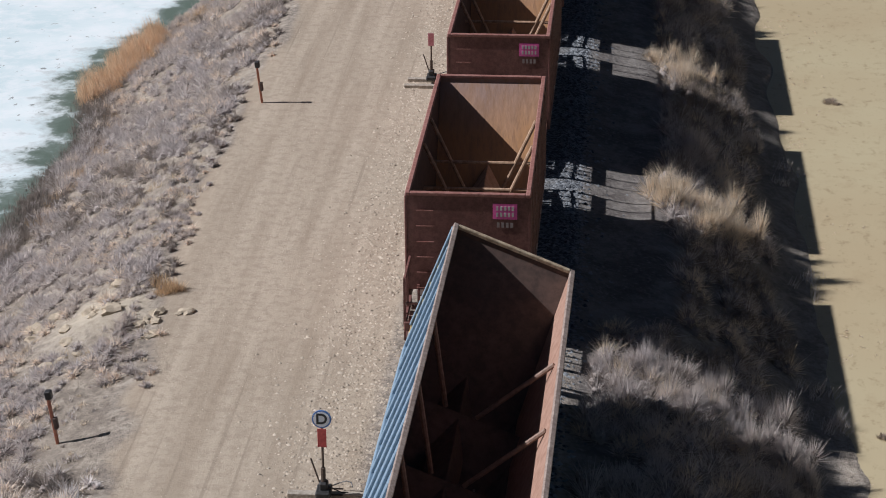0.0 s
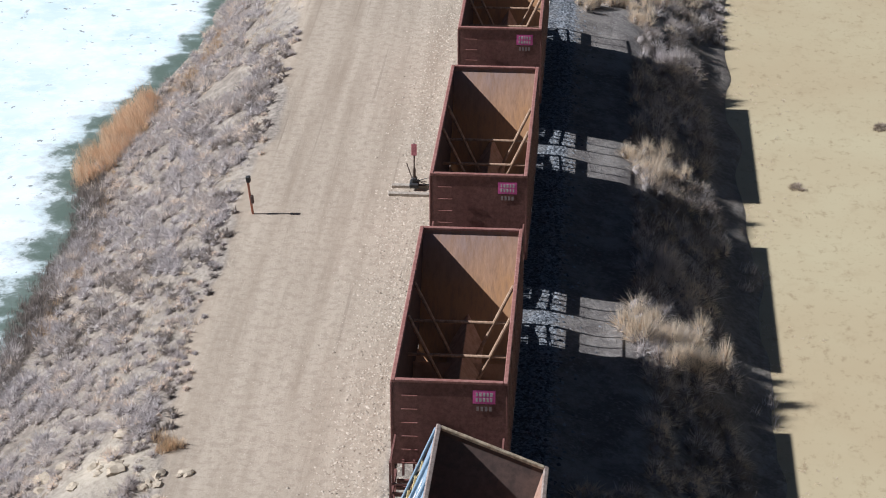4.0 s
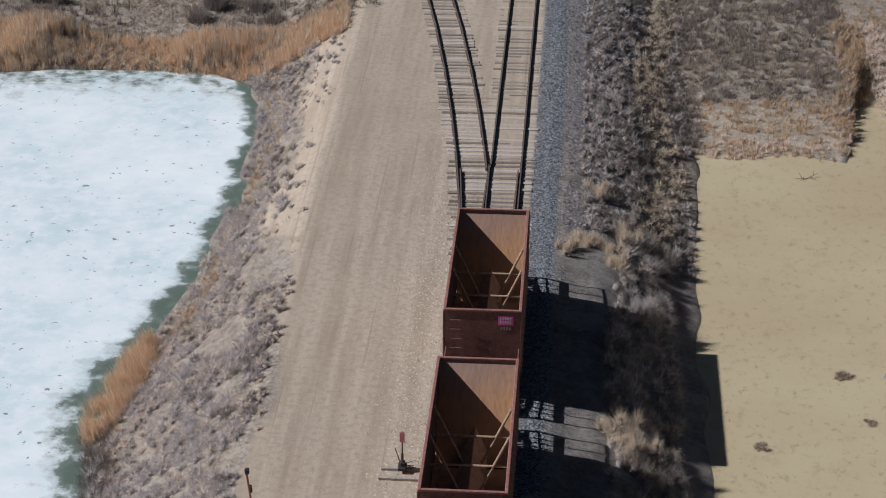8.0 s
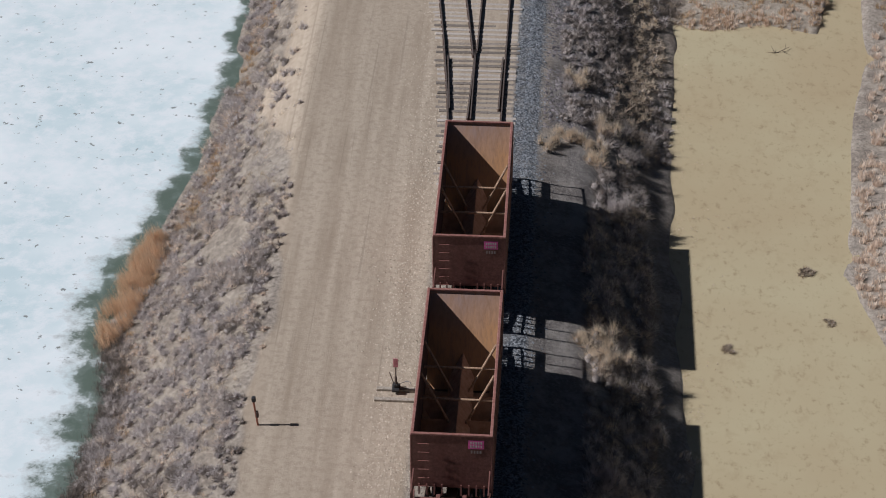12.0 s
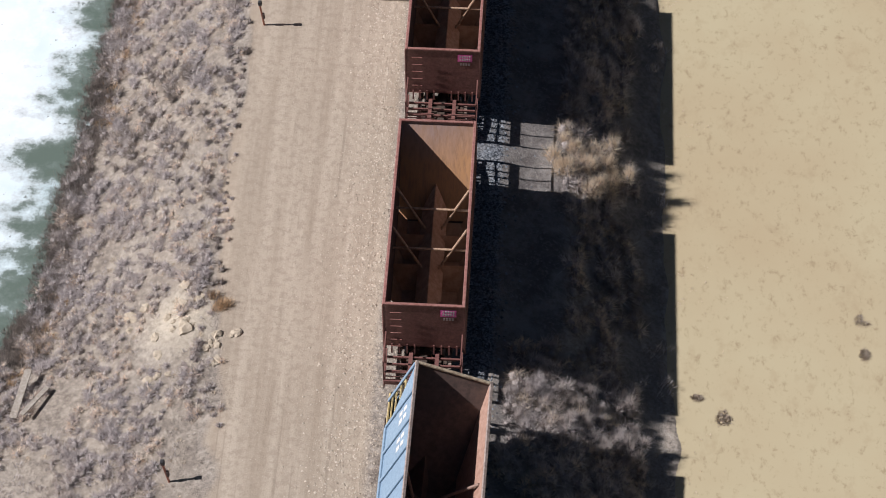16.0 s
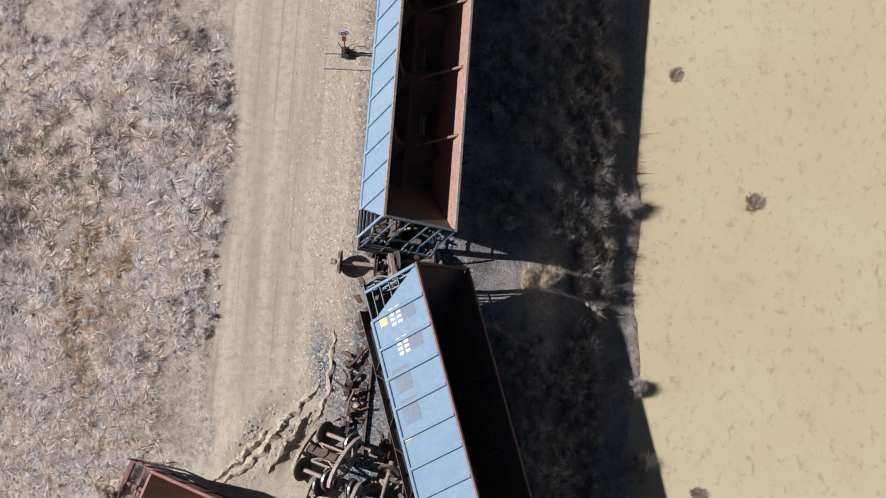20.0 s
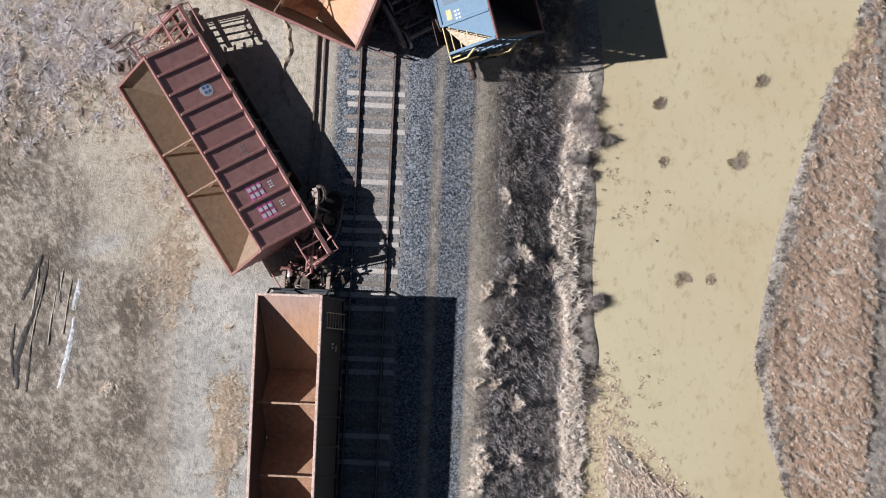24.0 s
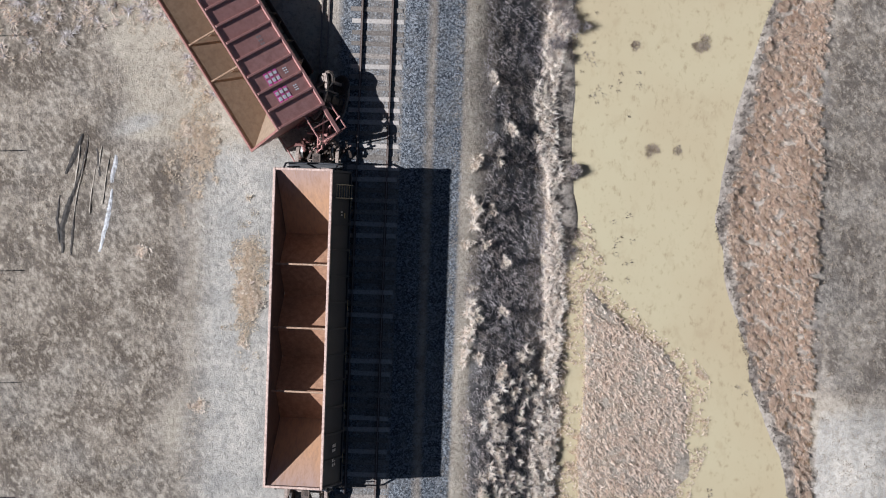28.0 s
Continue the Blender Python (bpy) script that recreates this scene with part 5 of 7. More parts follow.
for yy, hh in ((6.0, 0), (4.75, 0)):
    bars(car_e, "marking", WHITE, Matrix.Translation((-W2 / 2 + 0.042, yy, RIM - 1.75)) @ FACE_W, 0.8, 0.7, 2, 4, 0.3)
    plate(car_e, "repaint_patch", BLUE_PATCH, Matrix.Translation((-W2 / 2 + 0.047, yy, RIM - 1.15)) @ FACE_W, 0.7, 0.9)
plate(car_e, "placard", YELLOW, Matrix.Translation((-W2 / 2 + 0.046, 6.05, RIM - 2.45)) @ FACE_W, 0.45, 0.4, label="yellow placard")
for yy in (3.5, 2.2, -3.6, -4.9):
    plate(car_e, "repaint_patch", BLUE_PATCH, Matrix.Translation((-W2 / 2 + 0.047, yy, RIM - 2.2)) @ FACE_W, 1.0, 0.9)
for yy in (1.2, -2.6, -4.6):
    plate(car_e, "reflector", YELLOW, Matrix.Translation((-W2 / 2 + 0.046, yy, RIM - 2.75)) @ FACE_W, 0.14, 0.5)
plate(car_e, "placard", YELLOW, Matrix.Translation((-W2 / 2 + 0.046, -5.85, RIM - 2.45)) @ FACE_W, 0.45, 0.3)
bars(car_e, "marking", WHITE, Matrix.Translation((-W2 / 2 + 0.042, -5.95, RIM - 1.95)) @ FACE_W, 0.5, 0.4, 2, 3)
bm = B()
slab(bm, [(-1.45, -7.5, RIM - 0.3), (0.9, -7.5, RIM - 0.3), (0.9, -6.35, 1.3), (-1.45, -6.35, 1.3)], 0.03)
part("end_sheet", bm, CREAM_RIM, car_e, "chipped cream sloping end sheet")
bm = B()
slab(bm, [(-W2 / 2 + 0.02, -7.45, RIM - 0.5), (-W2 / 2 + 0.02, -6.4, 1.4), (-W2 / 2 + 0.02, -7.45, 2.3)], 0.02)
part("end_gusset", bm, CREAM_RIM, car_e, "chipped cream triangular end panel")
car_e.matrix_world = car_pose((1.99, -19.09, 2.93), (6.42, -33.63, 2.33), 45.5)
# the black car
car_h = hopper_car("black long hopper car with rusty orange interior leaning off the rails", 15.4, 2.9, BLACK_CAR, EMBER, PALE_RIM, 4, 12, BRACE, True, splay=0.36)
for yy in (-5.5, -6.2):
    bars(car_h, "marking", WHITE, Matrix.Translation((1.66, yy - 0.3, RIM - 1.6)) @ FACE_E, 0.45, 0.9, 2, 2, 0.3)
for k in range(6):
    plate(car_h, "reflector", YELLOW, Matrix.Translation((1.845, -6.4 + 2.5 * k, 1.2)) @ FACE_E, 0.5, 0.05)
bars(car_h, "marking", WHITE, Matrix.Translation((1.66, 5.6, RIM - 1.6)) @ FACE_E, 0.3, 0.45, 2, 2, 0.4)
plate(car_h, "placard", YELLOW, Matrix.Translation((1.70, 5.5, RIM - 2.2)) @ FACE_E, 0.25, 0.2)
for yy in (6.35, 7.0):
    bm = B()
    beam(bm, (1.9, yy, 1.1), (1.58, yy, RIM - 0.35), 0.04, 0.05)
    part("ladder_rail", bm, CREAM_RIM, car_h)
for k in range(7):
    bm = B()
    f = k / 6
    beam(bm, (1.88 - 0.3 * f, 6.35, 1.3 + 2.3 * f), (1.88 - 0.3 * f, 7.0, 1.3 + 2.3 * f), 0.03, 0.03)
    part("ladder_rung", bm, CREAM_RIM, car_h)
car_h.matrix_world = car_pose((-3.02, -45.3, 4.13), (-2.97, -60.74, 4.13), -8)


# ---------------------------------------------------------------- wreckage
def loose_truck(m, label):
    t = thing("railcar_truck", label, "railcar truck", "trucks torn off the cars")
    fill_truck(t, Matrix.Identity(4))
    t.matrix_world = m
    return t


loose_truck(pose(-2.2, -26.6, 0.78, 0, -30, -28), "rusty four-wheel railcar truck lying on the dirt")
loose_truck(pose(-1.95, -28.7, 0.72, 0, -22, -12), "rusty four-wheel railcar truck pushed against a tipped car")
loose_truck(pose(-2.05, -41.8, 0.85, 0, 60, -12), "rusty railcar truck standing on edge by the rails")
loose_truck(pose(0.9, -19.0, 0.55, 6, 15, 10), "greasy railcar truck jammed between two cars")
loose_truck(pose(1.6, -32.6, 0.5, 0, 8, 30), "railcar truck in shadow under the tipped blue car")


def loose_wheelset(m):
    w = thing("wheelset", "loose steel wheelset with a worn axle on the ground", "wheelset", "loose wheelsets")
    fill_wheelset(w, Matrix.Identity(4))
    w.matrix_world = m
    return w


loose_wheelset(pose(-1.5, -18.32, 0.5, 0, 0, -3))
loose_wheelset(pose(0.12, -27.7, 0.55, 0, 8, 78))
sf = thing("side_frame_casting", "loose cast truck side frame lying flat on the dirt", "side frame")
part("side_frame", SIDE_FRAME, None, sf)
sf.matrix_world = pose(0.45, -30.2, 0.35, 0, 80, 40)


# ---------------------------------------------------------------- vegetation
def blades(x, y, r, h, n, width, seed, lean=(0.0, 0.0), base=0.45, ground_z=True):
    """Vertices of n thin upright blades in each clump at x, y with radius r and height h."""
    g = np.random.RandomState(seed)
    x, y, r, h = (np.repeat(np.broadcast_to(np.asarray(v, float), np.shape(x)), n) for v in (x, y, r, h))
    k = len(x)
    a, q = g.uniform(0, 6.2832, k), np.sqrt(g.uniform(0, 1, k))
    bx, by = x + np.cos(a) * q * r * base, y + np.sin(a) * q * r * base
    out = r * g.uniform(0.25, 1.0, k) * (0.4 + q * 0.6)
    a2 = a + g.normal(0, 0.6, k)
    hh = h * g.uniform(0.45, 1.0, k) * (1.1 - 0.45 * q)
    tx, ty = x + np.cos(a2) * out + lean[0] * hh, y + np.sin(a2) * out + lean[1] * hh
    bz = height(bx, by) if ground_z else np.zeros(k)
    w = width * g.uniform(0.5, 1.3, k)
    pa = a2 + 1.571 + g.normal(0, 0.35, k)
    px, py = np.cos(pa) * w / 2, np.sin(pa) * w / 2
    co = np.empty((k, 3, 3))
    co[:, 0] = np.stack([bx - px, by - py, bz - 0.03], 1)
    co[:, 1] = np.stack([bx + px, by + py, bz - 0.03], 1)
    co[:, 2] = np.stack([tx, ty, bz + hh], 1)
    return co


def blade_mesh(name, co, mat):
    k = len(co)
    me = bpy.data.meshes.new(name)
    me.vertices.add(k * 3)
    me.vertices.foreach_set("co", co.ravel())
    me.loops.add(k * 3)
    me.loops.foreach_set("vertex_index", np.arange(k * 3))
    me.polygons.add(k)
    me.polygons.foreach_set("loop_start", np.arange(0, k * 3, 3))
    me.update(calc_edges=True)
    me.materials.append(mat)
    return me


def stuff(name, label, category, mat, x, y, r, h, n, width, seed, **kw):
    return tagged(new(name, blade_mesh(name, blades(x, y, r, h, n, width, seed, **kw), mat)), label, category, kind="stuff")


# solid core toned darker than most twigs, as shade inside each bush
HEART = surface("bush_shade_core", (0.30, 0.265, 0.25), (0.38, 0.34, 0.31), (0.2, 0.175, 0.16), 0.95, big=2, fine=12)


def bushes(name, label, category, mat, x, y, r, h, n, width, seed, heart=0.52, z=None, flat=0.0):
    """Rounded twiggy bushes: a low solid heart coloured as inner shade, under a shell of n thin twigs that fan
    outwards.
    """
    g = np.random.RandomState(seed)
    x, y = np.asarray(x, float), np.asarray(y, float)
    k = len(x)
    r, h = np.broadcast_to(r, k).astype(float), np.broadcast_to(h, k).astype(float)
    cz = height(x, y) if z is None else np.full(k, z)
    # heart: two uneven rings and a tip, a solid lump standing for shade
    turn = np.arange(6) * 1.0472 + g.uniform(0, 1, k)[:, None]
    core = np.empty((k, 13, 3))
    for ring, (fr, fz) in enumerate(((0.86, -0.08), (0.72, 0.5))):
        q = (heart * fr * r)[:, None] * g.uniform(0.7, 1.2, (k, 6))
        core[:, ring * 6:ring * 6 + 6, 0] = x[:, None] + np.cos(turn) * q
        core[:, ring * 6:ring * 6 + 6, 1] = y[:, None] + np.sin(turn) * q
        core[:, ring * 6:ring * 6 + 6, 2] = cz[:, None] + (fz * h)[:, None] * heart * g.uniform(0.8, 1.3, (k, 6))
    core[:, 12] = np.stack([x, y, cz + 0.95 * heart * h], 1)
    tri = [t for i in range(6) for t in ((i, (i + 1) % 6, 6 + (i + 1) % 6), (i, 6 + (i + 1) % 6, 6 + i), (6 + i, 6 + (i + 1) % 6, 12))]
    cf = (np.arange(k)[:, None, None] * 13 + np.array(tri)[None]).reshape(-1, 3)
    # twigs
    rep = lambda v: np.repeat(v, n)
    m = k * n
    a, e = g.uniform(0, 6.2832, m), np.arcsin(g.uniform(0.08, 1.0, m))
    lump = 1 + 0.22 * np.sin(3 * a + rep(g.uniform(0, 6.28, k))) + 0.12 * np.sin(7 * a + rep(g.uniform(0, 6.28, k)))
    d = np.stack([np.cos(e) * np.cos(a) * rep(r) * lump, np.cos(e) * np.sin(a) * rep(r) * lump, np.sin(e) * rep(h)], 1)
    c = np.stack([rep(x), rep(y), rep(cz)], 1)
    out = g.uniform(0.78, 1.18, m)[:, None]
    jit = g.normal(0, 0.16, (m, 3)) * rep(r)[:, None]
    tip = c + d * out + jit
    root = c + d * 0.3 + 0.3 * jit
    side = np.cross(d, g.normal(0, 1, (m, 3)) * (1 - flat) + np.array([0, 0, 2.0 * flat]))
    side *= (width * g.uniform(0.5, 1.3, m) / np.maximum(np.linalg.norm(side, axis=1), 1e-6) / 2)[:, None]
    tw = np.stack([root - side, root + side, tip], 1).reshape(-1, 3)
    co = np.concatenate([core.reshape(-1, 3), tw])
    f = np.concatenate([cf, k * 13 + np.arange(m * 3).reshape(-1, 3)])
    me = bpy.data.meshes.new(name)
    me.vertices.add(len(co))
    me.vertices.foreach_set("co", co.ravel())
    me.loops.add(f.size)
    me.loops.foreach_set("vertex_index", f.ravel().astype(np.int32))
    me.polygons.add(len(f))
    me.polygons.foreach_set("loop_start", np.arange(0, f.size, 3))
    me.materials.append(mat)
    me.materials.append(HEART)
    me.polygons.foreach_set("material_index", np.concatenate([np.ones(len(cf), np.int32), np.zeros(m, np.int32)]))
    me.update(calc_edges=True)
    return tagged(new(name, me), label, category, kind="stuff")


def strewn(k, x0, x1, y0, y1, seed):
    g = np.random.RandomState(seed)
    return g.uniform(x0, x1, k), g.uniform(y0, y1, k), g


# sagebrush on the west slope
def west_points(k, seed, inner=0.1, outer=0.3):
    x, y, g = strewn(k, -22, -6.5, -38, 72, seed)
    u = road_west(y) - x - 2.2 * sstep(-22, -30, y) * (1 + 0.5 * wob(x, y, 2, 26)) - 12 * sstep(-33, -38.5, y + 1.5 * wob(x, y, 3, 27))
    keep = (u > inner + 0.5 * (wob(x, y, 1.2, 51) > 0.2)) & (x > shore_west(y) - outer) & (wob(x, y, 1.6, 52) > -0.9)
    keep &= ((x + 10.4) / 1.6) ** 2 + ((y - 1.4) / 1.4) ** 2 > 0.7 + 0.5 * wob(x, y, 0.7, 25)
    return x[keep], y[keep], g


x, y, g = west_points(7200, 61)
u = road_west(y) - x
bare = ((wob(x, y, 2.2, 53) > 0.6) & (u < 3.6)) | ((y > 38) & (u < (2.0 + 0.9 * wob(x, y, 2.5, 153)) * sstep(36, 46, y)) & (g.uniform(0, 1, len(x)) > 0.3))
x, y = x[~bare], y[~bare]
sz = g.uniform(0.2, 0.45, len(x)) * np.clip(0.8 + 0.4 * wob(x, y, 2.2, 54), 0.5, 1.35)
pick = g.uniform(0, 1, len(x)) + 0.42 * wob(x, y, 3.0, 55)
for lo, hi, mat, nm, lb in ((-9, 0.6, SAGE, "low_sagebrush", "low grey-lavender dry growth covering the embankment slope"),
                            (0.6, 1.0, TAN_BRUSH, "dry_grass", "tan dry grass clumps among the sagebrush"),
                            (1.0, 9, DARK_TWIG, "dark_brush", "dark bare twiggy brush among the sagebrush")):
    m = (pick >= lo) & (pick < hi)
    stuff(nm, lb, "brush", mat, x[m], y[m], sz[m], sz[m] * 0.6, 30, 0.03, 71)
x, y, g = west_points(9800, 361, inner=-0.15)
u = road_west(y) - x
m = (wob(x, y, 1.3, 362) > -0.8) & ~((u < 2.2) & (wob(x, y, 1.6, 363) > 0.45)) & ~((y > 38) & (u < 2.6) & (g.uniform(0, 1, len(x)) > 0.12))
x, y = x[m], y[m]
sz = g.uniform(0.24, 0.54, len(x)) * np.clip(0.95 + 0.35 * wob(x, y, 2.5, 364), 0.6, 1.4)
sz = sz * (0.55 + 0.45 * sstep(0.2, 1.2, road_west(y) - x)) * (1 + 0.25 * sstep(-5, -9, y))
pick = g.uniform(0, 1, len(x)) + 0.28 * wob(x, y, 2.6, 55)
pick = np.where((y < -6) & (pick > 0.5) & (pick < 0.74) & (wob(x, y, 2.2, 365) > 0), 0.8, pick)
for lo, hi, mat, nm, lb in ((-9, 0.72, SAGE, "sagebrush", "domed grey-lavender sagebrush bushes on the embankment slope"),
                            (0.72, 0.9, PALE_REED, "pale_brush", "pale pinkish dry bushes among the sagebrush"),
                            (0.9, 9, DARK_TWIG, "dark_bushes", "dark twiggy bushes among the sagebrush")):
    m = (pick >= lo) & (pick < hi)
    rusty = ((x + 12.3) / 1.6) ** 2 + ((y + 20.5) / 4.5) ** 2 < 1 + 0.5 * wob(x, y, 1.5, 366)
    m &= ~(rusty & (g.uniform(0, 1, len(x)) < 0.75))
    hh = sz * g.uniform(0.75, 1.1, len(x))
    k = m & (y > -8)
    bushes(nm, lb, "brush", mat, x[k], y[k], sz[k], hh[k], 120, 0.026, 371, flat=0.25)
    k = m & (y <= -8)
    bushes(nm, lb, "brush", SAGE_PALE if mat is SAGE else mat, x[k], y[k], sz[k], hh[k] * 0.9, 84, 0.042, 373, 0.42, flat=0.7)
m = rusty & (g.uniform(0, 1, len(x)) < 0.75)
bushes("rusty_brush", "warm tan-brown dry brush in a patch among the sagebrush", "brush", REED, x[m], y[m], sz[m], sz[m] * 0.8, 80, 0.04, 372)
# low clumps that fringe the road
y = np.sort(np.random.RandomState(6).uniform(-22, 72, 260))
g = np.random.RandomState(5)
x = road_west(y) - np.abs(g.normal(0.05, 0.4, len(y)))
m = (wob(x, y, 1.5, 56) > 0.0) & (y < 36)
bushes("roadside_brush", "dark low brush fringing the gravel road", "brush", DARK_TWIG, x[m], y[m], g.uniform(0.15, 0.38, m.sum()), g.uniform(0.15, 0.4, m.sum()), 60, 0.036, 72)
# reeds along the ice
x, y, g = strewn(2600, -19, -12, -3, 70, 62)
d = x - shore_west(y)
m = (d > 0.2) & (d < 1.1 + 0.35 * wob(x, y, 3, 57)) & (wob(x, y, 2.5, 58) > -0.5)
stuff("shore_reeds", "thin orange-brown reeds along the pond shore", "reeds", REED, x[m], y[m], 0.4, g.uniform(0.25, 0.5, m.sum()), 34, 0.035, 73)
x, y, g = strewn(11000, -21.5, -14, -4, 29, 163)
d = x - shore_west(y)
m = (d < 0.6) & (d > -0.6 - 3.6 * g.uniform(0, 1, len(x)) ** 0.9) & (d > -3.8)
stuff("flooded_twigs", "dark dead stems standing in the melting pond edge", "brush", DARK_TWIG, x[m], y[m], 0.3, g.uniform(0.25, 0.6, m.sum()), 18, 0.035, 173)
x, y, g = strewn(420, -17.9, -14.9, 28.2, 37.8, 63)
m = ((x - (-16.5 + (y - 33) * 0.10)) / 0.85) ** 2 + ((y - 33) / 4.7) ** 2 < 1
stuff("reed_bed", "tall pale tan dry reed bed standing at the ice edge", "reeds", REED_LIGHT, x[m], y[m], 0.5, g.uniform(0.5, 1.45, m.sum()), 52, 0.026, 74, lean=(-0.2, -0.15), base=0.7)
x, y, g = strewn(7000, -42, -10.5, 70.2, 81, 64)
m = (y > 70.5 + 0.5 * wob(x, y, 3, 59)) & (y < 77.0 + 2.0 * wob(x, y, 4, 60)) & (wob(x, y, 0.9, 159) > -0.8)
x, y = x[m], y[m]
pick = g.uniform(0, 1, len(x)) + 0.4 * wob(x, y, 2.2, 160)
hh = np.clip(0.95 + 0.8 * wob(x, y, 1.4, 161), 0.3, 1.9)
for k, (m, mat, nm) in enumerate(((pick < 0.55, REED_LIGHT, "tawny"), ((pick >= 0.55) & (pick < 0.85), TAN_BRUSH, "pale tan"), (pick >= 0.85, DARK_TWIG, "dark brown"))):
    stuff("reed_belt", nm + " dry reeds behind the frozen pond", "reeds", mat, x[m], y[m], g.uniform(0.3, 0.6, m.sum()), hh[m], 46, 0.04, 75 + 300 * k, lean=(0.12 * (k - 1), -0.15))
x, y, g = strewn(9000, -42, -9, 74, 100, 65)
pick = g.uniform(0, 1, len(x)) + 0.5 * wob(x, y, 3.5, 162)
m = pick > 0.88
stuff("far_brush", "brown dry brush on the flat beyond the pond", "brush", DARK_TWIG, x[m], y[m], g.uniform(0.25, 0.8, m.sum()), g.uniform(0.3, 0.9, m.sum()), 20, 0.065, 76)
m = pick < 0.88
stuff("far_grass", "brown dry grass on the flat beyond the pond", "grass", STRAW, x[m], y[m], g.uniform(0.3, 0.6, m.sum()), 0.28, 9, 0.065, 77)
x, y, g = strewn(26, -36, -11, 76, 96, 165)
stuff("far_bush", "dark bare bushes on the flat beyond the pond", "bush", DARK_TWIG, x, y, g.uniform(0.8, 1.5, 26), g.uniform(0.9, 1.6, 26), 500, 0.045, 176)

# thicket on the east slope
x, y, g = strewn(3900, 2.4, 10.2, -34, 47, 67)
west = np.where(y < 2.0, 3.3 + 0.3 * wob(y, y, 2, 81), 5.3 + 0.6 * wob(y, y, 4, 81))
m = (x > west) & ~((np.abs(y + 18.4) < 2.2) & (x < 7.4)) & (x < shore_east_near(y) - 1.15 + 0.35 * wob(y, y, 1.4, 181)) & (wob(x, y, 1.4, 82) > -0.75)
x, y = x[m], y[m]
sz = g.uniform(0.3, 0.62, len(x))
# more dark twigs towards the south, painting the tipped car's shade deeper
pick = g.uniform(0, 1, len(x)) + 0.22 * wob(x, y, 3, 83) + 0.3 * sstep(-10, -20, y)
hh = sz * np.clip(1.35 + 0.4 * wob(x, y, 4, 84), 0.9, 1.9)
for lo, hi, mat, nm, lb in ((-9, 0.5, SAGE, "grey_thicket", "grey feathery dry thicket on the pond-side slope"),
                            (0.5, 0.68, TAN_BRUSH, "tan_thicket", "tan feathery dry thicket on the pond-side slope"),
                            (0.68, 9, DARK_TWIG, "dark_thicket", "dark bare twigs in the pond-side thicket")):
    m = (pick >= lo) & (pick < hi)
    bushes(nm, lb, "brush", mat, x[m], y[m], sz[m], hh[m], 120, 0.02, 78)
x, y, g = strewn(420, 8.6, 10.3, -34, 60, 167)
m = wob(x, y, 1.5, 168) > 0.55
stuff("water_twigs", "grey bare twigs leaning over the muddy water", "brush", SAGE, x[m], y[m], 0.4, g.uniform(0.3, 0.7, m.sum()), 26, 0.02, 178, lean=(0.3, 0.0))
x, y, g = strewn(2600, 9.6, 13.5, -34, 56, 268)
m = (x < 10.0 + 2.6 * g.uniform(0, 1, len(x)) ** 2.5) & (wob(x, y, 1.0, 269) > 0.0)
tagged(new("shore_stubble", blade_mesh("shore_stubble", blades(x[m], y[m], g.uniform(0.1, 0.26, m.sum()), 0.07, 10, 0.04, 270, ground_z=False) + np.array([0, 0, -3.15]), TAN_BRUSH)), "thin tan stubble in the shallow water", "grass", kind="stuff")
# slope by the turnout
g = np.random.RandomState(268)
SLAG = stone_material("dark_lavender_slag", (0.055, 0.05, 0.056), (0.30, 0.27, 0.275))
x, y = g.uniform(2.9, 7.6, 9000), g.uniform(44, 90, 9000)
m = (x < 5.2 + 1.6 * sstep(54, 62, y) + 0.5 * wob(x, y, 1.5, 269)) & (wob(x, y, 1.2, 271) > -0.6)
pebbles("slag", "dark lavender-grey slag and stones on the bank by the turnout", SLAG, x[m], y[m], 0.11, 270)
x, y, g = strewn(1900, 3.8, 9.6, 45, 95, 68)
pick = g.uniform(0, 1, len(x))
tan = np.abs(x - 8.2 - 0.8 * wob(y, y, 5, 85)) < 0.9
for m, mat, nm, lb in ((tan, TAN_BRUSH, "bank_grass", "pale tan grass at the foot of the bank"), (~tan & (pick < 0.6), DARK_TWIG, "bank_brush", "dark low brush on the bank by the turnout"),
                       (~tan & (pick >= 0.6), SAGE, "bank_sage", "grey sage on the bank by the turnout")):
    bushes(nm, lb, "brush", mat, x[m], y[m], g.uniform(0.2, 0.5, m.sum()), g.uniform(0.2, 0.55, m.sum()), 60, 0.034, 79)
x, y, g = strewn(9500, 8, 32, 60.0, 98, 69)
m = (y > 61.2 - 1.5 * sstep(9, 11, x) - 0.5 * sstep(15, 17.5, x) + 13 * sstep(18.0, 20.2, x) * (x < 22)) & (x > 8.5 + 0.8 * wob(y, y, 4, 169))
x, y = x[m], y[m]
front = (y < 64.2 - 1.6 * sstep(12, 17, x)) & (x > 11) & (x < 19)
tawny = ((y < 67.5) & (x > 10.5) & (wob(x, y, 2.5, 170) > -0.5)) | (x > 19.5)
pick = g.uniform(0, 1, len(x)) + 0.45 * wob(x, y, 2.8, 171)
m = front & (wob(x, y, 0.8, 172) > 0.0)
stuff("reed_litter", "pale broken reeds along the tip of the low bank", "reeds", PALE_REED, x[m], y[m], 0.28, 0.3, 20, 0.06, 180)
m = tawny & (pick < 0.6)
stuff("peninsula_reeds", "tawny dry reeds at the tip of the low bank", "reeds", REED, x[m], y[m], 0.45, 0.4, 14, 0.05, 80)
m = ~m & (pick < 0.62)
stuff("peninsula_grass", "brown dry grass on the low bank", "grass", STRAW, x[m], y[m], g.uniform(0.3, 0.6, m.sum()), 0.28, 26, 0.045, 82)
m = ~tawny & (pick >= 0.62)
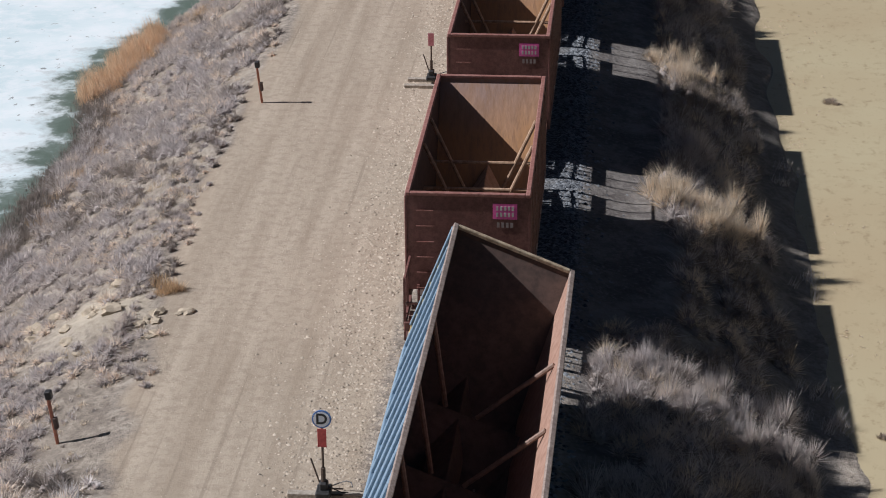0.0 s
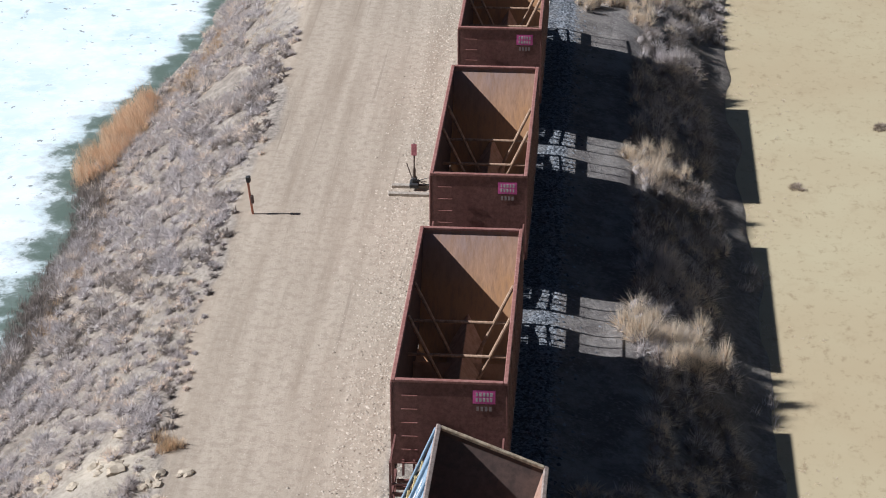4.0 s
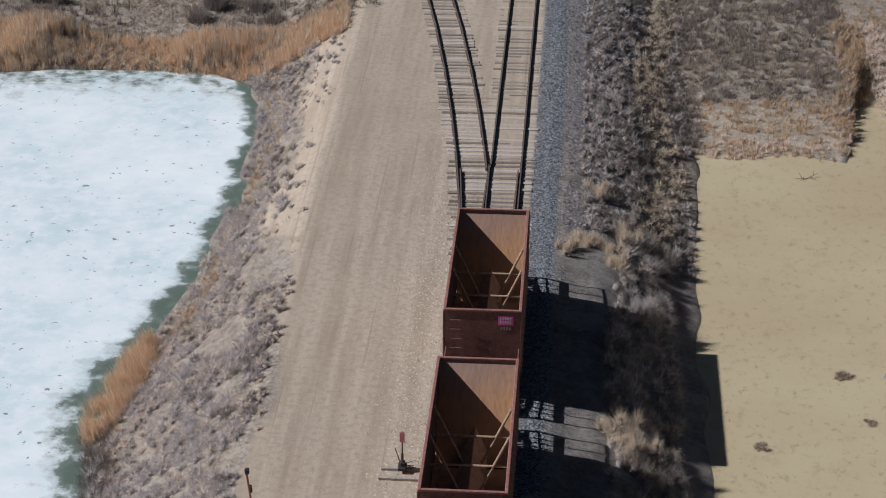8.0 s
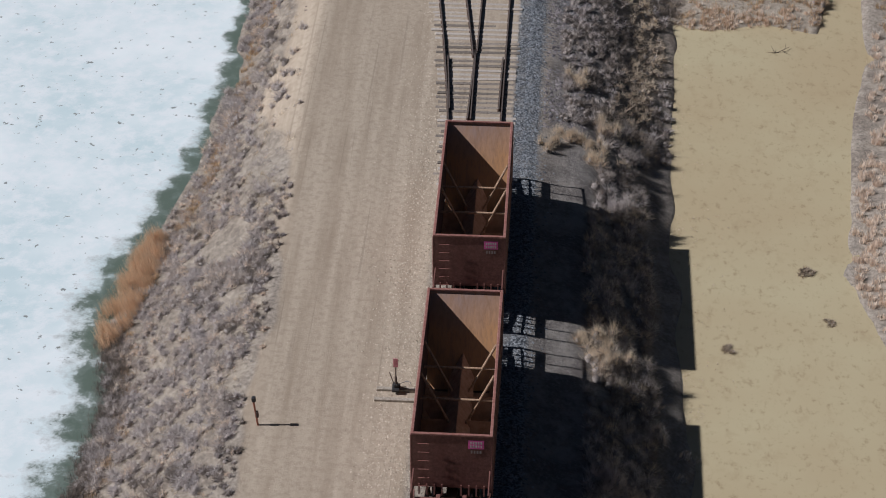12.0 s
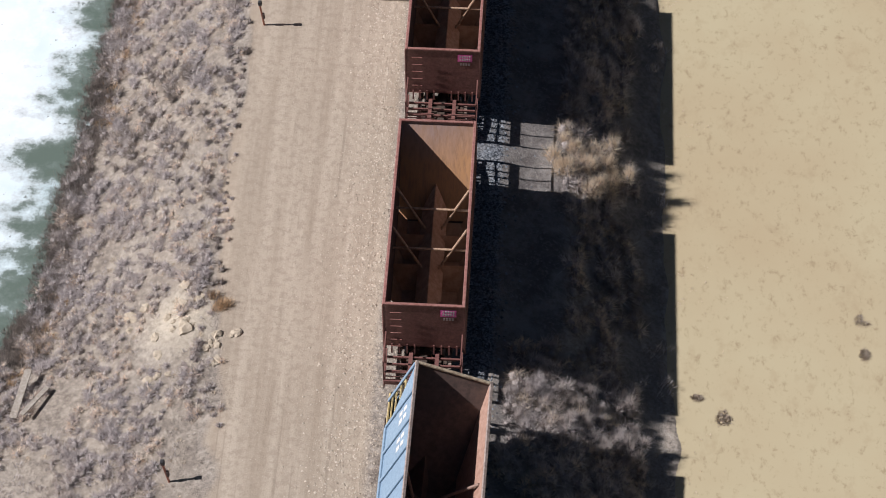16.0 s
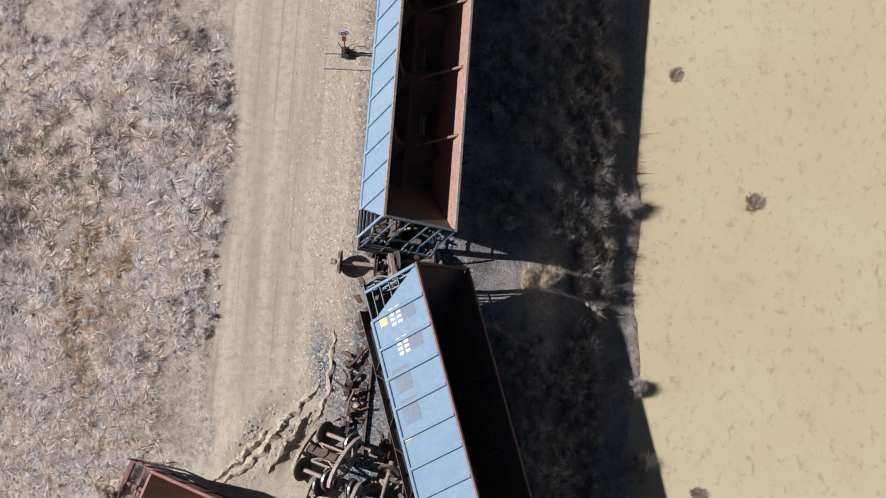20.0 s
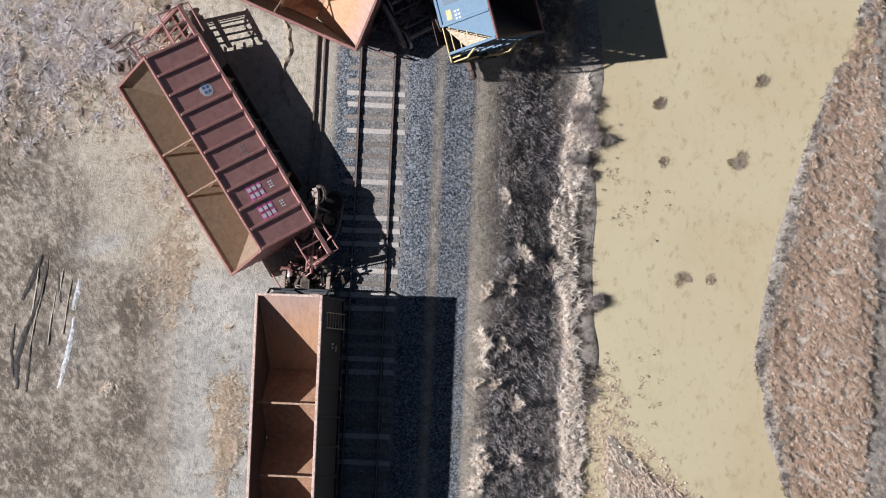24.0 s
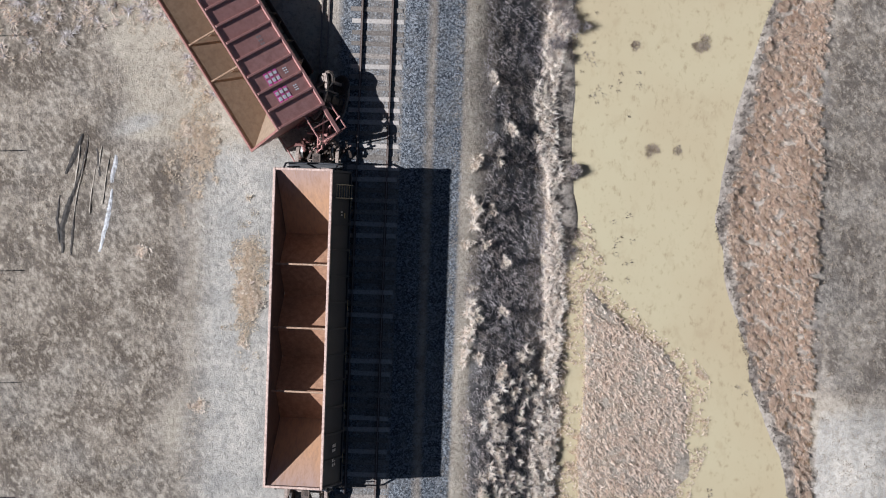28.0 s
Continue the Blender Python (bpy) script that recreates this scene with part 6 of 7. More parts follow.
stuff("peninsula_brush", "dark dry brush on the low bank", "brush", DARK_TWIG, x[m], y[m], g.uniform(0.3, 0.75, m.sum()), g.uniform(0.25, 0.6, m.sum()), 46, 0.045, 81)
x, y, g = strewn(900, 18.2, 24, 61, 78, 273)
m = np.abs(x - (18.9 + 0.9 * sstep(64, 72, y))) < 0.8
bushes("inlet_reeds", "tawny dry reeds along the pond inlet", "reeds", REED, x[m], y[m], g.uniform(0.25, 0.5, m.sum()), g.uniform(0.3, 0.8, m.sum()), 60, 0.03, 274)
m = (x > 20.8) & (y > 66)
bushes("inlet_brush", "pinkish dry brush behind the pond inlet", "brush", PALE_REED, x[m], y[m], g.uniform(0.25, 0.5, m.sum()), g.uniform(0.3, 0.6, m.sum()), 50, 0.036, 275)
# far bank across the muddy pond
x, y, g = strewn(900, 17, 24, 22, 60, 86)
m = (x > shore_east_far(y) + 0.1) & (x < shore_east_far(y) + 5)
stuff("far_bank_brush", "pinkish dry brush on the bank across the pond", "brush", PALE_REED, x[m], y[m], 0.45, 0.5, 40, 0.06, 83)
x, y, g = strewn(7400, 17, 23.2, -70, -26, 87)
m = (x > shore_east_far(y) + 0.25) & (x < 22.85 + 0.3 * wob(y, y, 2, 88)) & (wob(x, y, 0.7, 288) > -1.15)
x, y = x[m], y[m]
stuff("reed_bank", "dense pinkish-brown flattened reeds in bunches on the far bank", "reeds", PALE_REED, x, y, g.uniform(0.18, 0.32, len(x)), g.uniform(0.25, 0.6, len(x)), 30, 0.055, 84, lean=(0.05, -0.4), base=0.5)
# browner stems just east of some bunches stand for their shade
m = g.uniform(0, 1, len(x)) < 0.22
stuff("reed_shade", "rust-brown stems added as shade deep in the far bank's reeds", "reeds", REED, x[m] + 0.12, y[m] - 0.1, 0.22, 0.3, 22, 0.05, 184, lean=(0.1, -0.5))
x, y, g = strewn(9500, 15, 23.5, -70, -24, 91)
m = (x - shore_east_far(y) > -0.2) & (x - shore_east_far(y) < 0.75 + 0.45 * wob(x, y, 1.2, 191))
stuff("reed_fringe", "dark reed stubble along the far bank", "reeds", DARK_TWIG, x[m], y[m], 0.28, 0.16, 16, 0.055, 85)
x, y, g = strewn(6500, 9.6, 18.2, -72, -48, 89)
edge = shore_east_near(y) + 0.5 + 0.8 * wob(x, y, 1.1, 90) - x
m = (edge > 1.8 * g.uniform(0, 1, len(x)) ** 2) & (wob(x, y, 1.2, 92) > -0.75) & (x > 9.8 + 0.9 * g.uniform(0, 1, len(x)) ** 2 + 0.3 * wob(x, y, 1.0, 290))
stuff("flat_reeds", "pale pinkish reed flat beside the channel", "reeds", PALE_REED, x[m], y[m], 0.4, 0.28, 8, 0.085, 86, lean=(0.3, -0.6))
x, y, g = strewn(3600, 9.7, 18.2, -72, -47, 291)
edge = shore_east_near(y) + 0.9 + 0.7 * wob(x, y, 0.9, 292) - x
m = ((edge > 0) & (edge < 2.0) | (x < 11.2 + 0.5 * wob(x, y, 1.0, 293))) & (wob(x, y, 0.8, 294) > -0.5) & (edge > 0)
tagged(new("reed_stubble", blade_mesh("reed_stubble", blades(x[m], y[m], g.uniform(0.16, 0.36, m.sum()), 0.16, 16, 0.07, 295, ground_z=False) + np.array([0, 0, -3.15]), PALE_REED)), "pale flattened reed stubble in the shallows of the channel", "reeds", kind="stuff")
x, y, g = strewn(5200, 22.8, 40, -75, -22, 93)
m = g.uniform(0, 1, len(x)) < np.where(y > -55, 1.0, 0.6)
stuff("field_grass", "short grey-brown dead grass on the flat field", "grass", STRAW, x[m], y[m], 0.3, 0.16, 14, 0.04, 87)
# rank grass and tufts on the south-east slope
x, y, g = strewn(7000, 5.0, 9.2, -74, -34, 94)
m = (x > 5.3 + 0.6 * sstep(-48, -44, y) + 0.4 * wob(x, y, 1.3, 194)) & (g.uniform(0, 1, len(x)) < 0.75 + 0.3 * wob(x, y, 1.2, 195))
x, y = x[m], y[m]
pick = g.uniform(0, 1, len(x)) + 0.35 * wob(x, y, 1.6, 196)
m = pick < 0.72
stuff("grey_grass", "flattened blue-grey dead grass on the slope", "grass", SAGE, x[m], y[m], 0.34, 0.1, 14, 0.035, 89, lean=(0.9, -1.6))
m = pick >= 0.72
stuff("dark_grass", "dark matted dead stems between pale tufts", "grass", DARK_TWIG, x[m], y[m], 0.34, 0.16, 20, 0.04, 90, lean=(0.6, -0.9))
x, y, g = strewn(4200, 7.4, 11.0, -74, -34, 197)
c = 9.2 + 0.35 * wob(y, y, 3, 95)
m = np.abs(x - c) < (0.75 - 0.3 * sstep(-55, -49, y) + 0.5 * wob(x, y, 1.1, 198)) * g.uniform(0.4, 1.0, len(x))
x, y = x[m], y[m]
bushes("tan_tufts", "feathery tan grass belt at the foot of the slope", "grass", STAR, x, y, g.uniform(0.22, 0.45, len(x)), g.uniform(0.16, 0.34, len(x)), 42, 0.06, 88, 0.2, flat=1.0)
# dark stems shifted east paint the belt's shaded side
m = g.uniform(0, 1, len(x)) < 0.12
stuff("belt_shade_tufts", "darker stems added as the shaded side of the grass belt at the foot of the slope", "grass", DARK_TWIG, x[m] + 0.7, y[m], 0.4, 0.45, 60, 0.035, 188)
x, y, g = strewn(760, 5.0, 8.4, -74, -46.5, 199)
m = wob(x, y, 1.1, 200) > 0.3 - 0.4 * sstep(-50, -56, y)
bushes("small_tufts", "bleached grass tufts on the slope", "grass", STAR, x[m], y[m], g.uniform(0.2, 0.42, m.sum()), g.uniform(0.16, 0.32, m.sum()), 70, 0.06, 189, 0.25, flat=1.0)
x, y, g = strewn(1300, 4.1, 5.6, -74, -26, 201)
stuff("sparse_grass", "thin straw on the bare strip beside the ballast", "grass", STRAW, x, y, 0.22, 0.1, 10, 0.03, 190)
# stubble and scum in the shallows
x, y, g = strewn(1600, 9.8, 22, -72, -30, 202)
m = (x > shore_east_near(y) - 0.2) & (x < shore_east_near(y) + 0.6 + 3.2 * g.uniform(0, 1, len(x)) ** 2) & (x < shore_east_far(y)) & (wob(x, y, 1.6, 203) > 0.0)
tagged(new("pond_stubble", blade_mesh("pond_stubble", blades(x[m], y[m], g.uniform(0.12, 0.3, m.sum()), 0.12, 16, 0.05, 191, ground_z=False) + np.array([0, 0, -3.15]), DARK_TWIG)), "dark dead stubble in the pond shallows", "grass", kind="stuff")
# field west of the derailed cars
x, y, g = strewn(9000, -34, -7.2, -74, -14, 96)
edge = road_west(y) - 1.2 - 2.2 * sstep(-40, -50, y) + 0.9 * wob(x, y, 3, 97)
m = (x < edge) & (x > -30) & (y > -40 + 2.5 * wob(x, y, 2, 294)) & (y < -20 + 3 * wob(x, y, 2, 295))
x, y = x[m], y[m]
south = sstep(-34, -42, y)
m = g.uniform(0, 1, len(x)) < 1 - 0.45 * south
x, y, south = x[m], y[m], south[m]
pick = g.uniform(0, 1, len(x)) + 0.45 * wob(x, y, 1.8, 98) + 0.25 * south
scale_h = np.interp(y, [-46, -38, -26], [0.42, 0.7, 1.0]) * g.uniform(0.5, 1.5, len(x))
for lo, hi, mat, nm in ((-9, 0.42, SAGE_PALE, "grey_field_grass"), (0.42, 0.72, PALE_REED, "pale_field_grass"), (0.72, 0.95, TAN_BRUSH, "tan_field_grass"), (0.95, 9, STRAW, "brown_field_grass")):
    m = (pick >= lo) & (pick < hi)
    bushes(nm, nm.split("_")[0] + " dry grass and low brush on the field", "grass", mat, x[m], y[m], 0.38 * scale_h[m] + 0.07, 0.27 * scale_h[m] + 0.03, 54, 0.034, 99, 0.38, flat=0.6)
x, y, g = strewn(16000, -32, -6.0, -74, -30, 297)
m = (wob(x, y, 0.8, 296) > -0.1) & (x < -8.2 - 1.0 * sstep(-44, -50, y) + 1.4 * wob(x, y, 1.5, 298) + np.abs(g.normal(0, 1.0, len(x))))
x, y = x[m], y[m]
pick = g.uniform(0, 1, len(x)) + 0.5 * wob(x, y, 1.3, 300)
for k, (m, mat, nm) in enumerate(((pick < 0.45, STRAW, "brown"), ((pick >= 0.45) & (pick < 0.85), TAN_BRUSH, "tan"), (pick >= 0.85, DARK_TWIG, "dark"))):
    stuff("matted_grass", "matted " + nm + " dead grass lying on the field", "grass", mat, x[m], y[m], 0.26, 0.1, 9, 0.034, 299 + k, lean=(0.3, -0.8))


g = np.random.RandomState(301)
cx, cy = np.array([-8.5, -8.9, -8.3, -9.3, -5.7, -5.8, -11.3, -9.0]), np.array([-37.5, -40.5, -43.2, -45.6, -49.8, -52.4, -37.0, -33.8])
x, y = (cx[:, None] + g.normal(0, 0.5, (8, 45))).ravel(), (cy[:, None] + g.normal(0, 1.1, (8, 45))).ravel()
stuff("tan_drift", "flattened tan straw in drifts on the field", "grass", TAN_BRUSH, x, y, 0.38, 0.2, 26, 0.045, 302)


x, y = np.concatenate([g.normal(-5.75, 0.28, 130), g.normal(-8.3, 0.4, 60)]), np.concatenate([g.normal(-50.9, 1.1, 130), g.normal(-44.6, 0.9, 60)])
bushes("straw_drift", "feathery tan straw drifted against the standing car", "grass", TAN_BRUSH, x, y, g.uniform(0.2, 0.4, 190), g.uniform(0.08, 0.2, 190), 60, 0.03, 303, 0.25, flat=0.8)


# single shrubs
def shrub_mesh(name, seed, mat, n=700, width=0.03, h=1.0):
    g = np.random.RandomState(seed)
    cx, cy = g.normal(0, 0.33, 5), g.normal(0, 0.33, 5)
    co = blades(cx, cy, np.full(5, 0.85 if n > 600 else 0.68), np.full(5, h) * g.uniform(0.65, 1.1, 5), n // 5, width, seed, ground_z=False)
    return blade_mesh(name, co, mat)


def lobed_shrub(name, seed, mat, h=0.9):
    """Several twiggy lobes of one shrub, in one mesh."""
    g = np.random.RandomState(seed)
    ob = bushes(name, "", "", mat, g.normal(0, 0.36, 7), g.normal(0, 0.36, 7), g.uniform(0.3, 0.5, 7), h * g.uniform(0.6, 1.1, 7), 280, 0.017, seed, 0.5, 0.0)
    me = ob.data
    bpy.data.objects.remove(ob)
    return me


TAN_SHRUBS = [lobed_shrub("dry_shrub", 201 + k, TAN_BRUSH) for k in range(3)]
TUFTS = [shrub_mesh("grass_tuft", 241 + k, STAR, 420, 0.07, 0.55) for k in range(3)]
GREY_SHRUBS = [lobed_shrub("grey_shrub", 211 + k, SAGE) for k in range(3)]
HUMMOCKS = [shrub_mesh("grass_hummock", 221 + k, STRAW, 590, 0.12, 0.32) for k in range(3)]
rng = random.Random(9)


def plant(meshes, places, name, label, category, group, s0, s1, z=None):
    for px, py in places:
        ob = tagged(new(name, rng.choice(meshes)), label, category, group)
        s = rng.uniform(s0, s1)
        ob.matrix_world = Matrix.Translation((px, py, float(height(px, py)) if z is None else z)) @ Matrix.Rotation(rng.uniform(0, 6.28), 4, 'Z') @ Matrix.Diagonal((s, s, s * rng.uniform(0.85, 1.15), 1))


plant(TAN_SHRUBS, [(4.2, 43.4), (3.4, 42.4), (5.6, 41.7), (5.9, 45.4), (4.8, 48.9), (6.0, 27.2), (6.3, 26.2), (5.7, 12.9), (6.9, 12.9), (5.3, 11.6),
                   (6.3, -17.9), (5.6, -18.2), (5.0, 43.0), (5.2, 26.6), (5.9, 25.4), (6.2, 11.8), (6.4, 10.8), (7.4, 11.4)],
      "dry_shrub", "feathery tan dry shrub in sunlight on the slope", "shrub", "shrubs on the pond-side slope", 0.8, 1.25)
plant(GREY_SHRUBS, [(6.6, 38.3), (6.2, 17.1), (7.1, 21.4), (8.2, 22.1), (3.6, -1.0), (4.3, -0.4), (4.2, -1.9), (5.1, -0.8), (5.4, -2.2), (6.1, -0.5), (6.4, -1.6), (7.0, -2.4), (7.2, -0.7), (7.9, -1.8), (8.6, -0.9), (8.8, -2.4), (4.9, 0.3), (6.7, 0.4), (7.9, 0.2), (9.4, -13.8), (10.1, -22.0), (10.4, -25.4), (9.4, -36.2), (9.9, -37.3), (9.3, -38.2), (10.4, -49.2), (10.3, -44.8)],
      "grey_shrub", "grey bare-twigged shrub leaning over the pond edge", "shrub", "shrubs on the pond-side slope", 0.7, 1.15)
plant(TUFTS, [(5.9, -40.3), (6.85, -42.9), (6.4, -44.4), (5.2, -44.6), (6.1, -46.9), (5.0, -48.6), (5.8, -48.7), (6.9, -49.5), (5.3, -50.8), (6.8, -52.1), (5.6, -52.6), (5.8, -54.4), (6.8, -55.1), (5.4, -57.3), (6.5, -57.5),
                   (9.0, -53.2), (8.5, -55.6), (9.3, -59.2), (6.9, -59.3)],
      "grass_tuft", "pale tan dry grass tuft on the slope", "grass tuft", "tufts on the south slope", 0.42, 0.62)
plant(TUFTS, [(-15.1, -13.9), (-12.0, -21.7), (-15.8, -20.7), (-14.5, -20.1), (-15.0, -29.2), (-6.0, -51.0), (-5.6, -52.0), (-5.8, -54.0), (-9.1, -43.6), (-11.2, -49.7), (-8.0, -57.2)],
      "pale_bush", "pale tan round dry bush on the field", "bush", "bushes on the west field", 0.45, 0.75)
plant(HUMMOCKS, [(18.1, 5.9), (12.2, 0.4), (11.64, -7.2), (15.2, -13.2), (12.7, -26.4), (13.3, -38.2), (16.6, -38.2), (18.3, 4.0), (11.1, 1.4), (15.6, -43.6), (14.4, -43.5), (17.7, -34.3), (13.0, -35.7),
                 (16.0, 36.1), (11.8, 29.7), (16.8, 31.9)],
      "grass_hummock", "small dark grass hummock standing in the muddy pond", "hummock", "hummocks in the pond", 0.35, 0.62, -3.17)
red_bush = tagged(new("rust_bush", shrub_mesh("rust_bush", 231, REED)), "small rust-red dry bush at the road edge", "bush")
red_bush.matrix_world = Matrix.Translation((-8.5, 2.9, float(height(-8.5, 2.9)))) @ Matrix.Diagonal((0.6, 0.6, 0.5, 1))


def rock(px, py, s, seed):
    g = random.Random(seed)
    bm = B()
    bmesh.ops.create_icosphere(bm, subdivisions=2, radius=1.0)
    for v in bm.verts:
        n = noise.noise(v.co * 1.3 + Vector((seed, 0, 0)))
        v.co *= 1 + 0.75 * n
        v.co.z *= 0.5
    ob = tagged(new("clay_lump", mesh_of("clay_lump", bm, CLAY)), "pale eroded clay lump at the road edge", "rock", "clay lumps on the slope")
    ob.matrix_world = Matrix.Translation((px, py, float(height(px, py)))) @ Matrix.Rotation(g.uniform(0, 6), 4, 'Z') @ Matrix.Diagonal((s * g.uniform(0.8, 1.4), s, s, 1))


CLAY = surface("pale_dry_clay", (0.48, 0.405, 0.30), (0.56, 0.48, 0.37), (0.36, 0.295, 0.215), 0.95, big=2, fine=8, bumpy=0.5)
lump_at = random.Random(52)
lumps = [(-10.2 + lump_at.gauss(0, 0.9), 2.0 + lump_at.gauss(0, 1.4), lump_at.uniform(0.12, 0.28)) for _ in range(22)]
lumps += [(-8.3 + lump_at.gauss(0, 0.6), 0.9 + lump_at.gauss(0, 0.4), lump_at.uniform(0.1, 0.2)) for _ in range(8)]
lumps += [(-10.4 + lump_at.gauss(0, 0.4), -30.3 + lump_at.gauss(0, 1.6), lump_at.uniform(0.15, 0.35)) for _ in range(12)]
for k, (px, py, s) in enumerate(lumps):
    rock(px, py, s, k + 3)


# ---------------------------------------------------------------- small things along the track
def marker_post(px, py, h, tilt, label):
    p = thing("marker_post", label, "marker post", "orange marker posts")
    bm = B()
    box(bm, (0, 0, h / 2), (0.07, 0.09, h), bev=0.01)
    part("post", bm, ORANGE_POST, p)
    bm = B()
    box(bm, (0.03, 0, h + 0.05), (0.16, 0.18, 0.22), bev=0.02)
    part("cap", bm, BLACK, p, "black box on top")
    bm = B()
    box(bm, (0.06, 0, h * 0.45), (0.1, 0.14, 0.3), bev=0.015)
    part("bracket", bm, RUST_DARK, p, "rusty bracket")
    p.matrix_world = pose(px, py, float(height(px, py)) - 0.03, 0, tilt, 0)


marker_post(-8.45, 19.0, 1.35, -6, "orange-red steel marker post with a black cap at the road edge")
marker_post(-9.55, -5.6, 1.3, -7, "orange-red steel marker post with a black cap in the sagebrush")


def switch_stand(px, py, target, label, disc):
    s = thing("switch_stand", label, "switch stand", "switch stands")
    for dy, l0, l1 in ((0.1, -0.85, 1.5), (-0.62, -0.9, 1.5)):
        bm = B()
        box(bm, ((l0 + l1) / 2, dy, -0.02), (l1 - l0, 0.2, 0.16), bev=0.015)
        part("head_tie", bm, WOOD, s, "long weathered timber")
    bm = B()
    box(bm, (0, 0.02, 0.14), (0.34, 0.5, 0.16), bev=0.03)
    box(bm, (0, 0.02, 0.3), (0.2, 0.24, 0.22), bev=0.04)
    part("base", bm, BLACK, s)
    bm = B()
    rod(bm, (0, 0, 0.3), (0, 0, 1.75), 0.028, 8)
    rod(bm, (0, 0, 0.3), (0, 0, 0.75), 0.055, 8)
    part("mast", bm, IRON, s)
    bm = B()
    rod(bm, (-0.05, 0.0, 0.25), (-0.28, 0.05, 0.95), 0.02, 8)
    rod(bm, (-0.05, 0.0, 0.22), (0.45, -0.02, 0.24), 0.02, 8)
    part("lever", bm, IRON, s)
    bm = B()
    pts = [Vector((0.35 + 0.28 * math.cos(a), 0.22 + 0.22 * math.sin(a), 0.16 + 0.06 * math.sin(2 * a))) for a in [k * 0.55 for k in range(11)]]
    for a, b in zip(pts[:-1], pts[1:]):
        rod(bm, a, b, 0.014, 5)
    part("cable_loop", bm, BLACK, s)
    bm = B()
    rod(bm, (0.0, -0.02, 0.08), (1.5, -0.02, 0.08), 0.022, 8)
    part("connecting_rod", bm, IRON, s)
    bm = B()
    box(bm, (0, -0.035, 1.52), (0.2, 0.015, 0.46), bev=0.004)
    part("target", bm, target, s)
    if disc:
        bm = B()
        rod(bm, (0, 0.005, 1.98), (0, -0.022, 1.98), 0.22, 24)
        part("disc_rim", bm, BLUE_SIGN, s, "round sign with a blue edge")
        bm = B()
        rod(bm, (0, -0.024, 1.98), (0, -0.03, 1.98), 0.185, 24)
        part("disc_face", bm, STENCIL, s)
        cu = bpy.data.curves.new("letter", 'FONT')
        cu.body = "D"
        cu.size = 0.36
        cu.align_x, cu.align_y = 'CENTER', 'CENTER'
        cu.extrude, cu.offset = 0.004, 0.008
        cu.materials.append(BLACK)
        tx = new("letter", cu)
        tx.parent = s
        tx.matrix_local = Matrix.Translation((0, -0.036, 1.98)) @ FACE_S
    s.matrix_world = pose(px, py, float(height(px, py)) + 0.06, 0, 0, 0)


switch_stand(-2.85, 21.6, PINK_SIGN, "iron switch stand with a faded pink target on long ties", False)
switch_stand(-2.65, -8.6, RED_SIGN, "iron switch stand with a red target and a round lettered sign", True)


def board(px, py, l, w, rz, rx, label):
    bm = B()
    box(bm, (0, 0, 0.04), (w, l, 0.06), bev=0.008)
    ob = tagged(new("old_board", mesh_of("old_board", bm, WOOD)), label, "board", "boards by the pond")
    ob.matrix_world = pose(px, py, float(height(px, py)) + 0.34, rx, 0, rz)


board(-16.55, -0.4, 2.4, 0.3, -6, 3, "long weathered board lying among dead reeds")
board(-15.85, -0.9, 1.7, 0.2, -28, -4, "short weathered board lying among dead reeds")
branch = thing("dead_branch", "dead branch sticking out of the muddy pond", "branch")
bm = B()
for a, b in (((0, 0, 0), (1.1, 0.5, 0.35)), ((0.4, 0.2, 0.12), (0.9, -0.5, 0.3)), ((0.1, 0, 0), (-0.9, -0.4, 0.2)), ((0.7, 0.3, 0.2), (0.8, 0.9, 0.5)), ((-0.3, -0.1, 0.1), (-0.6, 0.5, 0.4))):
    rod(bm, a, b, 0.035, 6, 0.01)
part("limb", bm, IRON, branch)
branch.matrix_world = pose(15.9, 57.7, -3.15) @ Matrix.Scale(0.6, 4)


# meltwater streaks and scraped ruts on the west field
def streak(pts, w, mat, name, label, peak=0.03):
    bm = B()
    prev = None
    for k, (px, py) in enumerate(pts):
        ww = w * (0.4 + 0.6 * math.sin(math.pi * (k + 0.3) / len(pts)))
        row = [bm.verts.new((px + o * ww, py, float(height(px + o * ww, py)) + (peak * (1 - 0.5 * math.cos(k * 2.1)) if o == 0 else -0.02 if peak >= 0.1 else 0.006))) for o in (-0.5, 0, 0.5)]
        if prev:
            for a in (0, 1):
                bm.faces.new((prev[a], prev[a + 1], row[a + 1], row[a]))
        prev = row
    ob = new(name, mesh_of(name, bm, mat))
    return tagged(ob, label, "streak", "scraped streaks on the field")


SNOW = surface("old_snow", (0.5, 0.5, 0.5), (0.7, 0.7, 0.71), (0.22, 0.2, 0.18), 0.8, big=3, fine=6)
MUD = surface("dark_wet_mud", (0.03, 0.026, 0.023), (0.09, 0.075, 0.062), (0.02, 0.018, 0.016), 0.8, big=2.5, fine=7, amount=0.4)


def spread(pts, step=0.22):
    """Even points along a bent line."""
    p = np.array(pts, float)
    d = np.concatenate([[0], np.cumsum(np.hypot(*np.diff(p, axis=0).T))])
    t = np.arange(0, d[-1], step)
    return list(zip(np.interp(t, d, p[:, 0]), np.interp(t, d, p[:, 1])))


r = random.Random(12)
RUTS = [[(-14.3, -43.9), (-14.6, -44.8), (-15.16, -46.06)], [(-14.5, -46.4), (-14.9, -47.4), (-15.2, -48.6), (-15.1, -50.05)],
        [(-15.35, -47.0), (-15.45, -48.2), (-15.3, -49.4)], [(-14.0, -44.0), (-14.25, -45.6), (-14.75, -47.0)], [(-13.6, -44.6), (-13.4, -46.0)], [(-14.6, -48.0), (-14.7, -50.0)]]
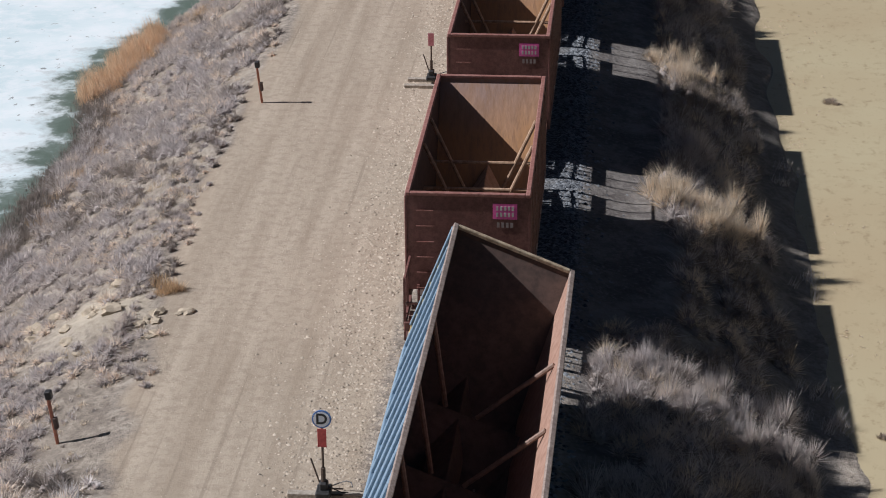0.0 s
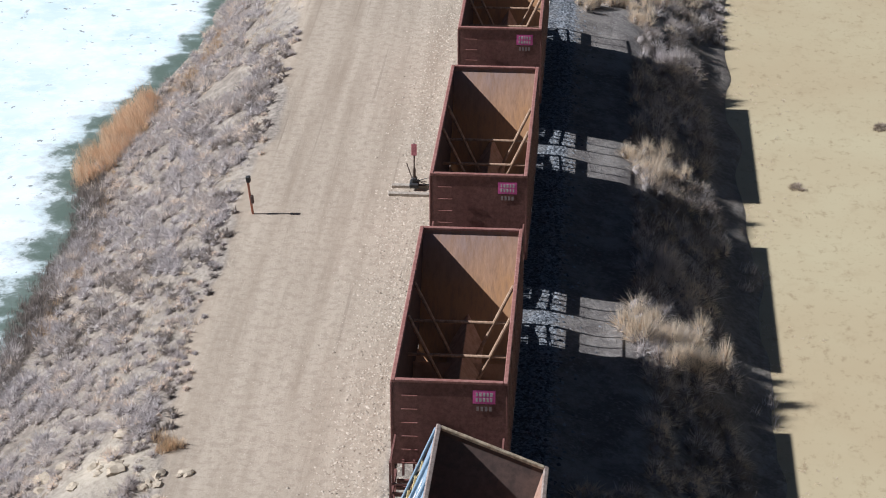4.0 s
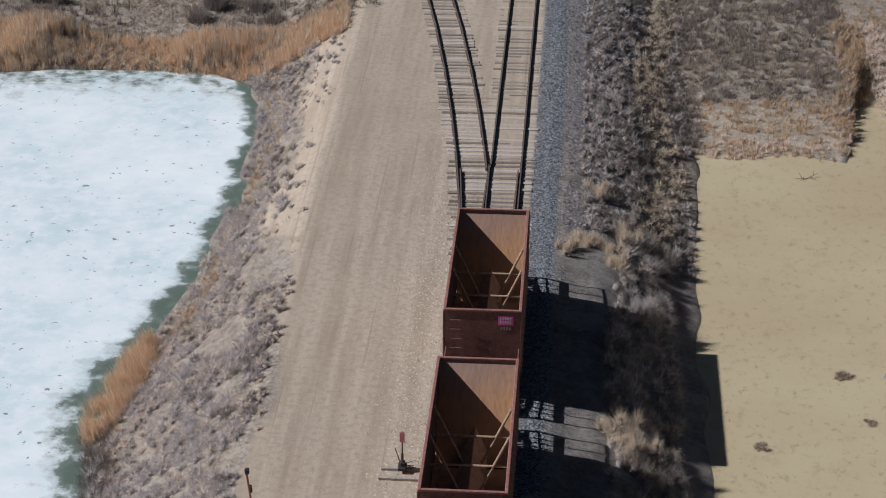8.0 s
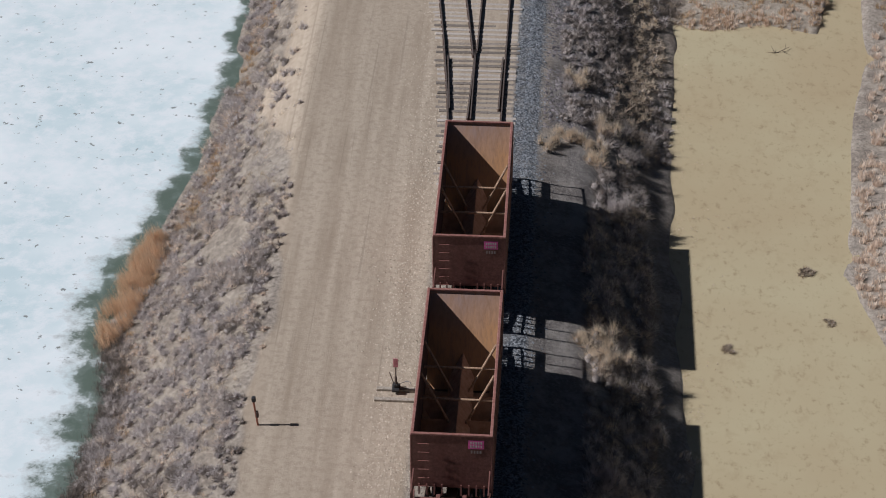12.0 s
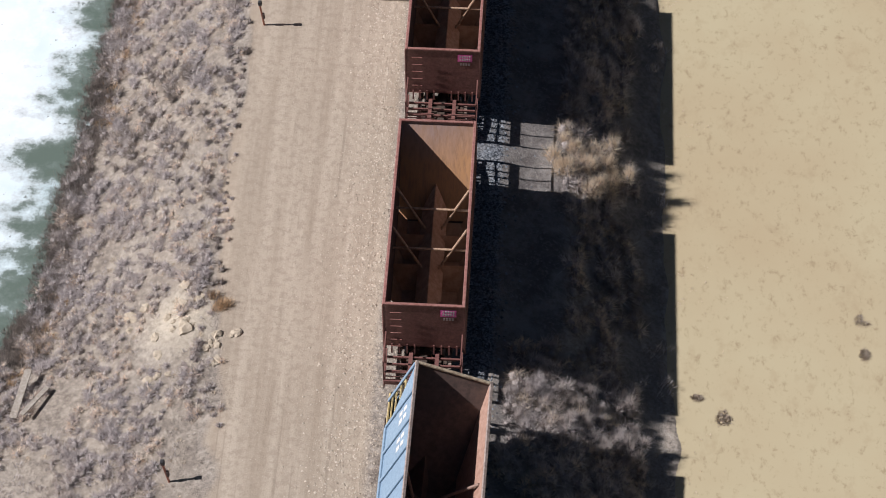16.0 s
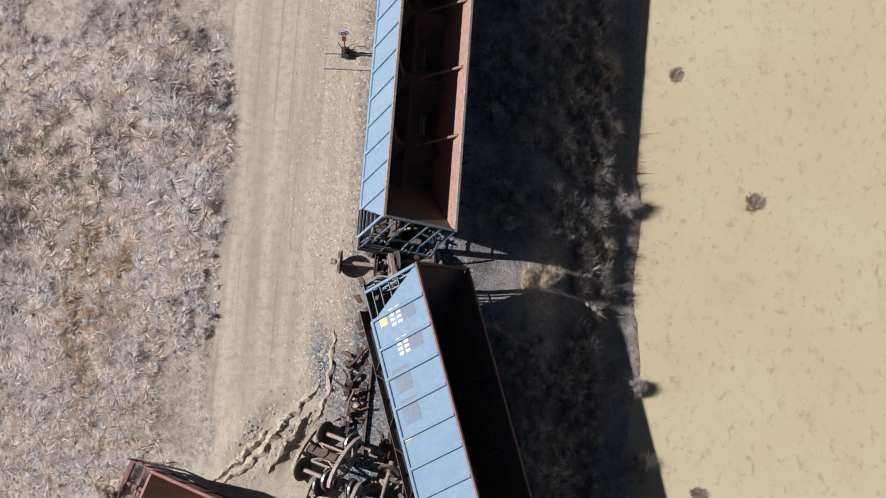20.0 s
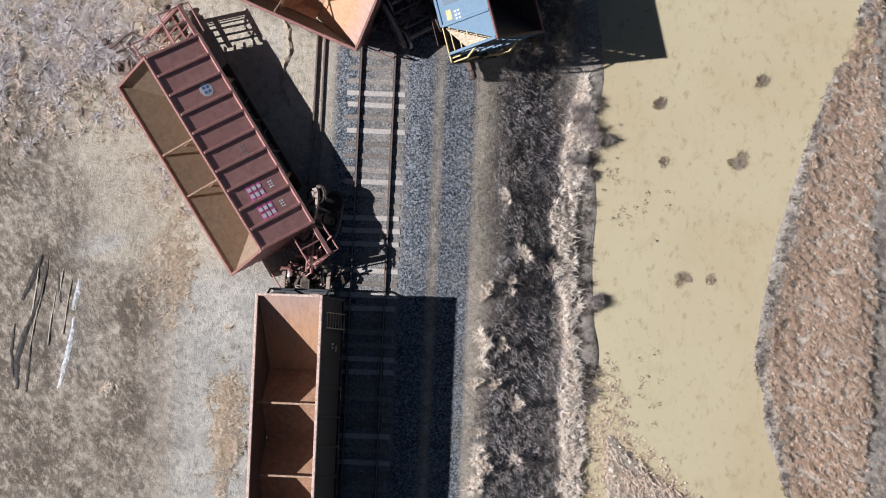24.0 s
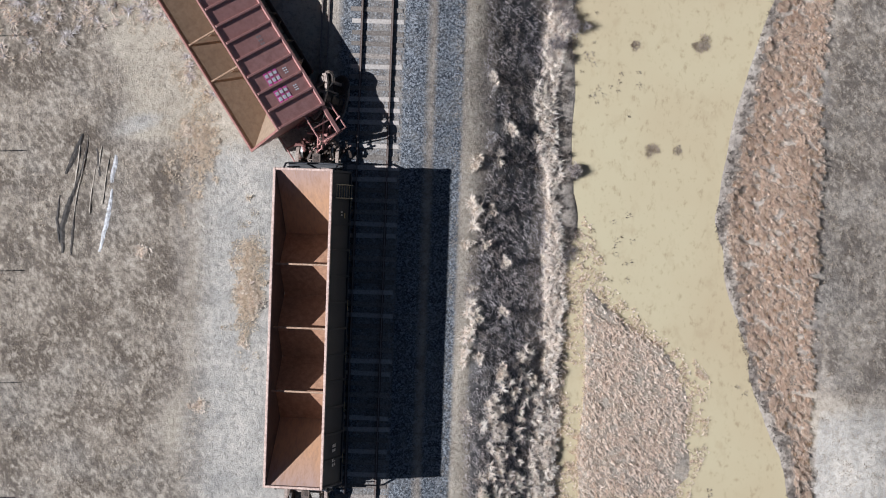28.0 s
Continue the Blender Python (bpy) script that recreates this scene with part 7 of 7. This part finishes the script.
for k, line in enumerate(RUTS):
    pts = [(px + r.uniform(-0.025, 0.025), py) for px, py in spread(line, 0.2)]
    streak(pts, 0.3 if k < 2 else 0.16, MUD, "mud_rut", "dark wet mud rut scraped into dead grass")
for k, line in enumerate([[(-12.75, -46.6), (-12.95, -48.2), (-13.3, -49.9)], [(-12.6, -44.9), (-12.8, -46.4)]]):
    streak([(px + r.uniform(-0.02, 0.02), py) for px, py in spread(line, 0.2)], 0.24, SNOW, "snow_streak", "thin streak of old snow lying in a rut")
STRAW_STREAK = surface("scraped_straw", (0.38, 0.335, 0.27), (0.46, 0.41, 0.34), (0.3, 0.25, 0.2), 0.95, big=2, fine=9, bumpy=0.4)
for k in range(5):
    x0, b = -14.5 + 0.42 * k + r.uniform(-0.1, 0.1), r.uniform(-0.2, -0.04)
    pts = [(x0 + b * j * 0.3 + 0.03 * math.sin(j * 0.5 + k), -44.4 - 0.5 * (k % 3) - r.uniform(0, 0.1) - 0.3 * j) for j in range(r.randint(5, 17))]
    streak(pts, r.uniform(0.06, 0.14), STRAW_STREAK, "straw_ridge", "thin ridge of scraped pale straw between ruts", 0.05)


CLAY_DARK = surface("crumbled_brown_clay", (0.41, 0.345, 0.255), (0.48, 0.41, 0.31), (0.26, 0.21, 0.155), 0.95, big=1.5, fine=6, bumpy=0.9)


def ridge(line, w, peak, seed, label):
    """A ragged bank of pushed-up earth along a bent line."""
    g = random.Random(seed)
    bm = B()
    rows = []
    pts = spread(line, 0.1)
    for k, (px, py) in enumerate(pts):
        qx, qy = pts[min(k + 1, len(pts) - 1)][0] - pts[max(k - 1, 0)][0], pts[min(k + 1, len(pts) - 1)][1] - pts[max(k - 1, 0)][1]
        ln_ = math.hypot(qx, qy)
        nx, ny = qy / ln_, -qx / ln_
        f = math.sin(math.pi * (k + 0.5) / len(pts)) ** 0.5
        row = []
        for o, hh in ((-0.55, -0.06), (-0.3, 0.45), (-0.08, 1.0), (0.12, 0.75), (0.3, 0.3), (0.55, -0.06)):
            ww = w * f * o * (1 + 0.3 * math.sin(k * 0.9 + seed)) + 0.05 * math.sin(k * 0.6 + 2 * seed) + g.uniform(-0.03, 0.03)
            zx, zy = px + nx * ww, py + ny * ww
            row.append(bm.verts.new((zx, zy, float(height(zx, zy)) + (hh * peak * f * (0.8 + 0.25 * math.sin(k * 1.1 + seed + o)) * g.uniform(0.7, 1.2) if hh > 0 else -0.05))))
        rows.append(row)
    for a, b in zip(rows[:-1], rows[1:]):
        for i in range(5):
            bm.faces.new((a[i], a[i + 1], b[i + 1], b[i]))
    tagged(new("earth_ridge", mesh_of("earth_ridge", bm, CLAY_DARK)), label, "earth ridge", "ploughed earth ridges")


ridge([(-2.75, -23.4), (-3.39, -24.2), (-4.01, -25.0), (-4.6, -26.0), (-5.3, -26.9), (-6.5, -27.8)], 0.5, 0.26, 1, "long bank of pale clay ploughed up across the road")
ridge([(-3.1, -24.6), (-3.6, -25.6), (-4.1, -26.5), (-4.6, -27.3)], 0.4, 0.2, 2, "short bank of pale clay beside the torn-off trucks")
ridge([(-4.5, -25.3), (-5.1, -26.0), (-5.9, -26.9), (-6.8, -27.7)], 0.38, 0.22, 3, "bank of pale clay ploughed up beside a furrow")
ridge([(-2.3, -21.0), (-2.35, -22.4), (-2.4, -23.8), (-2.9, -25.2)], 0.3, 0.12, 4, "low bank of gravelly clay beside the torn rail")
ridge([(-10.2, -28.4), (-10.7, -29.6), (-10.9, -31.0), (-10.5, -32.6)], 0.5, 0.3, 5, "crumbling clay bank pushed up by a car body")
ridge([(-4.2, -32.6), (-3.8, -34.0), (-4.1, -35.6), (-3.6, -37.0)], 0.4, 0.14, 6, "low clay bank between two derailed cars")


# steel posts of a fence at the field's west edge
for py in (-62.3, -56.55, -50.95, -44.95, -39.2):
    bm = B()
    box(bm, (0, 0, 0.72), (0.05, 0.012, 1.56))
    box(bm, (0, 0.02, 0.72), (0.012, 0.04, 1.56))
    post = tagged(new("fence_post", mesh_of("fence_post", bm, RAIL)), "thin rusty steel fence post at the field edge", "fence post", "field fence posts")
    post.matrix_world = pose(-18.75, py, float(height(-18.75, py)))

# torn steel lying round the wreck
SCRAP = []
for k in range(6):
    bm = B()
    g = random.Random(90 + k)
    p = Vector((-g.uniform(0.3, 0.7), 0, 0.05))
    for j in range(3):
        q = p + Vector((g.uniform(0.2, 0.5), g.uniform(-0.25, 0.25), g.uniform(-0.05, 0.2)))
        beam(bm, p, q, g.uniform(0.06, 0.14), g.uniform(0.05, 0.12))
        p = q
    if k % 2:
        rod(bm, (0, -0.1, 0.08), (0, 0.1, 0.1), 0.16, 10)
    SCRAP.append(mesh_of("steel_scrap", bm, (IRON, IRON_LIGHT, RAIL)[k % 3]))
for cx, cy, sx, sy, k, zz in ((0.6, -18.9, 1.2, 0.9, 26, 0.55), (0.2, -27.6, 0.9, 2.2, 22, 0.2), (0.5, -32.4, 1.3, 1.0, 20, 0.35), (-2.0, -44.2, 0.9, 0.7, 20, 0.5), (-1.4, -23.6, 0.35, 1.4, 16, 0.08), (-10.6, -28.9, 0.6, 0.7, 8, 0.3), (-11.6, -34.9, 0.7, 0.6, 8, 0.3)):
    for j in range(k):
        ob = tagged(new("steel_scrap", r.choice(SCRAP)), "bent rusty steel scrap torn off the wrecked cars", "scrap", "wreck scrap")
        px, py = cx + r.uniform(-sx, sx), cy + r.uniform(-sy, sy)
        ob.matrix_world = pose(px, py, float(height(px, py)) + r.uniform(0, zz), r.uniform(-15, 15), r.uniform(-20, 20), r.uniform(0, 360))
# tie plates scattered beside the torn rail
for k in range(18):
    ob = tagged(new("tie_plate", PLATE), "loose rusty tie plate lying on the ballast", "tie plate", "scattered tie plates")
    px, py = r.uniform(-1.55, -0.95), -18.9 - 0.38 * k
    ob.matrix_world = pose(px, py, float(height(px, py)) + 0.03, r.uniform(-8, 8), r.uniform(-8, 8), r.uniform(0, 180))
